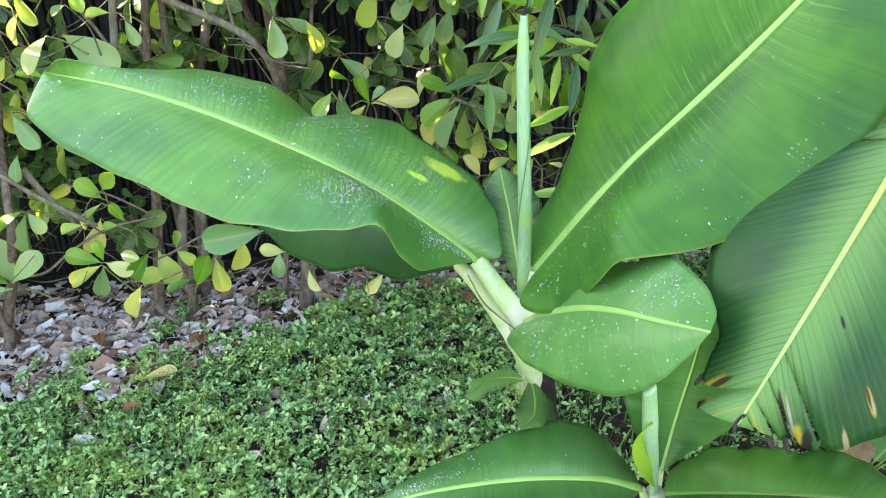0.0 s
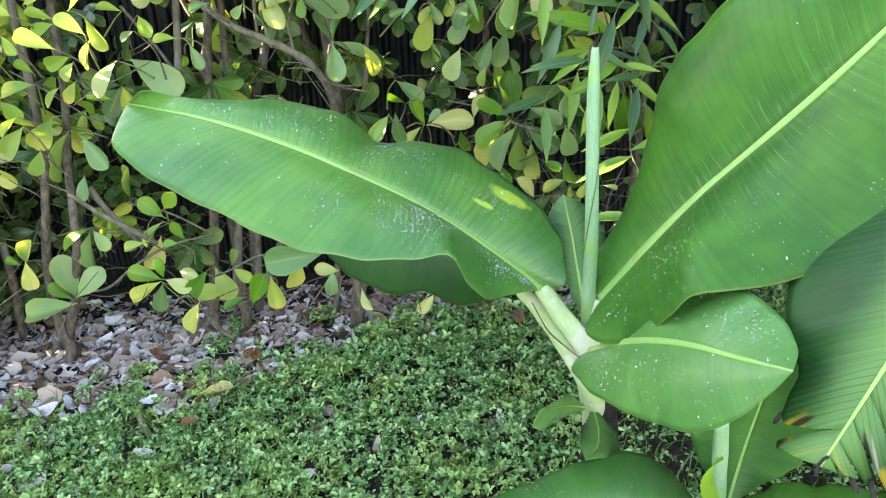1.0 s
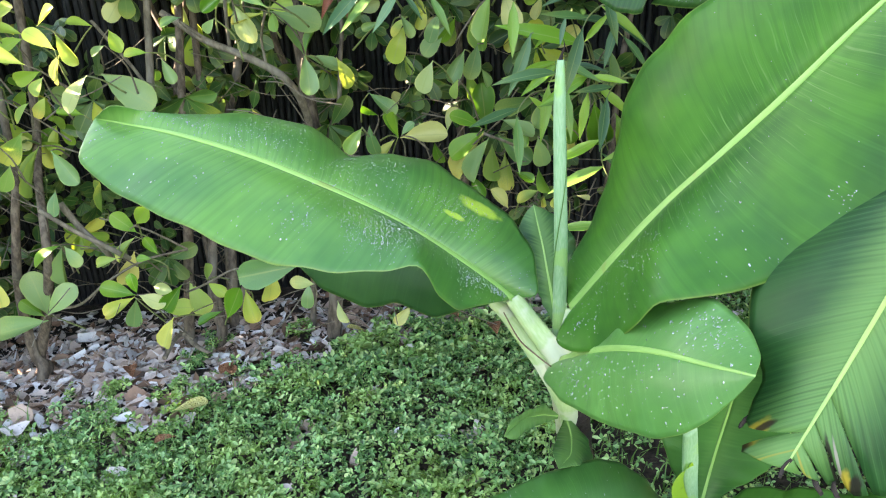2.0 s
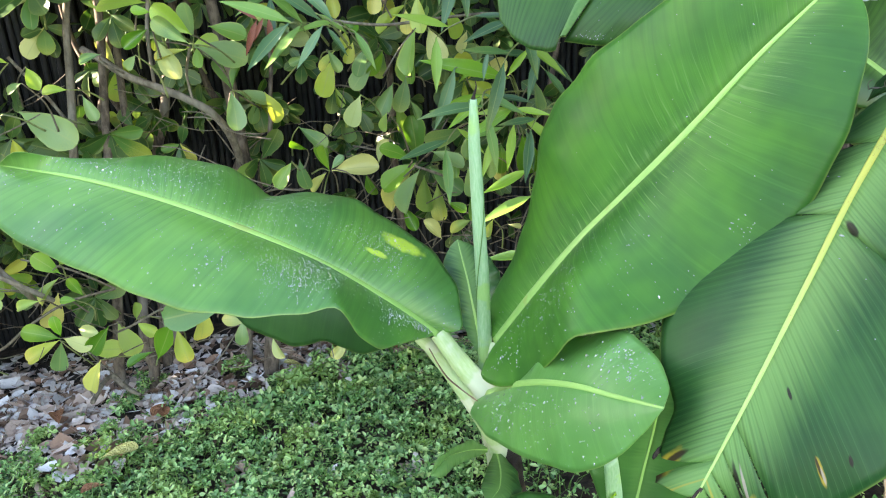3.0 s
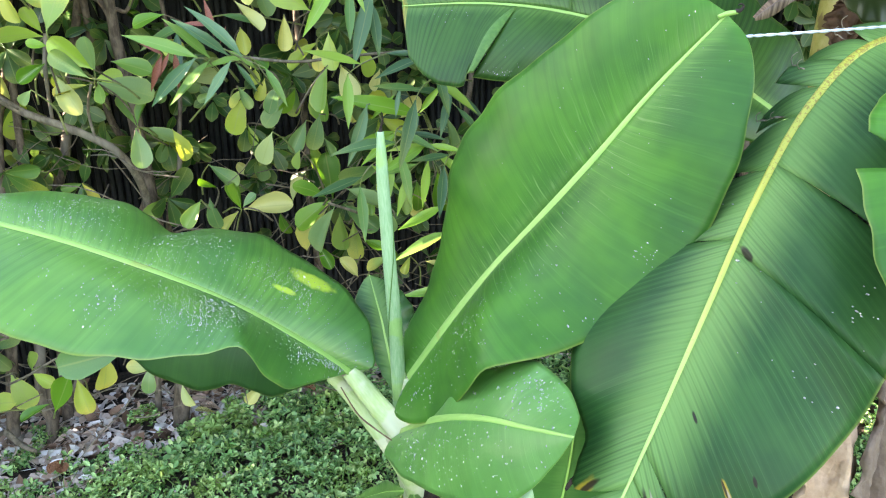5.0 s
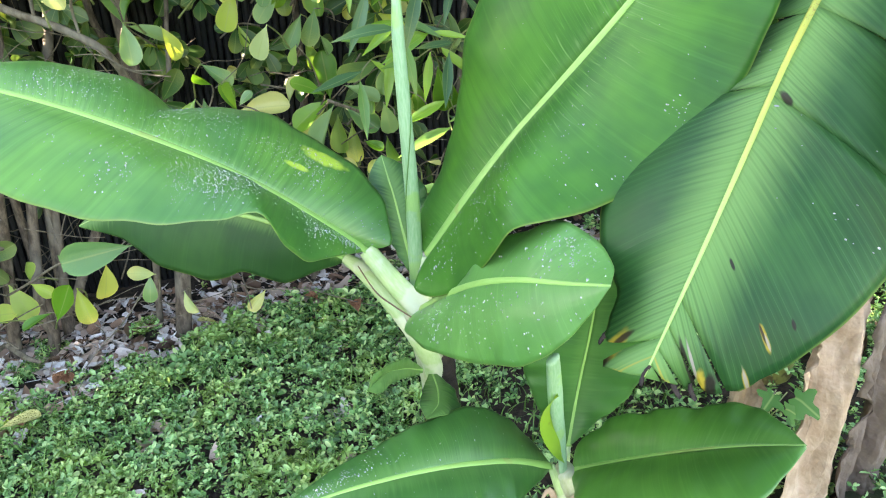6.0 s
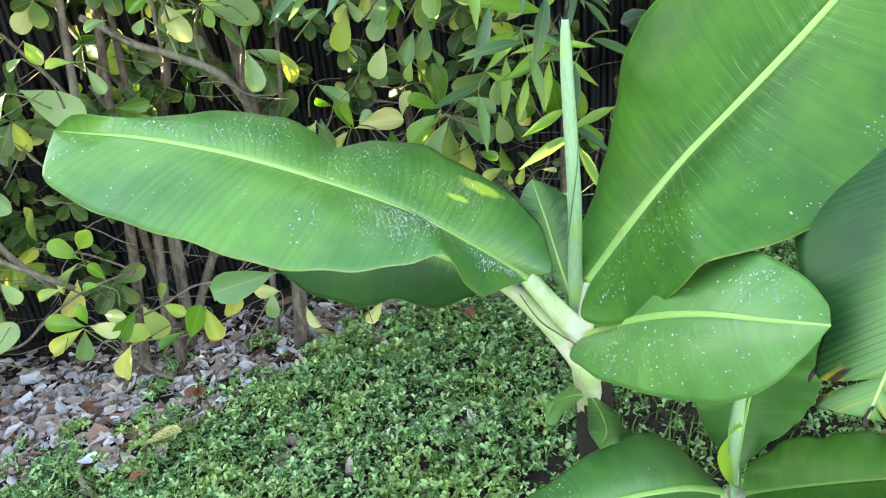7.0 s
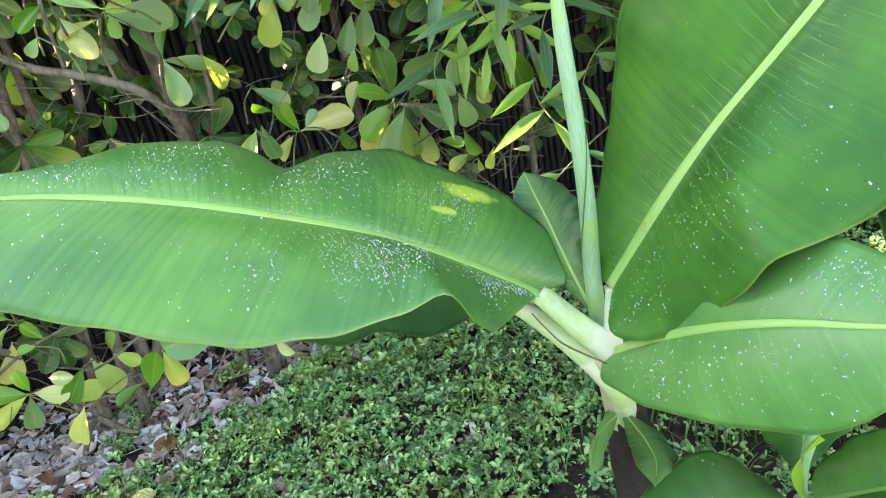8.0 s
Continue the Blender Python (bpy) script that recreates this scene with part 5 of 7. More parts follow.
HUNG.append(('G', [(-0.456, 2.167, 1.058, -0.434, 2.121, 0.967), (-0.486, 2.339, 1.03, -0.387, 2.335, 0.996), (-0.495, 2.343, 1.036, -0.502, 2.295, 1.136), (0.006, 2.259, 1.052, -0.039, 2.23, 0.965), (0.045, 2.287, 1.064, 0.028, 2.24, 0.978), (0.056, 2.319, 0.986, 0.082, 2.313, 0.932), (-0.05, 2.302, 1.117, -0.117, 2.263, 1.051), (-0.183, 2.107, 0.836, -0.152, 2.105, 0.874), (-0.293, 2.249, 0.83, -0.286, 2.224, 0.743), (-0.293, 2.292, 0.922, -0.213, 2.266, 0.86), (0.076, 2.158, 0.811, 0.011, 2.134, 0.69), (0.106, 2.208, 0.801, 0.198, 2.166, 0.733), (0.219, 2.176, 0.926, 0.113, 2.134, 0.885), (0.109, 2.142, 0.869, 0.199, 2.098, 0.837), (0.218, 2.144, 0.814, 0.238, 2.137, 0.723)]))
HUNG.append(('G', [(0.421, 2.211, 1.06, 0.446, 2.203, 0.949), (-0.245, 2.266, 1.136, -0.295, 2.259, 1.117)]))
HUNG.append(('D', [(-0.474, 2.267, 1.048, -0.451, 2.265, 1.116), (-0.213, 2.323, 0.769, -0.242, 2.284, 0.859), (-0.201, 2.218, 0.798, -0.206, 2.192, 0.885), (-0.247, 2.103, 0.897, -0.282, 2.061, 0.938), (-0.095, 2.307, 0.757, -0.083, 2.303, 0.683), (0.062, 2.236, 0.808, -0.045, 2.217, 0.747), (0.072, 2.342, 0.786, 0.06, 2.337, 0.928), (0.051, 2.129, 0.847, -0.017, 2.098, 0.905), (0.231, 2.224, 0.691, 0.258, 2.207, 0.613), (0.402, 2.278, 0.884, 0.438, 2.277, 0.738), (0.344, 2.346, 0.833, 0.357, 2.315, 0.746), (0.468, 2.269, 0.85, 0.514, 2.239, 0.752), (0.161, 2.217, 0.681, 0.21, 2.171, 0.669), (0.021, 2.176, 0.687, 0.054, 2.133, 0.629), (0.503, 2.297, 0.717, 0.558, 2.266, 0.633)]))
HUNG.append(('Y', [(-0.391, 2.325, 1.027, -0.344, 2.318, 0.943), (-0.176, 2.342, 1.117, -0.217, 2.309, 1.017), (-0.109, 2.32, 1.17, -0.132, 2.31, 1.108), (-0.222, 2.316, 0.765, -0.27, 2.286, 0.717), (0.065, 2.297, 0.788, -0.036, 2.281, 0.652), (0.305, 2.221, 0.617, 0.283, 2.217, 0.562), (0.248, 2.178, 0.611, 0.232, 2.133, 0.595)]))
HUNG.append(('P', [(-0.085, 2.115, 1.046, -0.123, 2.107, 0.962), (-0.2, 2.268, 0.784, -0.061, 2.251, 0.805), (-0.053, 2.294, 0.793, -0.028, 2.291, 0.869), (0.136, 2.178, 0.574, 0.093, 2.151, 0.644), (0.345, 2.161, 0.62, 0.376, 2.119, 0.617)]))
HUNG.append(('M', [(-0.014, 2.155, 0.986, -0.039, 2.154, 0.934), (0.009, 2.331, 0.971, 0.043, 2.33, 0.893), (0.058, 2.319, 1.18, 0.049, 2.292, 1.048), (-0.299, 2.135, 0.855, -0.348, 2.117, 0.784), (0.091, 2.321, 0.742, 0.092, 2.296, 0.627), (0.132, 2.32, 0.713, 0.145, 2.311, 0.594), (0.246, 2.206, 0.916, 0.219, 2.166, 0.838), (0.294, 2.235, 0.826, 0.295, 2.19, 0.772), (0.234, 2.222, 0.617, 0.17, 2.186, 0.599), (0.188, 2.189, 0.831, 0.181, 2.151, 0.785), (-0.163, 2.293, 1.147, -0.214, 2.275, 1.103)]))
HUNG.append(('M', [(-0.609, 2.071, 1.321, -0.567, 2.063, 1.426), (-0.712, 2.194, 1.454, -0.635, 2.176, 1.376), (-0.501, 2.196, 1.236, -0.403, 2.171, 1.223), (-0.541, 2.193, 1.18, -0.528, 2.147, 1.136), (0.076, 2.073, 1.226, 0.042, 2.06, 1.11)]))
HUNG.append(('L', [(-0.677, 2.252, 1.299, -0.81, 2.243, 1.325), (-0.688, 2.275, 1.308, -0.722, 2.257, 1.371), (-0.521, 2.095, 1.224, -0.602, 2.062, 1.297), (-0.576, 2.288, 1.178, -0.507, 2.28, 1.195), (0.039, 2.15, 1.363, -0.06, 2.13, 1.42), (0.037, 2.254, 1.374, 0.032, 2.24, 1.443), (0.083, 2.096, 1.311, 0.088, 2.069, 1.218), (0.167, 2.206, 1.268, 0.208, 2.198, 1.19)]))
HUNG.append(('Y', [(-0.744, 2.205, 1.422, -0.724, 2.201, 1.34), (-0.671, 2.151, 1.502, -0.584, 2.104, 1.492), (-0.582, 2.25, 1.171, -0.661, 2.21, 1.141), (-0.108, 2.126, 1.463, -0.129, 2.079, 1.399), (-0.286, 2.127, 1.5, -0.356, 2.116, 1.448), (-0.164, 2.299, 1.317, -0.152, 2.254, 1.252), (-0.032, 2.153, 1.355, -0.043, 2.152, 1.263), (0.058, 2.223, 1.281, -0.029, 2.193, 1.213), (0.052, 2.141, 1.269, 0.053, 2.094, 1.224), (0.1, 2.067, 1.486, 0.016, 2.018, 1.48), (0.229, 2.297, 1.501, 0.205, 2.251, 1.442), (0.347, 2.201, 1.487, 0.306, 2.185, 1.436), (-0.117, 2.125, 1.217, -0.119, 2.077, 1.184)]))
HUNG.append(('G', [(-0.528, 2.132, 1.211, -0.534, 2.117, 1.303), (-0.521, 2.056, 1.206, -0.6, 2.055, 1.269), (-0.572, 2.287, 1.171, -0.429, 2.246, 1.151), (-0.118, 2.204, 1.465, -0.205, 2.163, 1.44), (-0.102, 2.152, 1.472, -0.009, 2.122, 1.448), (-0.114, 2.274, 1.449, -0.075, 2.239, 1.355), (-0.065, 2.22, 1.163, -0.101, 2.193, 1.095), (-0.173, 2.181, 1.164, -0.146, 2.173, 1.103), (-0.671, 2.074, 1.179, -0.704, 2.073, 1.144)]))
HUNG.append(('P', [(-0.661, 2.24, 1.197, -0.608, 2.192, 1.105), (-0.157, 2.132, 1.391, -0.096, 2.1, 1.313), (0.111, 2.106, 1.224, 0.14, 2.059, 1.141), (0.231, 2.273, 1.196, 0.213, 2.234, 1.135)]))
HUNG.append(('D', [(-0.615, 2.079, 1.285, -0.647, 2.047, 1.297), (-0.677, 2.219, 1.231, -0.736, 2.182, 1.191), (-0.328, 2.087, 1.358, -0.405, 2.075, 1.343), (-0.125, 2.091, 1.252, -0.081, 2.051, 1.219), (-0.021, 2.29, 1.143, -0.051, 2.277, 1.069), (-0.316, 2.129, 1.427, -0.262, 2.123, 1.391), (0.126, 2.065, 1.482, 0.184, 2.016, 1.536), (-0.194, 2.122, 1.497, -0.234, 2.078, 1.518), (-0.402, 2.225, 1.484, -0.422, 2.189, 1.427)]))
HUNG.append(('g', [(-0.236, 1.948, 1.261, -0.383, 1.901, 1.33), (-0.212, 1.982, 1.257, -0.302, 1.946, 1.356), (-0.212, 1.977, 1.253, -0.311, 1.952, 1.143), (-0.151, 1.981, 1.244, -0.104, 1.968, 1.171), (0.307, 1.873, 1.04, 0.213, 1.865, 1.04), (0.364, 1.987, 0.959, 0.393, 1.972, 0.847), (0.206, 1.94, 1.455, 0.263, 1.938, 1.508), (0.149, 1.945, 1.429, 0.174, 1.932, 1.361)]))
HUNG.append(('b', [(-0.13, 1.934, 1.263, -0.225, 1.899, 1.39), (-0.164, 1.959, 1.264, -0.28, 1.931, 1.357), (-0.237, 1.925, 1.261, -0.367, 1.918, 1.154), (-0.148, 1.86, 1.259, -0.216, 1.852, 1.159), (0.305, 1.977, 1.106, 0.285, 1.936, 1.051), (0.386, 1.922, 1.174, 0.353, 1.886, 1.054), (0.166, 1.878, 1.147, 0.113, 1.836, 1.002), (0.195, 1.975, 1.419, 0.14, 1.946, 1.227), (0.248, 1.866, 1.186, 0.23, 1.835, 1.122)]))
HUNG.append(('l', [(0.302, 1.909, 1.112, 0.084, 1.875, 1.177), (0.245, 1.979, 1.06, 0.145, 1.963, 1.038), (0.242, 1.908, 1.071, 0.146, 1.887, 0.99), (0.309, 1.854, 1.046, 0.186, 1.81, 0.988), (0.312, 1.853, 1.047, 0.399, 1.805, 1.033), (0.299, 1.885, 1.124, 0.35, 1.857, 1.196), (0.334, 1.999, 0.974, 0.312, 1.964, 0.851), (0.373, 1.988, 0.846, 0.239, 1.941, 0.795), (0.108, 1.907, 1.443, 0.02, 1.865, 1.313), (0.24, 1.947, 1.159, 0.177, 1.902, 1.103)]))
FRESH_SPRAY = ((-0.394, 1.583, 0.670), (-0.539, 1.562, 0.649))


def obovate_mesh(name, material, ratio, curve, cup, tip, seed):
    """One leaf a unit long: a short stalk, widest past the middle, with a blunt round end."""
    rng = np.random.default_rng(seed)
    verts, faces, uvs = [], [], []
    rows = ((0.0, 0.022), (0.07, 0.032), (0.18, 0.13), (0.34, 0.28), (0.53, 0.405), (0.71, 0.475), (0.84, 0.445), (0.925, 0.345), (0.972, 0.23), (0.995, 0.10 + tip), (1.0, 0.02))
    for f, w in rows:
        bend = curve * f * f
        for c in (-1.0, -0.5, 0.0, 0.5, 1.0):
            wid = w * ratio * 2 * (1 + 0.02 * rng.normal())
            verts.append((c * wid * 0.5, f, bend + cup * (abs(c) ** 1.6) * w + 0.005 * rng.normal() * (f > 0.2)))
            uvs.append((0.5 + 0.5 * c, f))
    for i in range(len(rows) - 1):
        for c in range(4):
            a = 5 * i + c
            faces.append((a, a + 1, a + 6, a + 5))
    return from_arrays(name, verts, faces, material, uvs)


LEAVES = [obovate_mesh("leaf", SHRUB_LEAF, r, c, k, t, i) for i, (r, c, k, t) in enumerate(
    ((0.52, -0.10, 0.25, 0.05), (0.58, -0.22, 0.15, 0.07), (0.47, 0.06, 0.35, 0.04), (0.55, -0.32, 0.10, 0.02), (0.62, -0.02, 0.30, 0.08)))]
SHADED = [obovate_mesh("leaf", SHADE_LEAF, r, c, k, t, 60 + i) for i, (r, c, k, t) in enumerate(((0.54, -0.10, 0.25, 0.05), (0.58, -0.22, 0.15, 0.07), (0.50, -0.30, 0.30, 0.04)))]
LIMES = [obovate_mesh("leaf", LIMY_LEAF, r, c, k, t, 40 + i) for i, (r, c, k, t) in enumerate(
    ((0.52, -0.10, 0.25, 0.05), (0.57, -0.22, 0.15, 0.07), (0.47, 0.06, 0.35, 0.04), (0.55, -0.30, 0.10, 0.03)))]
FORMS = ((0.54, -0.10, 0.25, 0.05), (0.60, -0.22, 0.15, 0.07), (0.48, 0.06, 0.35, 0.04), (0.57, -0.32, 0.10, 0.03), (0.52, -0.18, 0.45, 0.06))
BY_LOOK = {key: [obovate_mesh("leaf", m, r, c, k, t, 20 + 7 * n + i) for i, (r, c, k, t) in enumerate(FORMS)]
           for n, (key, m) in enumerate((("P", PALE_LEAF), ("G", GREY_LEAF), ("D", DEEP_LEAF), ("L", SUNNY_LEAF), ("Y", YELLOW_LEAF), ("M", TURNING_LEAF)))}

FRESH = obovate_mesh("leaf", FRESH_LEAF, 0.52, -0.05, 0.12, 0.16, 33)


def aim(base, way, up, size):
    way = Vector(way).normalized()
    up = Vector(up)
    up = up - way * up.dot(way)
    up = up.normalized() if up.length > 1e-4 else way.orthogonal().normalized()
    side = way.cross(up)
    m = Matrix((side, way, up)).transposed().to_4x4()
    return Matrix.Translation(base) @ m @ Matrix.Diagonal((size, size, size, 1))


def place_leaf(me, parent, m, name="leaf"):
    ob = new(name, me)
    ob.parent = parent
    ob.matrix_parent_inverse = parent.matrix_world.inverted()
    ob.matrix_world = m
    return ob


def rosette_matrices(rng, at, axis, n, size, spread=(0.7, 1.65)):
    axis = Vector(axis).normalized()
    a = axis.orthogonal().normalized()
    b = axis.cross(a)
    turn = rng.uniform(0, 6.28)
    for i in range(n):
        g = turn + i * 2.39996 + rng.gauss(0, 0.2)
        th = spread[0] + (spread[1] - spread[0]) * (i + rng.random()) / n
        out = a * math.cos(g) + b * math.sin(g)
        way = axis * math.cos(th) + out * math.sin(th) + Vector((0, 0, -0.55))
        up = axis * math.sin(th) - out * math.cos(th) + Vector((0, -0.25, 0.15))
        yield aim(Vector(at) + axis * rng.uniform(-0.012, 0.012), way, up, size * rng.uniform(0.72, 1.18))


hedge_rng = random.Random(11)
SHRUBS = []
for x, label in ((-1.55, "bushy hedge shrub with sunlit yellow-green paddle leaves"), (-1.0, "hedge shrub with bare grey-brown stems and yellowing leaves"),
                 (-0.5, "hedge shrub with a forked trunk and grey-green rounded leaves"), (0.05, "hedge shrub with hanging rounded green and yellow leaves"),
                 (0.65, "dense shaded hedge shrub with dull green leaves"), (1.45, "dark shaded hedge shrub behind the banana leaves")):
    SHRUBS.append(thing("hedge_shrub", (x, 2.55, ground_z(x, 2.55)), label, "shrub", "hedge along the fence"))
COUNT = [0] * len(SHRUBS)


def shrub_of(x):
    return min(range(len(SHRUBS)), key=lambda i: abs(SHRUBS[i].location.x - x))


ROOTS = {5: (-0.95, 2.60), 6: (-0.97, 2.63), 7: (-0.99, 2.60), 11: (-0.52, 2.62)}
for k, (points, r0, r1) in enumerate(STEMS):
    pts = list(points)
    if pts[0][2] > ground_z(*pts[0][:2]) + 0.02:
        drop = pts[0][2] - ground_z(*pts[0][:2])
        root = ROOTS.get(k)
        pts = [(root[0], root[1], ground_z(*root) - 0.03), *pts] if root else [(pts[0][0] - 0.03 * drop, pts[0][1] - 0.02, ground_z(*pts[0][:2]) - 0.03), (pts[0][0] + 0.02, pts[0][1], pts[0][2] - 0.5 * drop), *pts]
    else:
        pts = [(pts[0][0] + 0.15 * (pts[0][0] - pts[1][0]), pts[0][1], ground_z(*pts[0][:2]) - 0.04), *pts[1:]]
    if k not in (3, 4):
        x, y, z = pts[-1]
        pts.append((x + 0.05 * math.sin(k), y, z + 0.5))
    part("stem", tube_mesh("stem", pts, [r0 * (1.0 if k in ROOTS else 1.15), r0 * 0.95, r1, r1], BARK, sides=10, steps=40, wobble=0.10, seed=k), SHRUBS[shrub_of(points[0][0])])
for k, (points, r0, r1) in enumerate(BOUGHS):
    part("bough", tube_mesh("bough", points, [r0, r1], TWIG, sides=8, steps=24, wobble=0.12, seed=50 + k), SHRUBS[shrub_of(points[0][0])])
# bare dry twigs low in the hedge
for k in range(300):
    x, y, z = hedge_rng.uniform(-1.9, 0.6), hedge_rng.uniform(2.2, 2.9), hedge_rng.uniform(0.02, 0.95)
    g, ln = hedge_rng.uniform(0, 6.28), hedge_rng.uniform(0.12, 0.42)
    d = Vector((math.cos(g), math.sin(g) * 0.5, hedge_rng.gauss(0.15, 0.45))).normalized() * ln
    j = [hedge_rng.gauss(0, 0.06) * ln * 4 for _ in range(4)]
    pts = [(x, y, z), (x + d.x * 0.35 + j[0] * 0.2, y + d.y * 0.35, z + d.z * 0.35 + j[1] * 0.2), (x + d.x * 0.7, y + d.y * 0.7 + j[2] * 0.2, z + d.z * 0.7 + j[3] * 0.2), (x + d.x, y + d.y, z + d.z)]
    r = hedge_rng.uniform(0.0012, 0.0032)
    part("twig", tube_mesh("twig", pts, [r, r * 0.6], TWIG, sides=5, steps=8), SHRUBS[shrub_of(x)])


def rosette(at, axis, n, size, pale=0.0, twig=0.0):
    i = shrub_of(at[0])
    for m in rosette_matrices(hedge_rng, at, axis, n, size):
        if COUNT[i] >= 300:
            return
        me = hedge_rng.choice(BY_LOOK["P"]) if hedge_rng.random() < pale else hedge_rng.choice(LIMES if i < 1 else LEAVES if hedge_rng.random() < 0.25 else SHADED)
        place_leaf(me, SHRUBS[i], m)
        COUNT[i] += 1
    if twig:
        a = Vector(axis).normalized()
        p = Vector(at)
        pts = [tuple(p), tuple(p - a * twig * 0.5 + Vector((0, 0, -0.01))), tuple(p - a * twig + Vector((hedge_rng.gauss(0, 0.03), 0.03, -0.05)))]
        part("twig", tube_mesh("twig", pts, [0.0022, 0.0035], GREEN_TWIG, sides=6, steps=8), SHRUBS[i])


nodes = []
for look_key, leaves in HUNG:
    if look_key.islower():
        continue
    for ax, ay, az, bx, by, bz in leaves:
        a, b = Vector((ax, ay, az)), Vector((bx, by, bz))
        i = shrub_of(a.x)
        up = (hedge_rng.gauss(0, 0.40), -0.75, hedge_rng.gauss(0.62, 0.30))
        place_leaf(hedge_rng.choice(BY_LOOK[look_key]), SHRUBS[i], aim(a, b - a, up, (b - a).length * 1.04))
        COUNT[i] += 1
        if all((a - q).length > 0.03 for q in nodes):
            nodes.append(a)
            run = Vector((hedge_rng.gauss(0, 0.05), hedge_rng.uniform(0.06, 0.14), hedge_rng.uniform(-0.16, -0.03)))
            part("twig", tube_mesh("twig", [tuple(a), tuple(a + run * 0.5 + Vector((0.012 * hedge_rng.gauss(0, 1), 0, 0.012))), tuple(a + run)], [0.0016, 0.0032], GREEN_TWIG if hedge_rng.random() < 0.5 else TWIG, sides=6, steps=8), SHRUBS[i])
a, b = (Vector(q) for q in FRESH_SPRAY)
place_leaf(FRESH, SHRUBS[shrub_of(a.x)], aim(a, b - a, (0.1, -1, 0.3), (b - a).length))
# the rest of the hedge's face
tries = 0
while tries < 560:
    tries += 1
    x, z = hedge_rng.uniform(-2.1, 1.9), hedge_rng.uniform(0.30, 1.75)
    y = hedge_rng.uniform(2.36, 2.78)
    if (x < -1.45 and z > 1.2) or (x > 0.5 and z > 0.6):
        continue
    want = 0.25 + 0.55 * (z > 0.75) + 0.45 * (x < -0.85 and y < 2.55) - 0.35 * (-0.45 < x < -0.05 and z < 1.1 and y < 2.6) - 0.40 * (-1.2 < x < 0.1 and z > 0.85 and y < 2.6)
    if 1.5 * noise.noise((x * 2.6, y * 2.0, z * 2.6)) + 0.42 < 1 - want or hedge_rng.random() > want:
        continue
    rosette((x, y, z), (hedge_rng.gauss(0, 0.5), -0.8, hedge_rng.gauss(0.15, 0.35)), hedge_rng.randint(5, 7), hedge_rng.uniform(0.085, 0.120), 0.08, 0.08)


def leaf_mass(name, n, box, parent, size, rng, label, keep=None):
    """Leaves too deep in the shade or too far up to tell apart, as one mesh."""
    verts, faces, uvs = [], [], []
    rows = ((0.0, 0.02), (0.3, 0.28), (0.62, 0.5), (0.85, 0.42), (1.0, 0.08))
    while n > 0:
        x, y, z = (rng.uniform(box[i], box[i + 1]) for i in (0, 2, 4))
        n -= 1
        if keep and not keep(x, y, z):
            continue
        axis = Vector((rng.gauss(0, 0.6), rng.gauss(-0.5, 0.4), rng.gauss(0.3, 0.5)))
        for m in rosette_matrices(rng, (x, y, z), axis, rng.randint(4, 7), size):
            k = len(verts)
            for f, w in rows:
                for c in (-1, 0, 1):
                    verts.append(tuple(m @ Vector((c * w * 0.55, f, 0.12 * abs(c) * w - 0.15 * f * f))))
                    uvs.append((0.5 + 0.5 * c, f))
            for i in range(len(rows) - 1):
                for c in (0, 1):
                    a = k + 3 * i + c
                    faces.append((a, a + 1, a + 4, a + 3))
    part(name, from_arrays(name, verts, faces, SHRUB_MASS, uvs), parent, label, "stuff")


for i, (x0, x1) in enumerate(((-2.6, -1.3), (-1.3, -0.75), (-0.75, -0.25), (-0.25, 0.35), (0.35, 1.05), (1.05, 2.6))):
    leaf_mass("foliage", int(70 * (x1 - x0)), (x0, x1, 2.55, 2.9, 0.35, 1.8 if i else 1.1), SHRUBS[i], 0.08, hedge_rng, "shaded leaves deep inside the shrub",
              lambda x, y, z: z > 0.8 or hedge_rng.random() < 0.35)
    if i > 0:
        # unseen leaves above the hedge, added to darken its inside
        leaf_mass("upper_foliage", int((620 if i > 1 else 420) * (x1 - x0)), (x0, x1, 2.0, 2.95, 1.72 if i > 2 else 1.58, 2.4), SHRUBS[i], 0.085, hedge_rng, "dense unseen upper leaves added for their shade")
# more unseen leaves, added to keep sun flecks off the middle shrubs
leaf_mass("upper_foliage", 460, (-1.50, -1.05, 1.85, 2.9, 1.40, 2.2), SHRUBS[1], 0.085, hedge_rng, "dense unseen upper leaves added for their shade")

# unseen crown added to darken the leaves and background below it
leaf_mass("overhang", 1000, (0.55, 2.6, 1.35, 2.9, 1.85, 2.75), SHRUBS[5], 0.10, hedge_rng, "dense unseen crown added to shade the bed's right side")
# shrub added out of sight to cut the light from the right
shade_shrub = thing("hedge_shrub", (2.75, 1.9, ground_z(2.75, 1.9)), "tall dense shrub added out of sight to cut light from the right", "shrub", "hedge along the fence")
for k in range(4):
    part("stem", tube_mesh("stem", [(2.6 + 0.1 * k, 1.4 + 0.35 * k, 0.1), (2.58 + 0.12 * k, 1.42 + 0.34 * k, 1.0), (2.6 + 0.1 * k, 1.4 + 0.36 * k, 2.3)], [0.03, 0.022, 0.010], BARK, sides=8, steps=14, wobble=0.1, seed=30 + k), shade_shrub)
leaf_mass("foliage", 1100, (2.25, 3.1, 0.9, 2.9, 0.3, 2.8), shade_shrub, 0.11, hedge_rng, "dense green leaves")

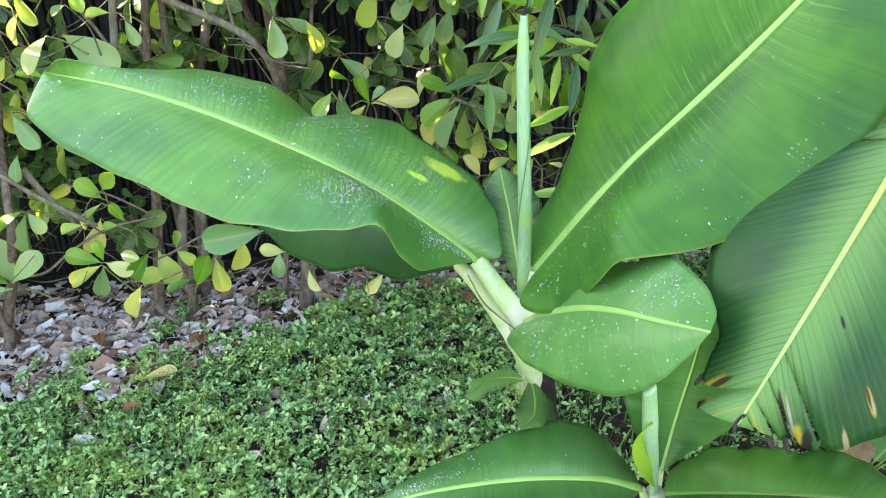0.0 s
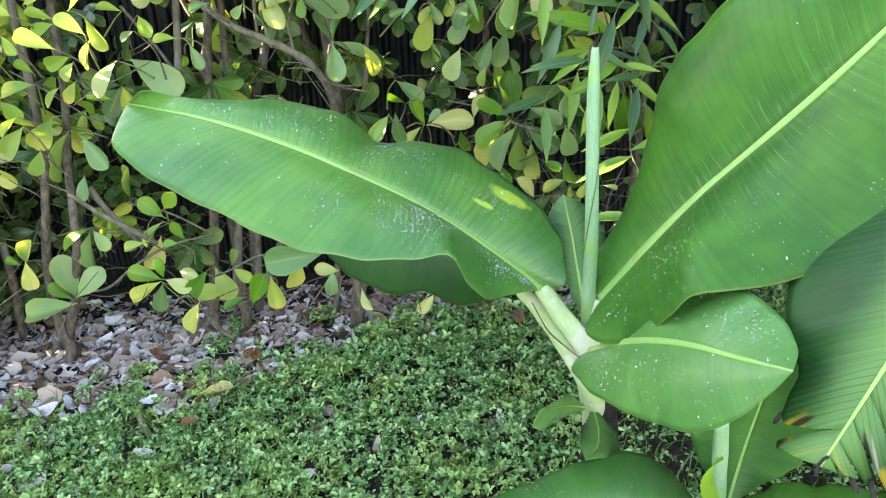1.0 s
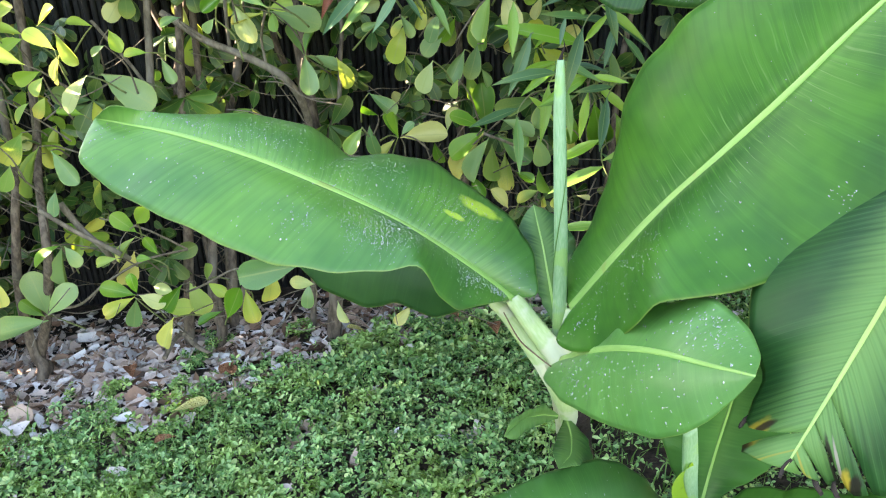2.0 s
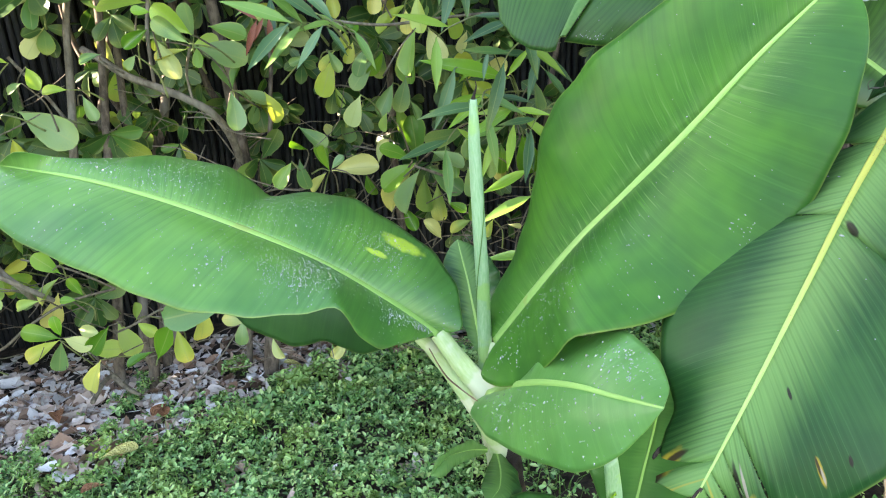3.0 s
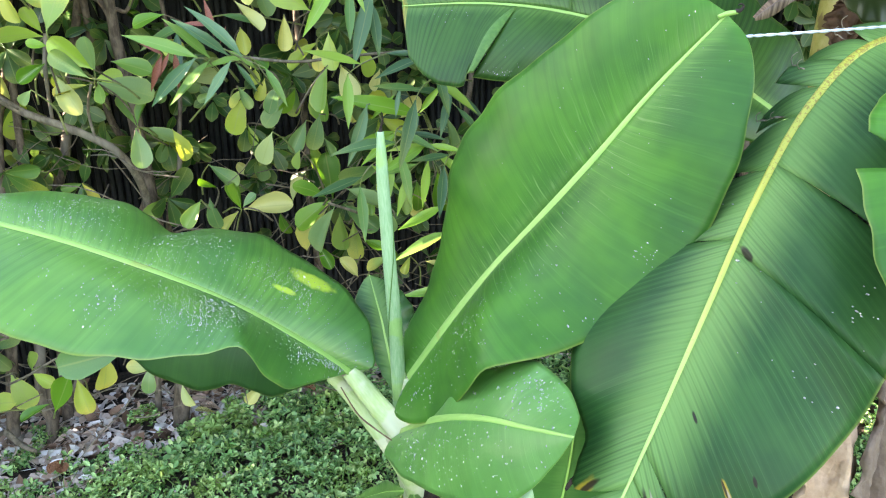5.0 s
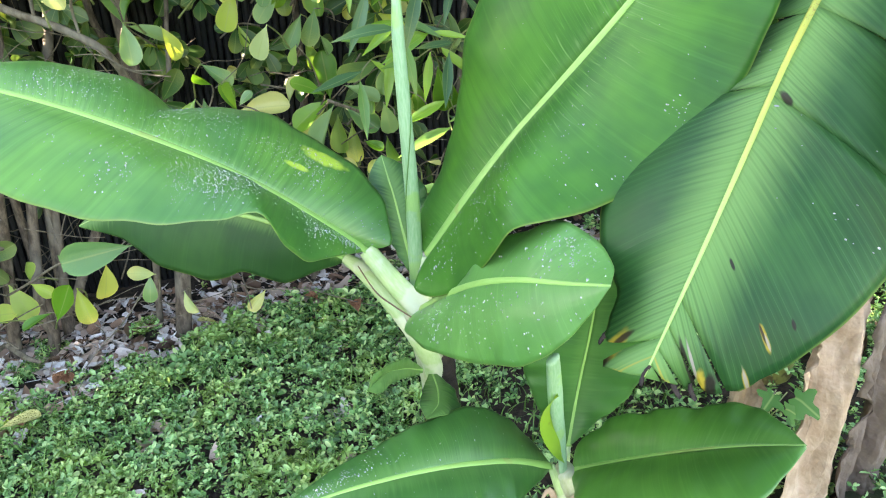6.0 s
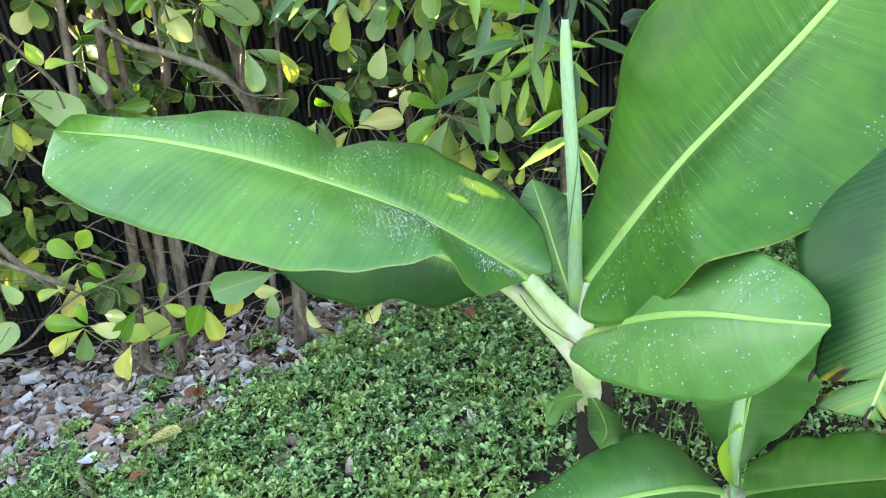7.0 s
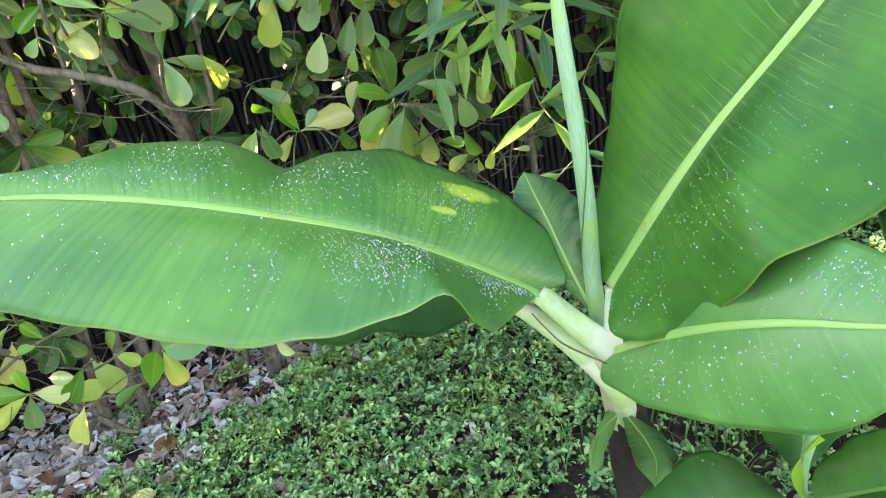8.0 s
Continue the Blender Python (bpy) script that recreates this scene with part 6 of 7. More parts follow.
# shrub added left of the bed, unseen, to screen ground from sun
sun_screen_hedge = thing("hedge_shrub", (-2.2, 2.5, ground_z(-2.2, 2.5)), "low bushy shrub added out of sight to screen the low sun", "shrub", "hedge along the fence")
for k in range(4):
    part("stem", tube_mesh("stem", [(-2.5 + 0.18 * k, 2.55, -0.3), (-2.5 + 0.2 * k, 2.53, 0.2), (-2.55 + 0.22 * k, 2.5, 0.75)], [0.02, 0.016, 0.008], BARK, sides=8, steps=14, wobble=0.1, seed=k), sun_screen_hedge)
leaf_mass("foliage", 950, (-2.85, -1.85, 1.95, 2.95, -0.1, 1.30), sun_screen_hedge, 0.085, hedge_rng, "dense green leaves")
leaf_mass("high_foliage", 240, (-2.60, -1.85, 2.33, 2.78, 1.30, 1.64), sun_screen_hedge, 0.085, hedge_rng, "looser leaves added on top to stop sun flecks")
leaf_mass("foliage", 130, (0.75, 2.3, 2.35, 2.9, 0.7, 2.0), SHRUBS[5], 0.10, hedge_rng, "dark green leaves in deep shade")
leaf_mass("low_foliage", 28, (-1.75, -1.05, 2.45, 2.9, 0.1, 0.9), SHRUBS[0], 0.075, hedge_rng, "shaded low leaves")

# an unseen wall, added to keep the low sun off the bed
tagged(new("wall_sunblock", from_arrays("wall_sunblock", [(x, y, z) for z in (-1.2, 4.3) for x, y in ((-4.7, -9.0), (-4.5, -9.0), (-4.5, 2.4), (-4.7, 2.4))],
       [(3, 2, 1, 0), (4, 5, 6, 7), (0, 1, 5, 4), (1, 2, 6, 5), (2, 3, 7, 6), (3, 0, 4, 7)], WALL, smooth=False)), "plain white wall added out of sight to block the low sun", "wall", kind="structure")

# ---- narrow-leaved shrub ----
lance_shrub = thing("narrow_leaved_shrub", (0.35, 2.45, ground_z(0.35, 2.45)), "shrub with long narrow pointed green leaves and reddish shoots", "shrub")


def lance_mesh(curve, material):
    verts, faces, uvs = [], [], []
    for f, w in ((0, 0.012), (0.06, 0.02), (0.22, 0.075), (0.45, 0.10), (0.68, 0.075), (0.87, 0.032), (1.0, 0.003)):
        for c in (-1, 0, 1):
            verts.append((c * w, f, curve * f * f + 0.5 * abs(c) * w))
            uvs.append((0.5 + 0.5 * c, f))
    for i in range(6):
        for c in (0, 1):
            a = 3 * i + c
            faces.append((a, a + 1, a + 4, a + 3))
    return from_arrays("narrow_leaf", verts, faces, material, uvs)


LANCES, LIME_LANCES, BLUE_LANCES = ([lance_mesh(c, m) for c in (-0.10, -0.28, 0.05)] for m in (LANCE, LIME_LANCE, BLUE_LANCE))
lance_rng = random.Random(23)
for k, p in enumerate(LANCE_NODES):
    p = Vector(p)
    hang = Vector((lance_rng.gauss(-0.25, 0.4), -0.35, -0.25))
    stalk = [tuple(p - hang * 0.30 + Vector((0.12, 0.22, -0.10))), tuple(p - hang * 0.14 + Vector((0.03, 0.05, -0.02))), tuple(p), tuple(p + hang * 0.10)]
    part("twig", tube_mesh("twig", stalk, [0.003, 0.0012], GREEN_TWIG, sides=6, steps=12), lance_shrub)
    for i in range(3):
        f = 0.45 + 0.55 * i / 2
        base = Vector(spline(stalk, f))
        g = i * 2.4 + lance_rng.gauss(0, 0.3)
        way = Vector((math.cos(g), -0.25 + 0.25 * math.sin(g), 0.65 * math.sin(g) - 0.35)) + hang * 0.5
        place_leaf(lance_rng.choice(LANCES), lance_shrub, aim(base, way, (0.1, -0.7, 0.7), lance_rng.uniform(0.10, 0.165)), "narrow_leaf")
for look_key, leaves in HUNG:
    for ax, ay, az, bx, by, bz in leaves if look_key.islower() else ():
        a, b = Vector((ax, ay, az)), Vector((bx, by, bz))
        place_leaf(hedge_rng.choice(LIME_LANCES if look_key == "l" else BLUE_LANCES if look_key == "b" else LANCES), lance_shrub, aim(a, b - a, (hedge_rng.gauss(0, 0.3), -0.8, 0.5), (b - a).length), "narrow_leaf")
        part("twig", tube_mesh("twig", [tuple(a), tuple(a + Vector((0.02, 0.05, -0.01))), tuple(a + Vector((0.05, 0.13, -0.07)))], [0.0010, 0.0022], GREEN_TWIG, sides=6, steps=8), lance_shrub)
SHOOT = lance_mesh(-0.35, RED_BUD)
for a, b in (((-0.332, 1.262), (-0.374, 1.296)), ((-0.335, 1.262), (-0.372, 1.176)), ((-0.318, 1.266), (-0.346, 1.212)), ((-0.304, 1.268), (-0.298, 1.180)),
             ((-0.204, 1.306), (-0.211, 1.392)), ((-0.200, 1.310), (-0.225, 1.362)), ((-0.190, 1.289), (-0.174, 1.324)), ((-0.214, 1.331), (-0.272, 1.346))):
    base, end = Vector((a[0], 2.035, a[1])), Vector((b[0], 2.015, b[1]))
    place_leaf(SHOOT, lance_shrub, aim(base, end - base, (0.2, -0.8, 0.4), (end - base).length), "young_leaf")

# ---- banana plants ----
CROWN = (0.158, 1.115, 0.700)
plant = thing("banana_plant", (0.24, 1.25, ground_z(0.24, 1.25)), "young banana plant with broad glossy green leaves wet with rain", "banana plant", "banana plants")
part("pseudostem", tube_mesh("pseudostem", [(0.255, 1.27, -0.02), (0.23, 1.235, 0.25), (0.192, 1.18, 0.52), CROWN], [0.040, 0.034, 0.027, 0.027], STALK, sides=16, steps=40, wobble=0.05), plant, "pale stem with blackened dry sheaths")
part("dry_sheath", tube_mesh("dry_sheath", [(0.258, 1.262, -0.01), (0.232, 1.230, 0.25), (0.205, 1.192, 0.46), (0.190, 1.166, 0.60)], [0.046, 0.041, 0.036, 0.030], CHAR, sides=12, steps=24, wobble=0.12), plant, "blackish dry leaf sheath")


def petiole(parent, a, b, width, end, label="", material=None, sag=0.0):
    mid = tuple((np.array(a) + np.array(b)) / 2 + np.array((0, 0, sag)))
    return part("petiole", tube_mesh("petiole", [a, mid, b], [width / 2, (width + end) / 4, end / 2], material or PETIOLE, sides=18, steps=22, flat=0.72), parent, label)


def low(p, d=0.1):
    return (p[0], p[1], p[2] - d)


petiole(plant, (0.158, 1.112, 0.708), SHAPES["A"]["rib"][0], 0.042, 0.030, "broad pale green waxy leaf stalk", sag=-0.004)
stalk = part("petiole", tube_mesh("petiole", [(0.204, 1.195, 0.46), (0.186, 1.150, 0.56), (0.158, 1.122, 0.645), (0.116, 1.146, 0.710), (0.070, 1.195, 0.751), SHAPES["F"]["rib"][0]], [0.019, 0.019, 0.020, 0.019, 0.014, 0.010], PETIOLE, sides=18, steps=30, flat=0.8), plant, "pale leaf stalk with a reddish margin")
part("margin", tube_mesh("margin", [(0.062, 1.150, 0.780), (0.087, 1.124, 0.742), (0.113, 1.104, 0.724), (0.143, 1.090, 0.704)], [0.0010, 0.0015, 0.0010], MARGIN, sides=6, steps=20), stalk, "thin reddish brown stalk margin")
petiole(plant, low(CROWN, 0.02), SHAPES["B"]["rib"][0], 0.036, 0.022)
petiole(plant, low(CROWN, 0.03), SHAPES["C"]["rib"][0], 0.038, 0.024)
petiole(plant, low(CROWN, 0.02), SHAPES["H"]["rib"][0], 0.026, 0.014)
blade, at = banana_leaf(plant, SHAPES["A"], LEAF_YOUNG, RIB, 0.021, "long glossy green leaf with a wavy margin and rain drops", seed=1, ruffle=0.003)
droplets(blade, at, 3800, ((0, 0.45, 0.45, 0.07), (0, 0.72, 0.5, 0.07), (1, 0.42, 0.42, 0.06), (1, 0.45, 0.6, 0.05), (1, 0.10, 0.4, 0.05), (0, 0.55, 0.4, 0.12), (1, 0.38, 0.5, 0.05), (0, 0.28, 0.5, 0.05)), 1)
BROAD_LEAF = blade, at = banana_leaf(plant, SHAPES["B"], LEAF_BROAD, RIB, 0.022, "very broad upright green leaf with a pale midrib", seed=2, ruffle=0.003)
droplets(blade, at, 480, ((1, 0.15, 0.5, 0.06), (1, 0.3, 0.35, 0.08), (1, 0.26, 0.6, 0.09), (1, 0.4, 0.4, 0.08)), 2)
blade, at = banana_leaf(plant, SHAPES["C"], LEAF_ROUND, RIB, 0.014, "short rounded light green leaf dotted with rain drops", seed=3, ruffle=0.002)
droplets(blade, at, 540, ((1, 0.55, 0.5, 0.13), (0, 0.75, 0.6, 0.07), (1, 0.3, 0.6, 0.1)), 3, (0.00042, 0.0012))
droplets(*BROAD_LEAF, 64, ((1, 0.61, 0.76, 0.012), (1, 0.61, 0.85, 0.012), (1, 0.63, 0.82, 0.010), (1, 0.58, 0.85, 0.006), (1, 0.51, 0.91, 0.020),), 21, (0.0006, 0.0011))
# its shade under the long leaf is put into the darker green
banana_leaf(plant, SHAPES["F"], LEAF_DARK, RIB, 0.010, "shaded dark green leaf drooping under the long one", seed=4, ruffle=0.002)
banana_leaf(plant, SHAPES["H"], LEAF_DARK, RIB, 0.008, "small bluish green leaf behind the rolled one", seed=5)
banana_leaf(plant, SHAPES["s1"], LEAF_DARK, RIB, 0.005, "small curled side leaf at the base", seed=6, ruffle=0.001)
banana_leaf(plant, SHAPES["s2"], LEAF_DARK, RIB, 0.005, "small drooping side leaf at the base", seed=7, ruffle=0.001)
tip = np.array(SHAPES["B"]["rib"][-1])
part("leaf_tip", tube_mesh("leaf_tip", [tuple(tip - np.array((0.012, -0.002, 0.004))), tuple(tip), tuple(tip + np.array((0.012, -0.003, 0.002)))], [0.0025, 0.0036, 0.0026], RIB, sides=9, steps=10), BROAD_LEAF[0], "pale green nub at the leaf's tip")
part("dry_tip", tube_mesh("dry_tip", [tuple(tip + np.array(d)) for d in ((0.009, -0.003, 0.003), (0.015, -0.004, 0.004), (0.018, -0.005, 0.009), (0.014, -0.005, 0.012), (0.010, -0.005, 0.010))], [0.0032, 0.0026, 0.0016, 0.0010, 0.0006], CHAR, sides=7, steps=16), BROAD_LEAF[0], "shrivelled brown tip")
SPEAR_LINE = [(0.164, 1.171, 0.694), (0.160, 1.163, 0.812), (0.155, 1.143, 0.911), (0.149, 1.131, 0.999), (0.145, 1.131, 1.077), (0.142, 1.132, 1.142), (0.141, 1.134, 1.212)]
spear = part("rolled_leaf", tube_mesh("rolled_leaf", SPEAR_LINE, [0.0130, 0.0124, 0.0118, 0.0112, 0.0106, 0.0101, 0.0097, 0.0090, 0.0050], SPEAR, sides=16, steps=50), plant, "pale green leaf still rolled into an upright spear")
helix = []
for i in range(22):
    f = i / 21
    c = spline(SPEAR_LINE, 0.12 + 0.87 * f)
    g, r = 2.2 + 6.5 * f, 0.0124 - 0.0036 * f
    helix.append((c[0] + r * math.cos(g), c[1] + r * math.sin(g), c[2]))
part("leaf_margin", tube_mesh("leaf_margin", helix, [0.0011, 0.0008], LEAF_DARK, sides=5, steps=60), spear, "dark overlapping margin winding round the spear")
part("dry_tip", tube_mesh("dry_tip", [(0.141, 1.134, 1.210), (0.142, 1.132, 1.219), (0.145, 1.128, 1.232), (0.143, 1.128, 1.242)], [0.0045, 0.0022, 0.0011, 0.0006], CHAR, sides=7, steps=10), spear, "shrivelled brown tip")

# young sucker beside it
NODE = (0.385, 0.995, 0.425)
pup = thing("banana_sucker", (0.43, 1.06, ground_z(0.43, 1.06)), "small banana sucker with three spreading leaves and a spear", "banana plant", "banana plants")
part("pseudostem", tube_mesh("pseudostem", [(0.45, 1.07, -0.02), (0.425, 1.045, 0.2), NODE], [0.030, 0.025, 0.018], STALK, sides=14, steps=24, wobble=0.08), pup, "short pale stem with brown sheaths")
blade, at = banana_leaf(pup, SHAPES["pL"], LEAF_WET, RIB, 0.013, "dark green wet leaf arching low over the weeds", seed=8)
droplets(blade, at, 330, ((0, 0.7, 0.5, 0.10), (0, 0.85, 0.4, 0.06)), 8)
banana_leaf(pup, SHAPES["pR"], LEAF_PUP, RIB, 0.014, "dark green blunt leaf spreading sideways", seed=9)
banana_leaf(pup, SHAPES["pB"], LEAF_WET, RIB, 0.010, "upright dark green leaf at the back", seed=10)
for key in ("pL", "pR", "pB"):
    petiole(pup, low(NODE, 0.06), SHAPES[key]["rib"][0], 0.022, 0.012)
pup_spear = part("rolled_leaf", tube_mesh("rolled_leaf", [low(NODE, 0.02), (0.372, 0.985, 0.50), (0.345, 0.945, 0.60), (0.312, 0.885, 0.735)], [0.008, 0.009, 0.012, 0.015, 0.012], SPEAR, sides=14, steps=30, flat=0.5), pup, "light green rolled leaf just opening")
part("open_flap", from_arrays("open_flap", *(lambda v: (v, [(4 * i + j, 4 * i + j + 1, 4 * i + j + 5, 4 * i + j + 4) for i in range(12) for j in range(3)]))(
    [tuple(Vector(spline([(0.378, 0.99, 0.46), (0.360, 0.965, 0.56), (0.335, 0.925, 0.65)], i / 12)) + Vector((-0.042 * (j / 3) * math.sin(math.pi * (i + 0.4) / 12.8), -0.008 * j, 0.006 * (j / 3) ** 2))) for i in range(13) for j in range(4)]), LIME_LEAF), pup_spear, "lime green edge unrolling from the spear")
for k, (dx, dy) in enumerate(((0.03, -0.05), (-0.05, -0.02), (0.05, 0.0))):
    part("dry_sheath", tube_mesh("dry_sheath", [low(NODE, 0.10), (NODE[0] + dx * 0.6, NODE[1] + dy * 0.6, NODE[2] - 0.03), (NODE[0] + dx, NODE[1] + dy, NODE[2] - 0.06)], [0.008, 0.006, 0.002], DEAD, sides=7, steps=10, flat=0.4), pup, "papery beige dry sheath")

# the large plant at the side
big = thing("banana_plant", (1.22, 1.62, ground_z(1.22, 1.62)), "large banana plant with torn old leaves and dead brown ones hanging", "banana plant", "banana plants")
part("pseudostem", tube_mesh("pseudostem", [(1.20, 1.58, -0.02), (1.22, 1.62, 0.6), (1.25, 1.66, 1.2), (1.32, 1.72, 1.9)], [0.075, 0.062, 0.048, 0.040], STALK_OLD, sides=20, steps=40, wobble=0.06), big, "thick yellow and brown stem of old sheaths")
HEAD = (1.30, 1.68, 1.62)
for key, width in (("D", 0.030), ("E", 0.026), ("G", 0.028), ("J", 0.02), ("K", 0.028)):
    r = SHAPES[key]["rib"]
    away = np.array(r[0]) + (np.array(r[0]) - np.array(r[1])) * 1.2
    start = HEAD if key != "E" else (1.26, 1.66, 1.05)
    part("petiole", tube_mesh("petiole", [start, tuple((np.array(start) + away) / 2 + np.array((0, 0, 0.05))), tuple(r[0])], [width * 0.75, width * 0.6, width * 0.4], RIB_OLD if key == "D" else RIB, sides=12, steps=20, flat=0.7), big)
blade, at = banana_leaf(big, SHAPES["D"], LEAF_OLD, RIB_OLD, 0.0118, "old torn leaf with a yellow midrib and a scorched tip", splits=((0.16, 0.22, 0.28, 0.34, 0.44, 0.56, 0.93), (0.43, 0.575, 0.88, 0.915, 0.945, 0.97)), falls=((0.006, -0.016, 0.008, -0.014, 0.006, -0.010, 0.004, 0.0), (0.010, -0.006, 0.004, 0.006, -0.008, 0.006, -0.006)), seed=11, ragged=0.22, gap=0.030)
for s, side, v, out in ((0.985, 0, 0.0, (-0.012, -0.004, -0.014)), (0.90, 0, 0.97, (-0.016, -0.004, -0.010)), (0.955, 1, 0.95, (0.004, -0.004, -0.016)), (0.93, 1, 0.97, (0.002, -0.002, -0.014))):
    p = at(s, side, v)[0]
    o = np.array(out)
    part("scorched_tip", tube_mesh("scorched_tip", [tuple(p - 0.4 * o), tuple(p + 0.3 * o), tuple(p + o + np.array((0.002, -0.004, 0.002))), tuple(p + 1.1 * o + np.array((0.004, -0.003, 0.005)))], [0.0025, 0.0040, 0.0028, 0.0008], CHAR, sides=9, steps=14, flat=0.35, wobble=0.35), blade, "shrivelled blackened leaf tip")
for s, v, curl in ((0.15, 0.75, 1.0), (0.17, 0.62, 0.7), (0.235, 0.8, 1.2), (0.245, 0.6, 0.8), (0.325, 0.85, 0.9), (0.335, 0.5, 0.6), (0.465, 0.8, 0.8), (0.555, 0.85, 0.8)):
    run = [at(s, 0, v + 0.10 * q, 0.004 + 0.006 * curl * math.sin(q * 1.3))[0] for q in np.linspace(-1.5, 1.2, 7)]
    run.append(run[-1] + np.array((-0.006, -0.004, 0.010)) * curl)
    run.append(run[-1] + np.array((0.006, -0.002, 0.006)) * curl)
    part("torn_shred", tube_mesh("torn_shred", [tuple(q) for q in run], [0.0008, 0.0016, 0.0014, 0.0005], TWIG, sides=6, steps=30, flat=0.4), blade, "dry curled shred on a torn edge")
droplets(blade, at, 55, ((1, 0.60, 0.74, 0.020), (1, 0.61, 0.85, 0.020), (1, 0.66, 0.65, 0.020), (1, 0.53, 0.79, 0.020), (1, 0.60, 0.27, 0.050),), 22, (0.0007, 0.0012))
blade, at = banana_leaf(big, SHAPES["E"], LEAF_TORN, RIB, 0.014, "leaf torn crosswise in two places", splits=((0.612,), (0.738,)), trim={(0, 0): (0.47, 0.612, 0.46)}, seed=12, falls=((0.012, -0.010), (-0.012, 0.012)), ragged=0.05, gap=0.008)
fold = [tuple(at(0.740 + 0.040 * j / 5 * math.sin(math.pi * (0.06 + 0.74 * i / 18)), 1, 0.06 + 0.93 * i / 18, 0.012 * (i / 18) ** 2 + 0.004 * math.sin(math.pi * (0.12 + 0.80 * j / 5)))[0]) for i in range(19) for j in range(6)]
part("folded_edge", from_arrays("folded_edge", fold, [(6 * i + j, 6 * i + j + 1, 6 * i + j + 7, 6 * i + j + 6) for i in range(18) for j in range(5)], UNDERSIDE), blade, "torn edge folded over to its paler underside")
droplets(blade, at, 420, ((1, 0.87, 0.47, 0.040), (1, 0.90, 0.62, 0.040), (1, 0.88, 0.30, 0.040), (1, 0.86, 0.82, 0.030), (0, 0.61, 0.50, 0.040), (1, 0.69, 0.97, 0.020),), 23)
banana_leaf(big, SHAPES["G"], LEAF_BROAD, RIB, 0.016, "bright green leaf with a nicked margin", splits=((0.55,), ()), seed=13)
banana_leaf(big, SHAPES["J"], LEAF_DRYING, DEAD_DARK, 0.007, "leaf withered to a curled brown point", seed=14, ruffle=0.006)
banana_leaf(big, SHAPES["K"], LEAF_SHADE, RIB, 0.015, "hanging leaf darkened in colour for its shade", seed=15)


# overhead leaves, unseen, added to shade the plant's upper side
for k, (rib, width) in enumerate((([(1.32, 1.72, 1.95), (1.20, 1.50, 2.12), (1.05, 1.25, 2.12), (0.92, 1.02, 2.02), (0.82, 0.85, 1.86)], 0.21),
                                  ([(1.34, 1.70, 1.98), (1.55, 1.45, 2.15), (1.72, 1.15, 2.10), (1.80, 0.90, 1.92)], 0.22),
                                  ([(1.32, 1.74, 1.95), (1.25, 2.00, 2.12), (1.10, 2.25, 2.12), (0.95, 2.45, 1.98)], 0.20))):
    half = [(0.02, 0.0, 0.0), (0.75 * width, -0.02, 0.03), (width, -0.05, 0.04), (width, -0.06, 0.04), (0.8 * width, -0.05, 0.03), (0.01, 0.0, 0.0)]
    shape = dict(rib=rib, face=(0.0, -0.2, 1.0), one=half, two=[(-a, c, d) for a, c, d in half])
    banana_leaf(big, shape, LEAF_BROAD, RIB, 0.020, "broad green leaf added overhead, unseen, for its shade", splits=((0.4, 0.7), (0.55,)), seed=40 + k)
    part("petiole", tube_mesh("petiole", [HEAD, rib[0]], [0.026, 0.012], RIB, sides=10, steps=8), big)


def dead_leaf(points, width, material, seed, label):
    """A dried leaf hanging in long folds with a crumbling margin."""
    rng = np.random.default_rng(seed)
    verts, faces, uvs, n, m = [], [], [], 70, 26
    ph = rng.random(4) * 6.28
    for i in range(n + 1):
        s = i / n
        p = spline(points, s)
        for j in range(m + 1):
            c = j / m * 2 - 1
            torn = 1 + 0.75 * abs(c) ** 3 * (noise.noise((s * 7.0, seed, c > 0)) + 0.7 * noise.noise((s * 23.0, seed + 3, c > 0)) + 0.4 * noise.noise((s * 60.0, seed + 5, c > 0)))
            w = width * (0.30 + 0.80 * math.sin(math.pi * (0.08 + 0.62 * s))) * torn
            q = (c * 1.6 + seed * 5, s * 4.0, 0.0)
            fold = 0.030 * noise.noise(q) + 0.014 * noise.noise((q[0] * 2.7, q[1] * 2.2, 4.0)) + 0.020 * abs(noise.noise((q[0] * 2.2, q[1] * 1.3, 6.0))) + 0.008 * noise.noise((q[0] * 7, q[1] * 7, 8.0)) + 0.004 * noise.noise((q[0] * 15, q[1] * 17, 3.0)) + 0.014 * math.sin(c * 4 + ph[0]) + 0.022 * noise.noise((q[0] * 4.0 + s * 2.0, q[1] * 0.5, 21.0))
            verts.append((p[0] + c * w * 0.85 + 0.012 * noise.noise((q[0], q[1] * 1.5, 9.0)), p[1] + fold + c * w * 0.3, p[2] + 0.02 * noise.noise((q[0] * 1.3, q[1], 13.0))))
            uvs.append((s * 0.4, j / m * 0.5))
    for i in range(n):
        for j in range(m):
            a = i * (m + 1) + j
            faces.append((a, a + 1, a + m + 2, a + m + 1))
    ob = part("dead_leaf", from_arrays("dead_leaf", verts, faces, material, uvs), big, label)
    sol = ob.modifiers.new("thickness", "SOLIDIFY")
    sol.thickness = 0.0015


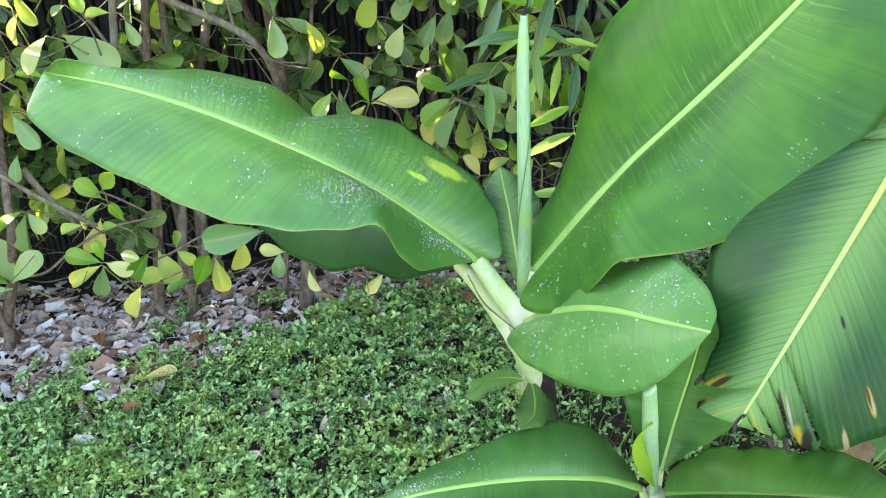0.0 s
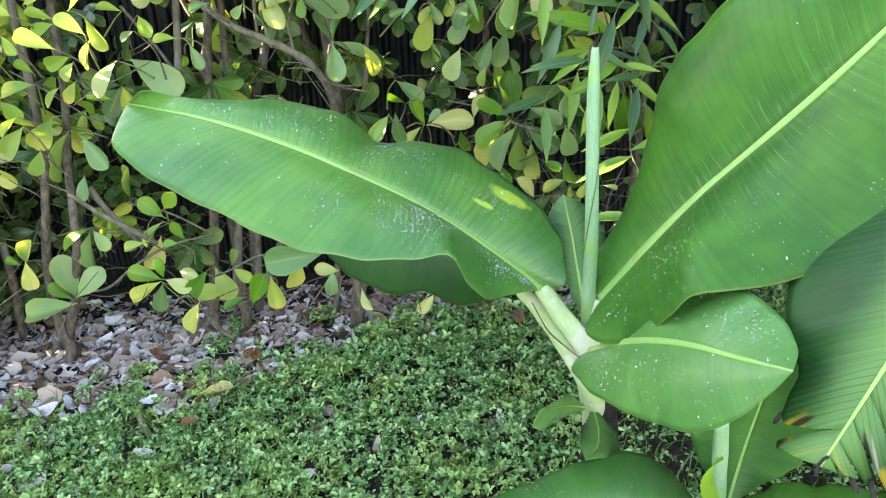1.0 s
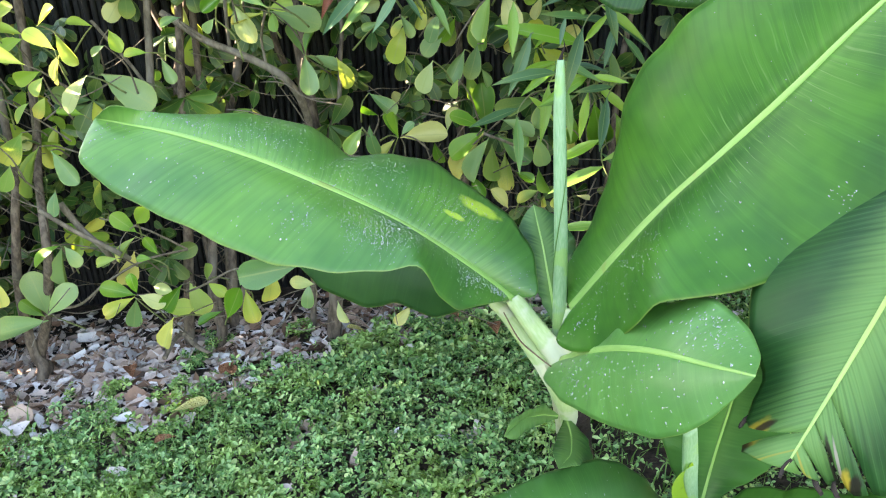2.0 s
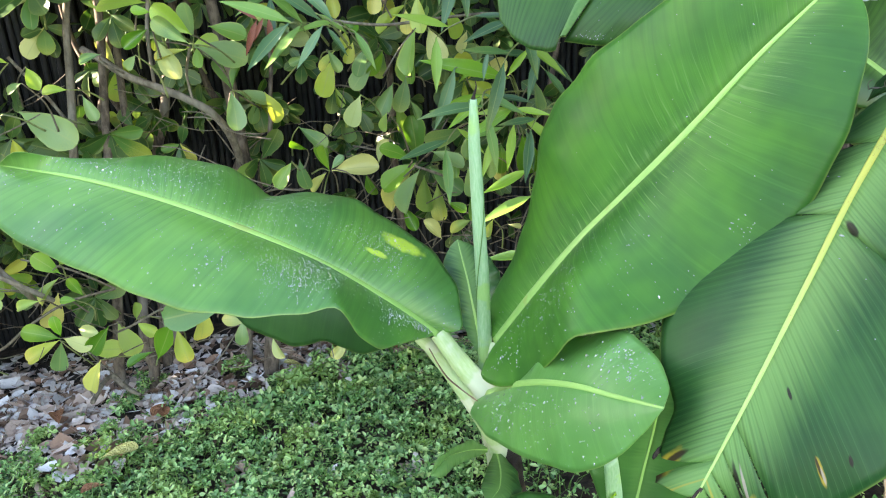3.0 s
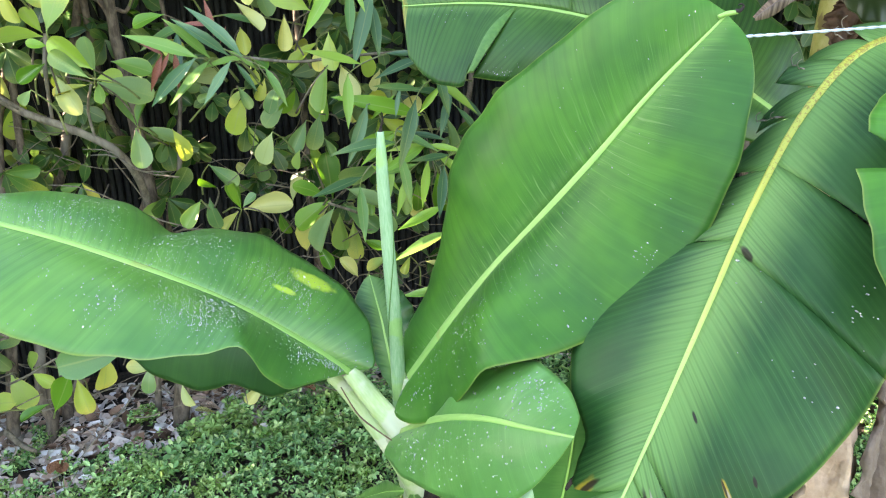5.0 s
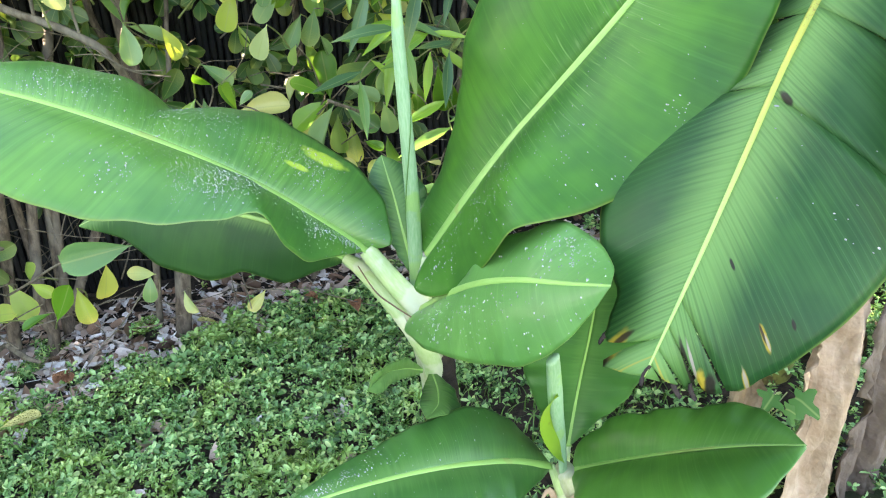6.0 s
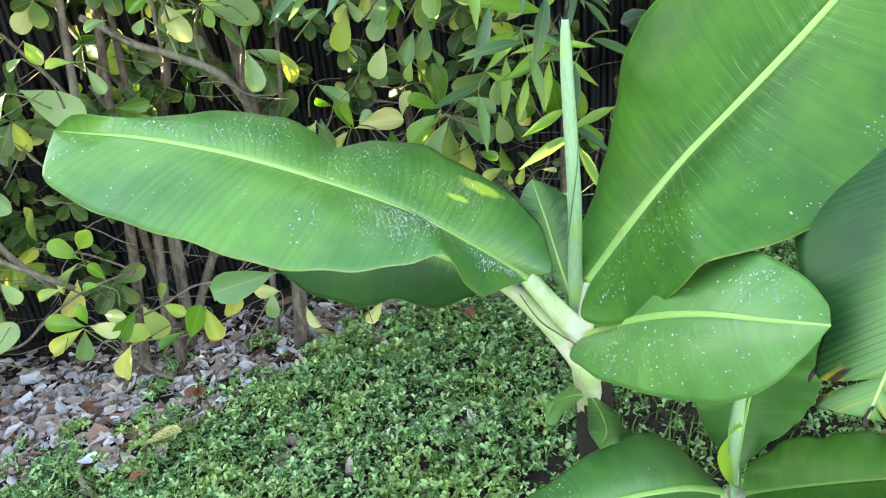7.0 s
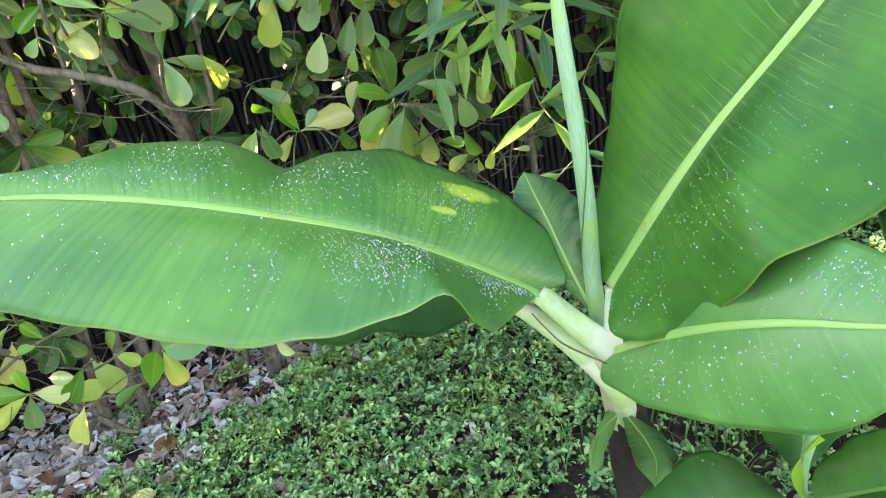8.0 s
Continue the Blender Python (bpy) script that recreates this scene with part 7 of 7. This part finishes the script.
dead_leaf([(1.14, 1.34, 0.84), (1.05, 1.20, 0.72), (0.98, 1.10, 0.50), (0.94, 1.05, 0.10)], 0.092, DEAD, 1, "beige crumpled dead leaf hanging to the ground")
dead_leaf([(1.24, 1.46, 1.02), (1.18, 1.24, 0.85), (1.14, 1.14, 0.50), (1.10, 1.10, 0.12)], 0.095, DEAD_DARK, 2, "grey-brown dead leaf hanging in folds")
dead_leaf([(1.10, 1.45, 0.92), (0.93, 1.28, 0.72), (0.86, 1.20, 0.45), (0.83, 1.18, 0.16)], 0.05, DEAD, 3, "narrow dry leaf behind the green ones")
dead_leaf([(1.250, 1.60, 1.40), (1.240, 1.595, 1.34), (1.230, 1.585, 1.26), (1.225, 1.58, 1.15)], 0.058, FIBRE, 4, "short frayed brown sheath on the stem")

# a lobed weed between the leaves
weed = thing("weed", (0.82, 1.16, ground_z(0.82, 1.16)), "small weed with lobed green leaves beside the dead banana leaf", "weed")


def lobed_leaf(parent, base, way, up, size):
    way = Vector(way).normalized()
    up = Vector(up)
    up = (up - way * up.dot(way)).normalized()
    side = way.cross(up)
    verts, faces, uvs = [tuple(Vector(base) + way * (0.35 * size))], [], []
    uvs.append((0.5, 0.35))
    n = 40
    for i in range(n):
        g = 2 * math.pi * i / n
        r = 0.42 * (1 + 0.30 * math.cos(5 * g)) * (1 + 0.07 * math.sin(15 * g)) * (0.75 + 0.25 * math.cos(g))
        u, v = 0.35 + r * math.cos(g), r * math.sin(g) * 1.15
        verts.append(tuple(Vector(base) + way * (size * u) + side * (size * v) + up * (size * (0.12 * abs(v) - 0.25 * u * u))))
        uvs.append((0.5 + v, u))
        faces.append((0, 1 + i, 1 + (i + 1) % n))
    return part("leaf", from_arrays("leaf", verts, faces, WEED, uvs), parent)


for k, (at_, way_, size_) in enumerate((((0.835, 1.045, 0.485), (0.5, -0.5, -0.25), 0.080), ((0.815, 1.05, 0.49), (-0.6, -0.5, -0.2), 0.060), ((0.84, 1.06, 0.44), (0.7, -0.2, -0.3), 0.06))):
    part("stalk", tube_mesh("stalk", [(0.82, 1.16, ground_z(0.82, 1.16)), (0.82, 1.12, 0.30), at_], [0.0022, 0.0014], GREEN_TWIG, sides=6, steps=12), weed)
    lobed_leaf(weed, at_, way_, (0, -0.6, 0.8), size_)

# rope
rope_pts = [(0.595, 0.945, 1.352), (0.72, 0.957, 1.357), (0.85, 0.970, 1.363), (1.00, 0.985, 1.370), (1.18, 1.15, 1.385), (1.27, 1.62, 1.42)]
rope_v, rope_f, rope_u = [], [], []
for turn in (0.0, math.pi):
    strand = []
    for i in range(241):
        c = spline(rope_pts, i / 240)
        g = i * 0.45 + turn
        strand.append((c[0] + 0.0003 * math.cos(g), c[1] + 0.0009 * math.cos(g), c[2] + 0.0009 * math.sin(g)))
    v, f, u = tube(strand, [0.0013, 0.0013], sides=6, steps=480)
    k = len(rope_v)
    rope_v += v
    rope_u += u
    rope_f += [tuple(k + q for q in face) for face in f]
tagged(new("rope", from_arrays("rope", rope_v, rope_f, ROPE, rope_u)), "thin white twisted rope tied from the leaf to the big stem", "rope")

# ---- small things on the ground ----
def fallen(name, me, x, y, size, turn, tilt, label, lift=0.0):
    ob = new(name, me)
    ob.matrix_world = Matrix.Translation((x, y, ground_z(x, y) + 0.030 + 0.034 * cover_density(x, y) + lift)) @ pose(0, 0, 0, tilt, 4, turn) @ Matrix.Diagonal((size, size, size, 1))
    tagged(ob, label, "fallen leaf", "fallen leaves")


PINK_FALL = obovate_mesh("fallen_leaf", FALLEN_PINK, 0.5, -0.15, 0.3, 0.05, 34)
YELLOW_FALL = obovate_mesh("fallen_leaf", FALLEN_YELLOW, 0.5, -0.1, 0.2, 0.05, 31)
RED_FALL = obovate_mesh("fallen_leaf", FALLEN_RED, 0.6, -0.2, 0.35, 0.04, 32)
fallen("fallen_leaf", YELLOW_FALL, -0.946, 1.927, 0.115, -80, 14, "yellow fallen leaf lying on the weeds", 0.022)
for x, y, size, turn in ((-1.215, 2.228, 0.085, 30), (-0.842, 2.259, 0.080, 160), (-0.924, 2.033, 0.070, 200), (-0.896, 1.821, 0.065, 120), (0.107, 2.25, 0.085, 10), (-1.44, 1.83, 0.055, 60), (-1.55, 2.12, 0.07, 140), (-0.02, 2.42, 0.07, 50), (-0.85, 2.24, 0.07, 200)):
    fallen("fallen_leaf", RED_FALL, x, y, size, turn, 12, "reddish brown fallen leaf on the ground")
fallen("fallen_leaf", PINK_FALL, -0.366, 2.445, 0.085, 75, 20, "pinkish half-dry fallen leaf beside the weeds")
fallen("fallen_leaf", YELLOW_FALL, -0.38, 2.43, 0.08, 100, 25, "pale yellow fallen leaf beside the weeds")
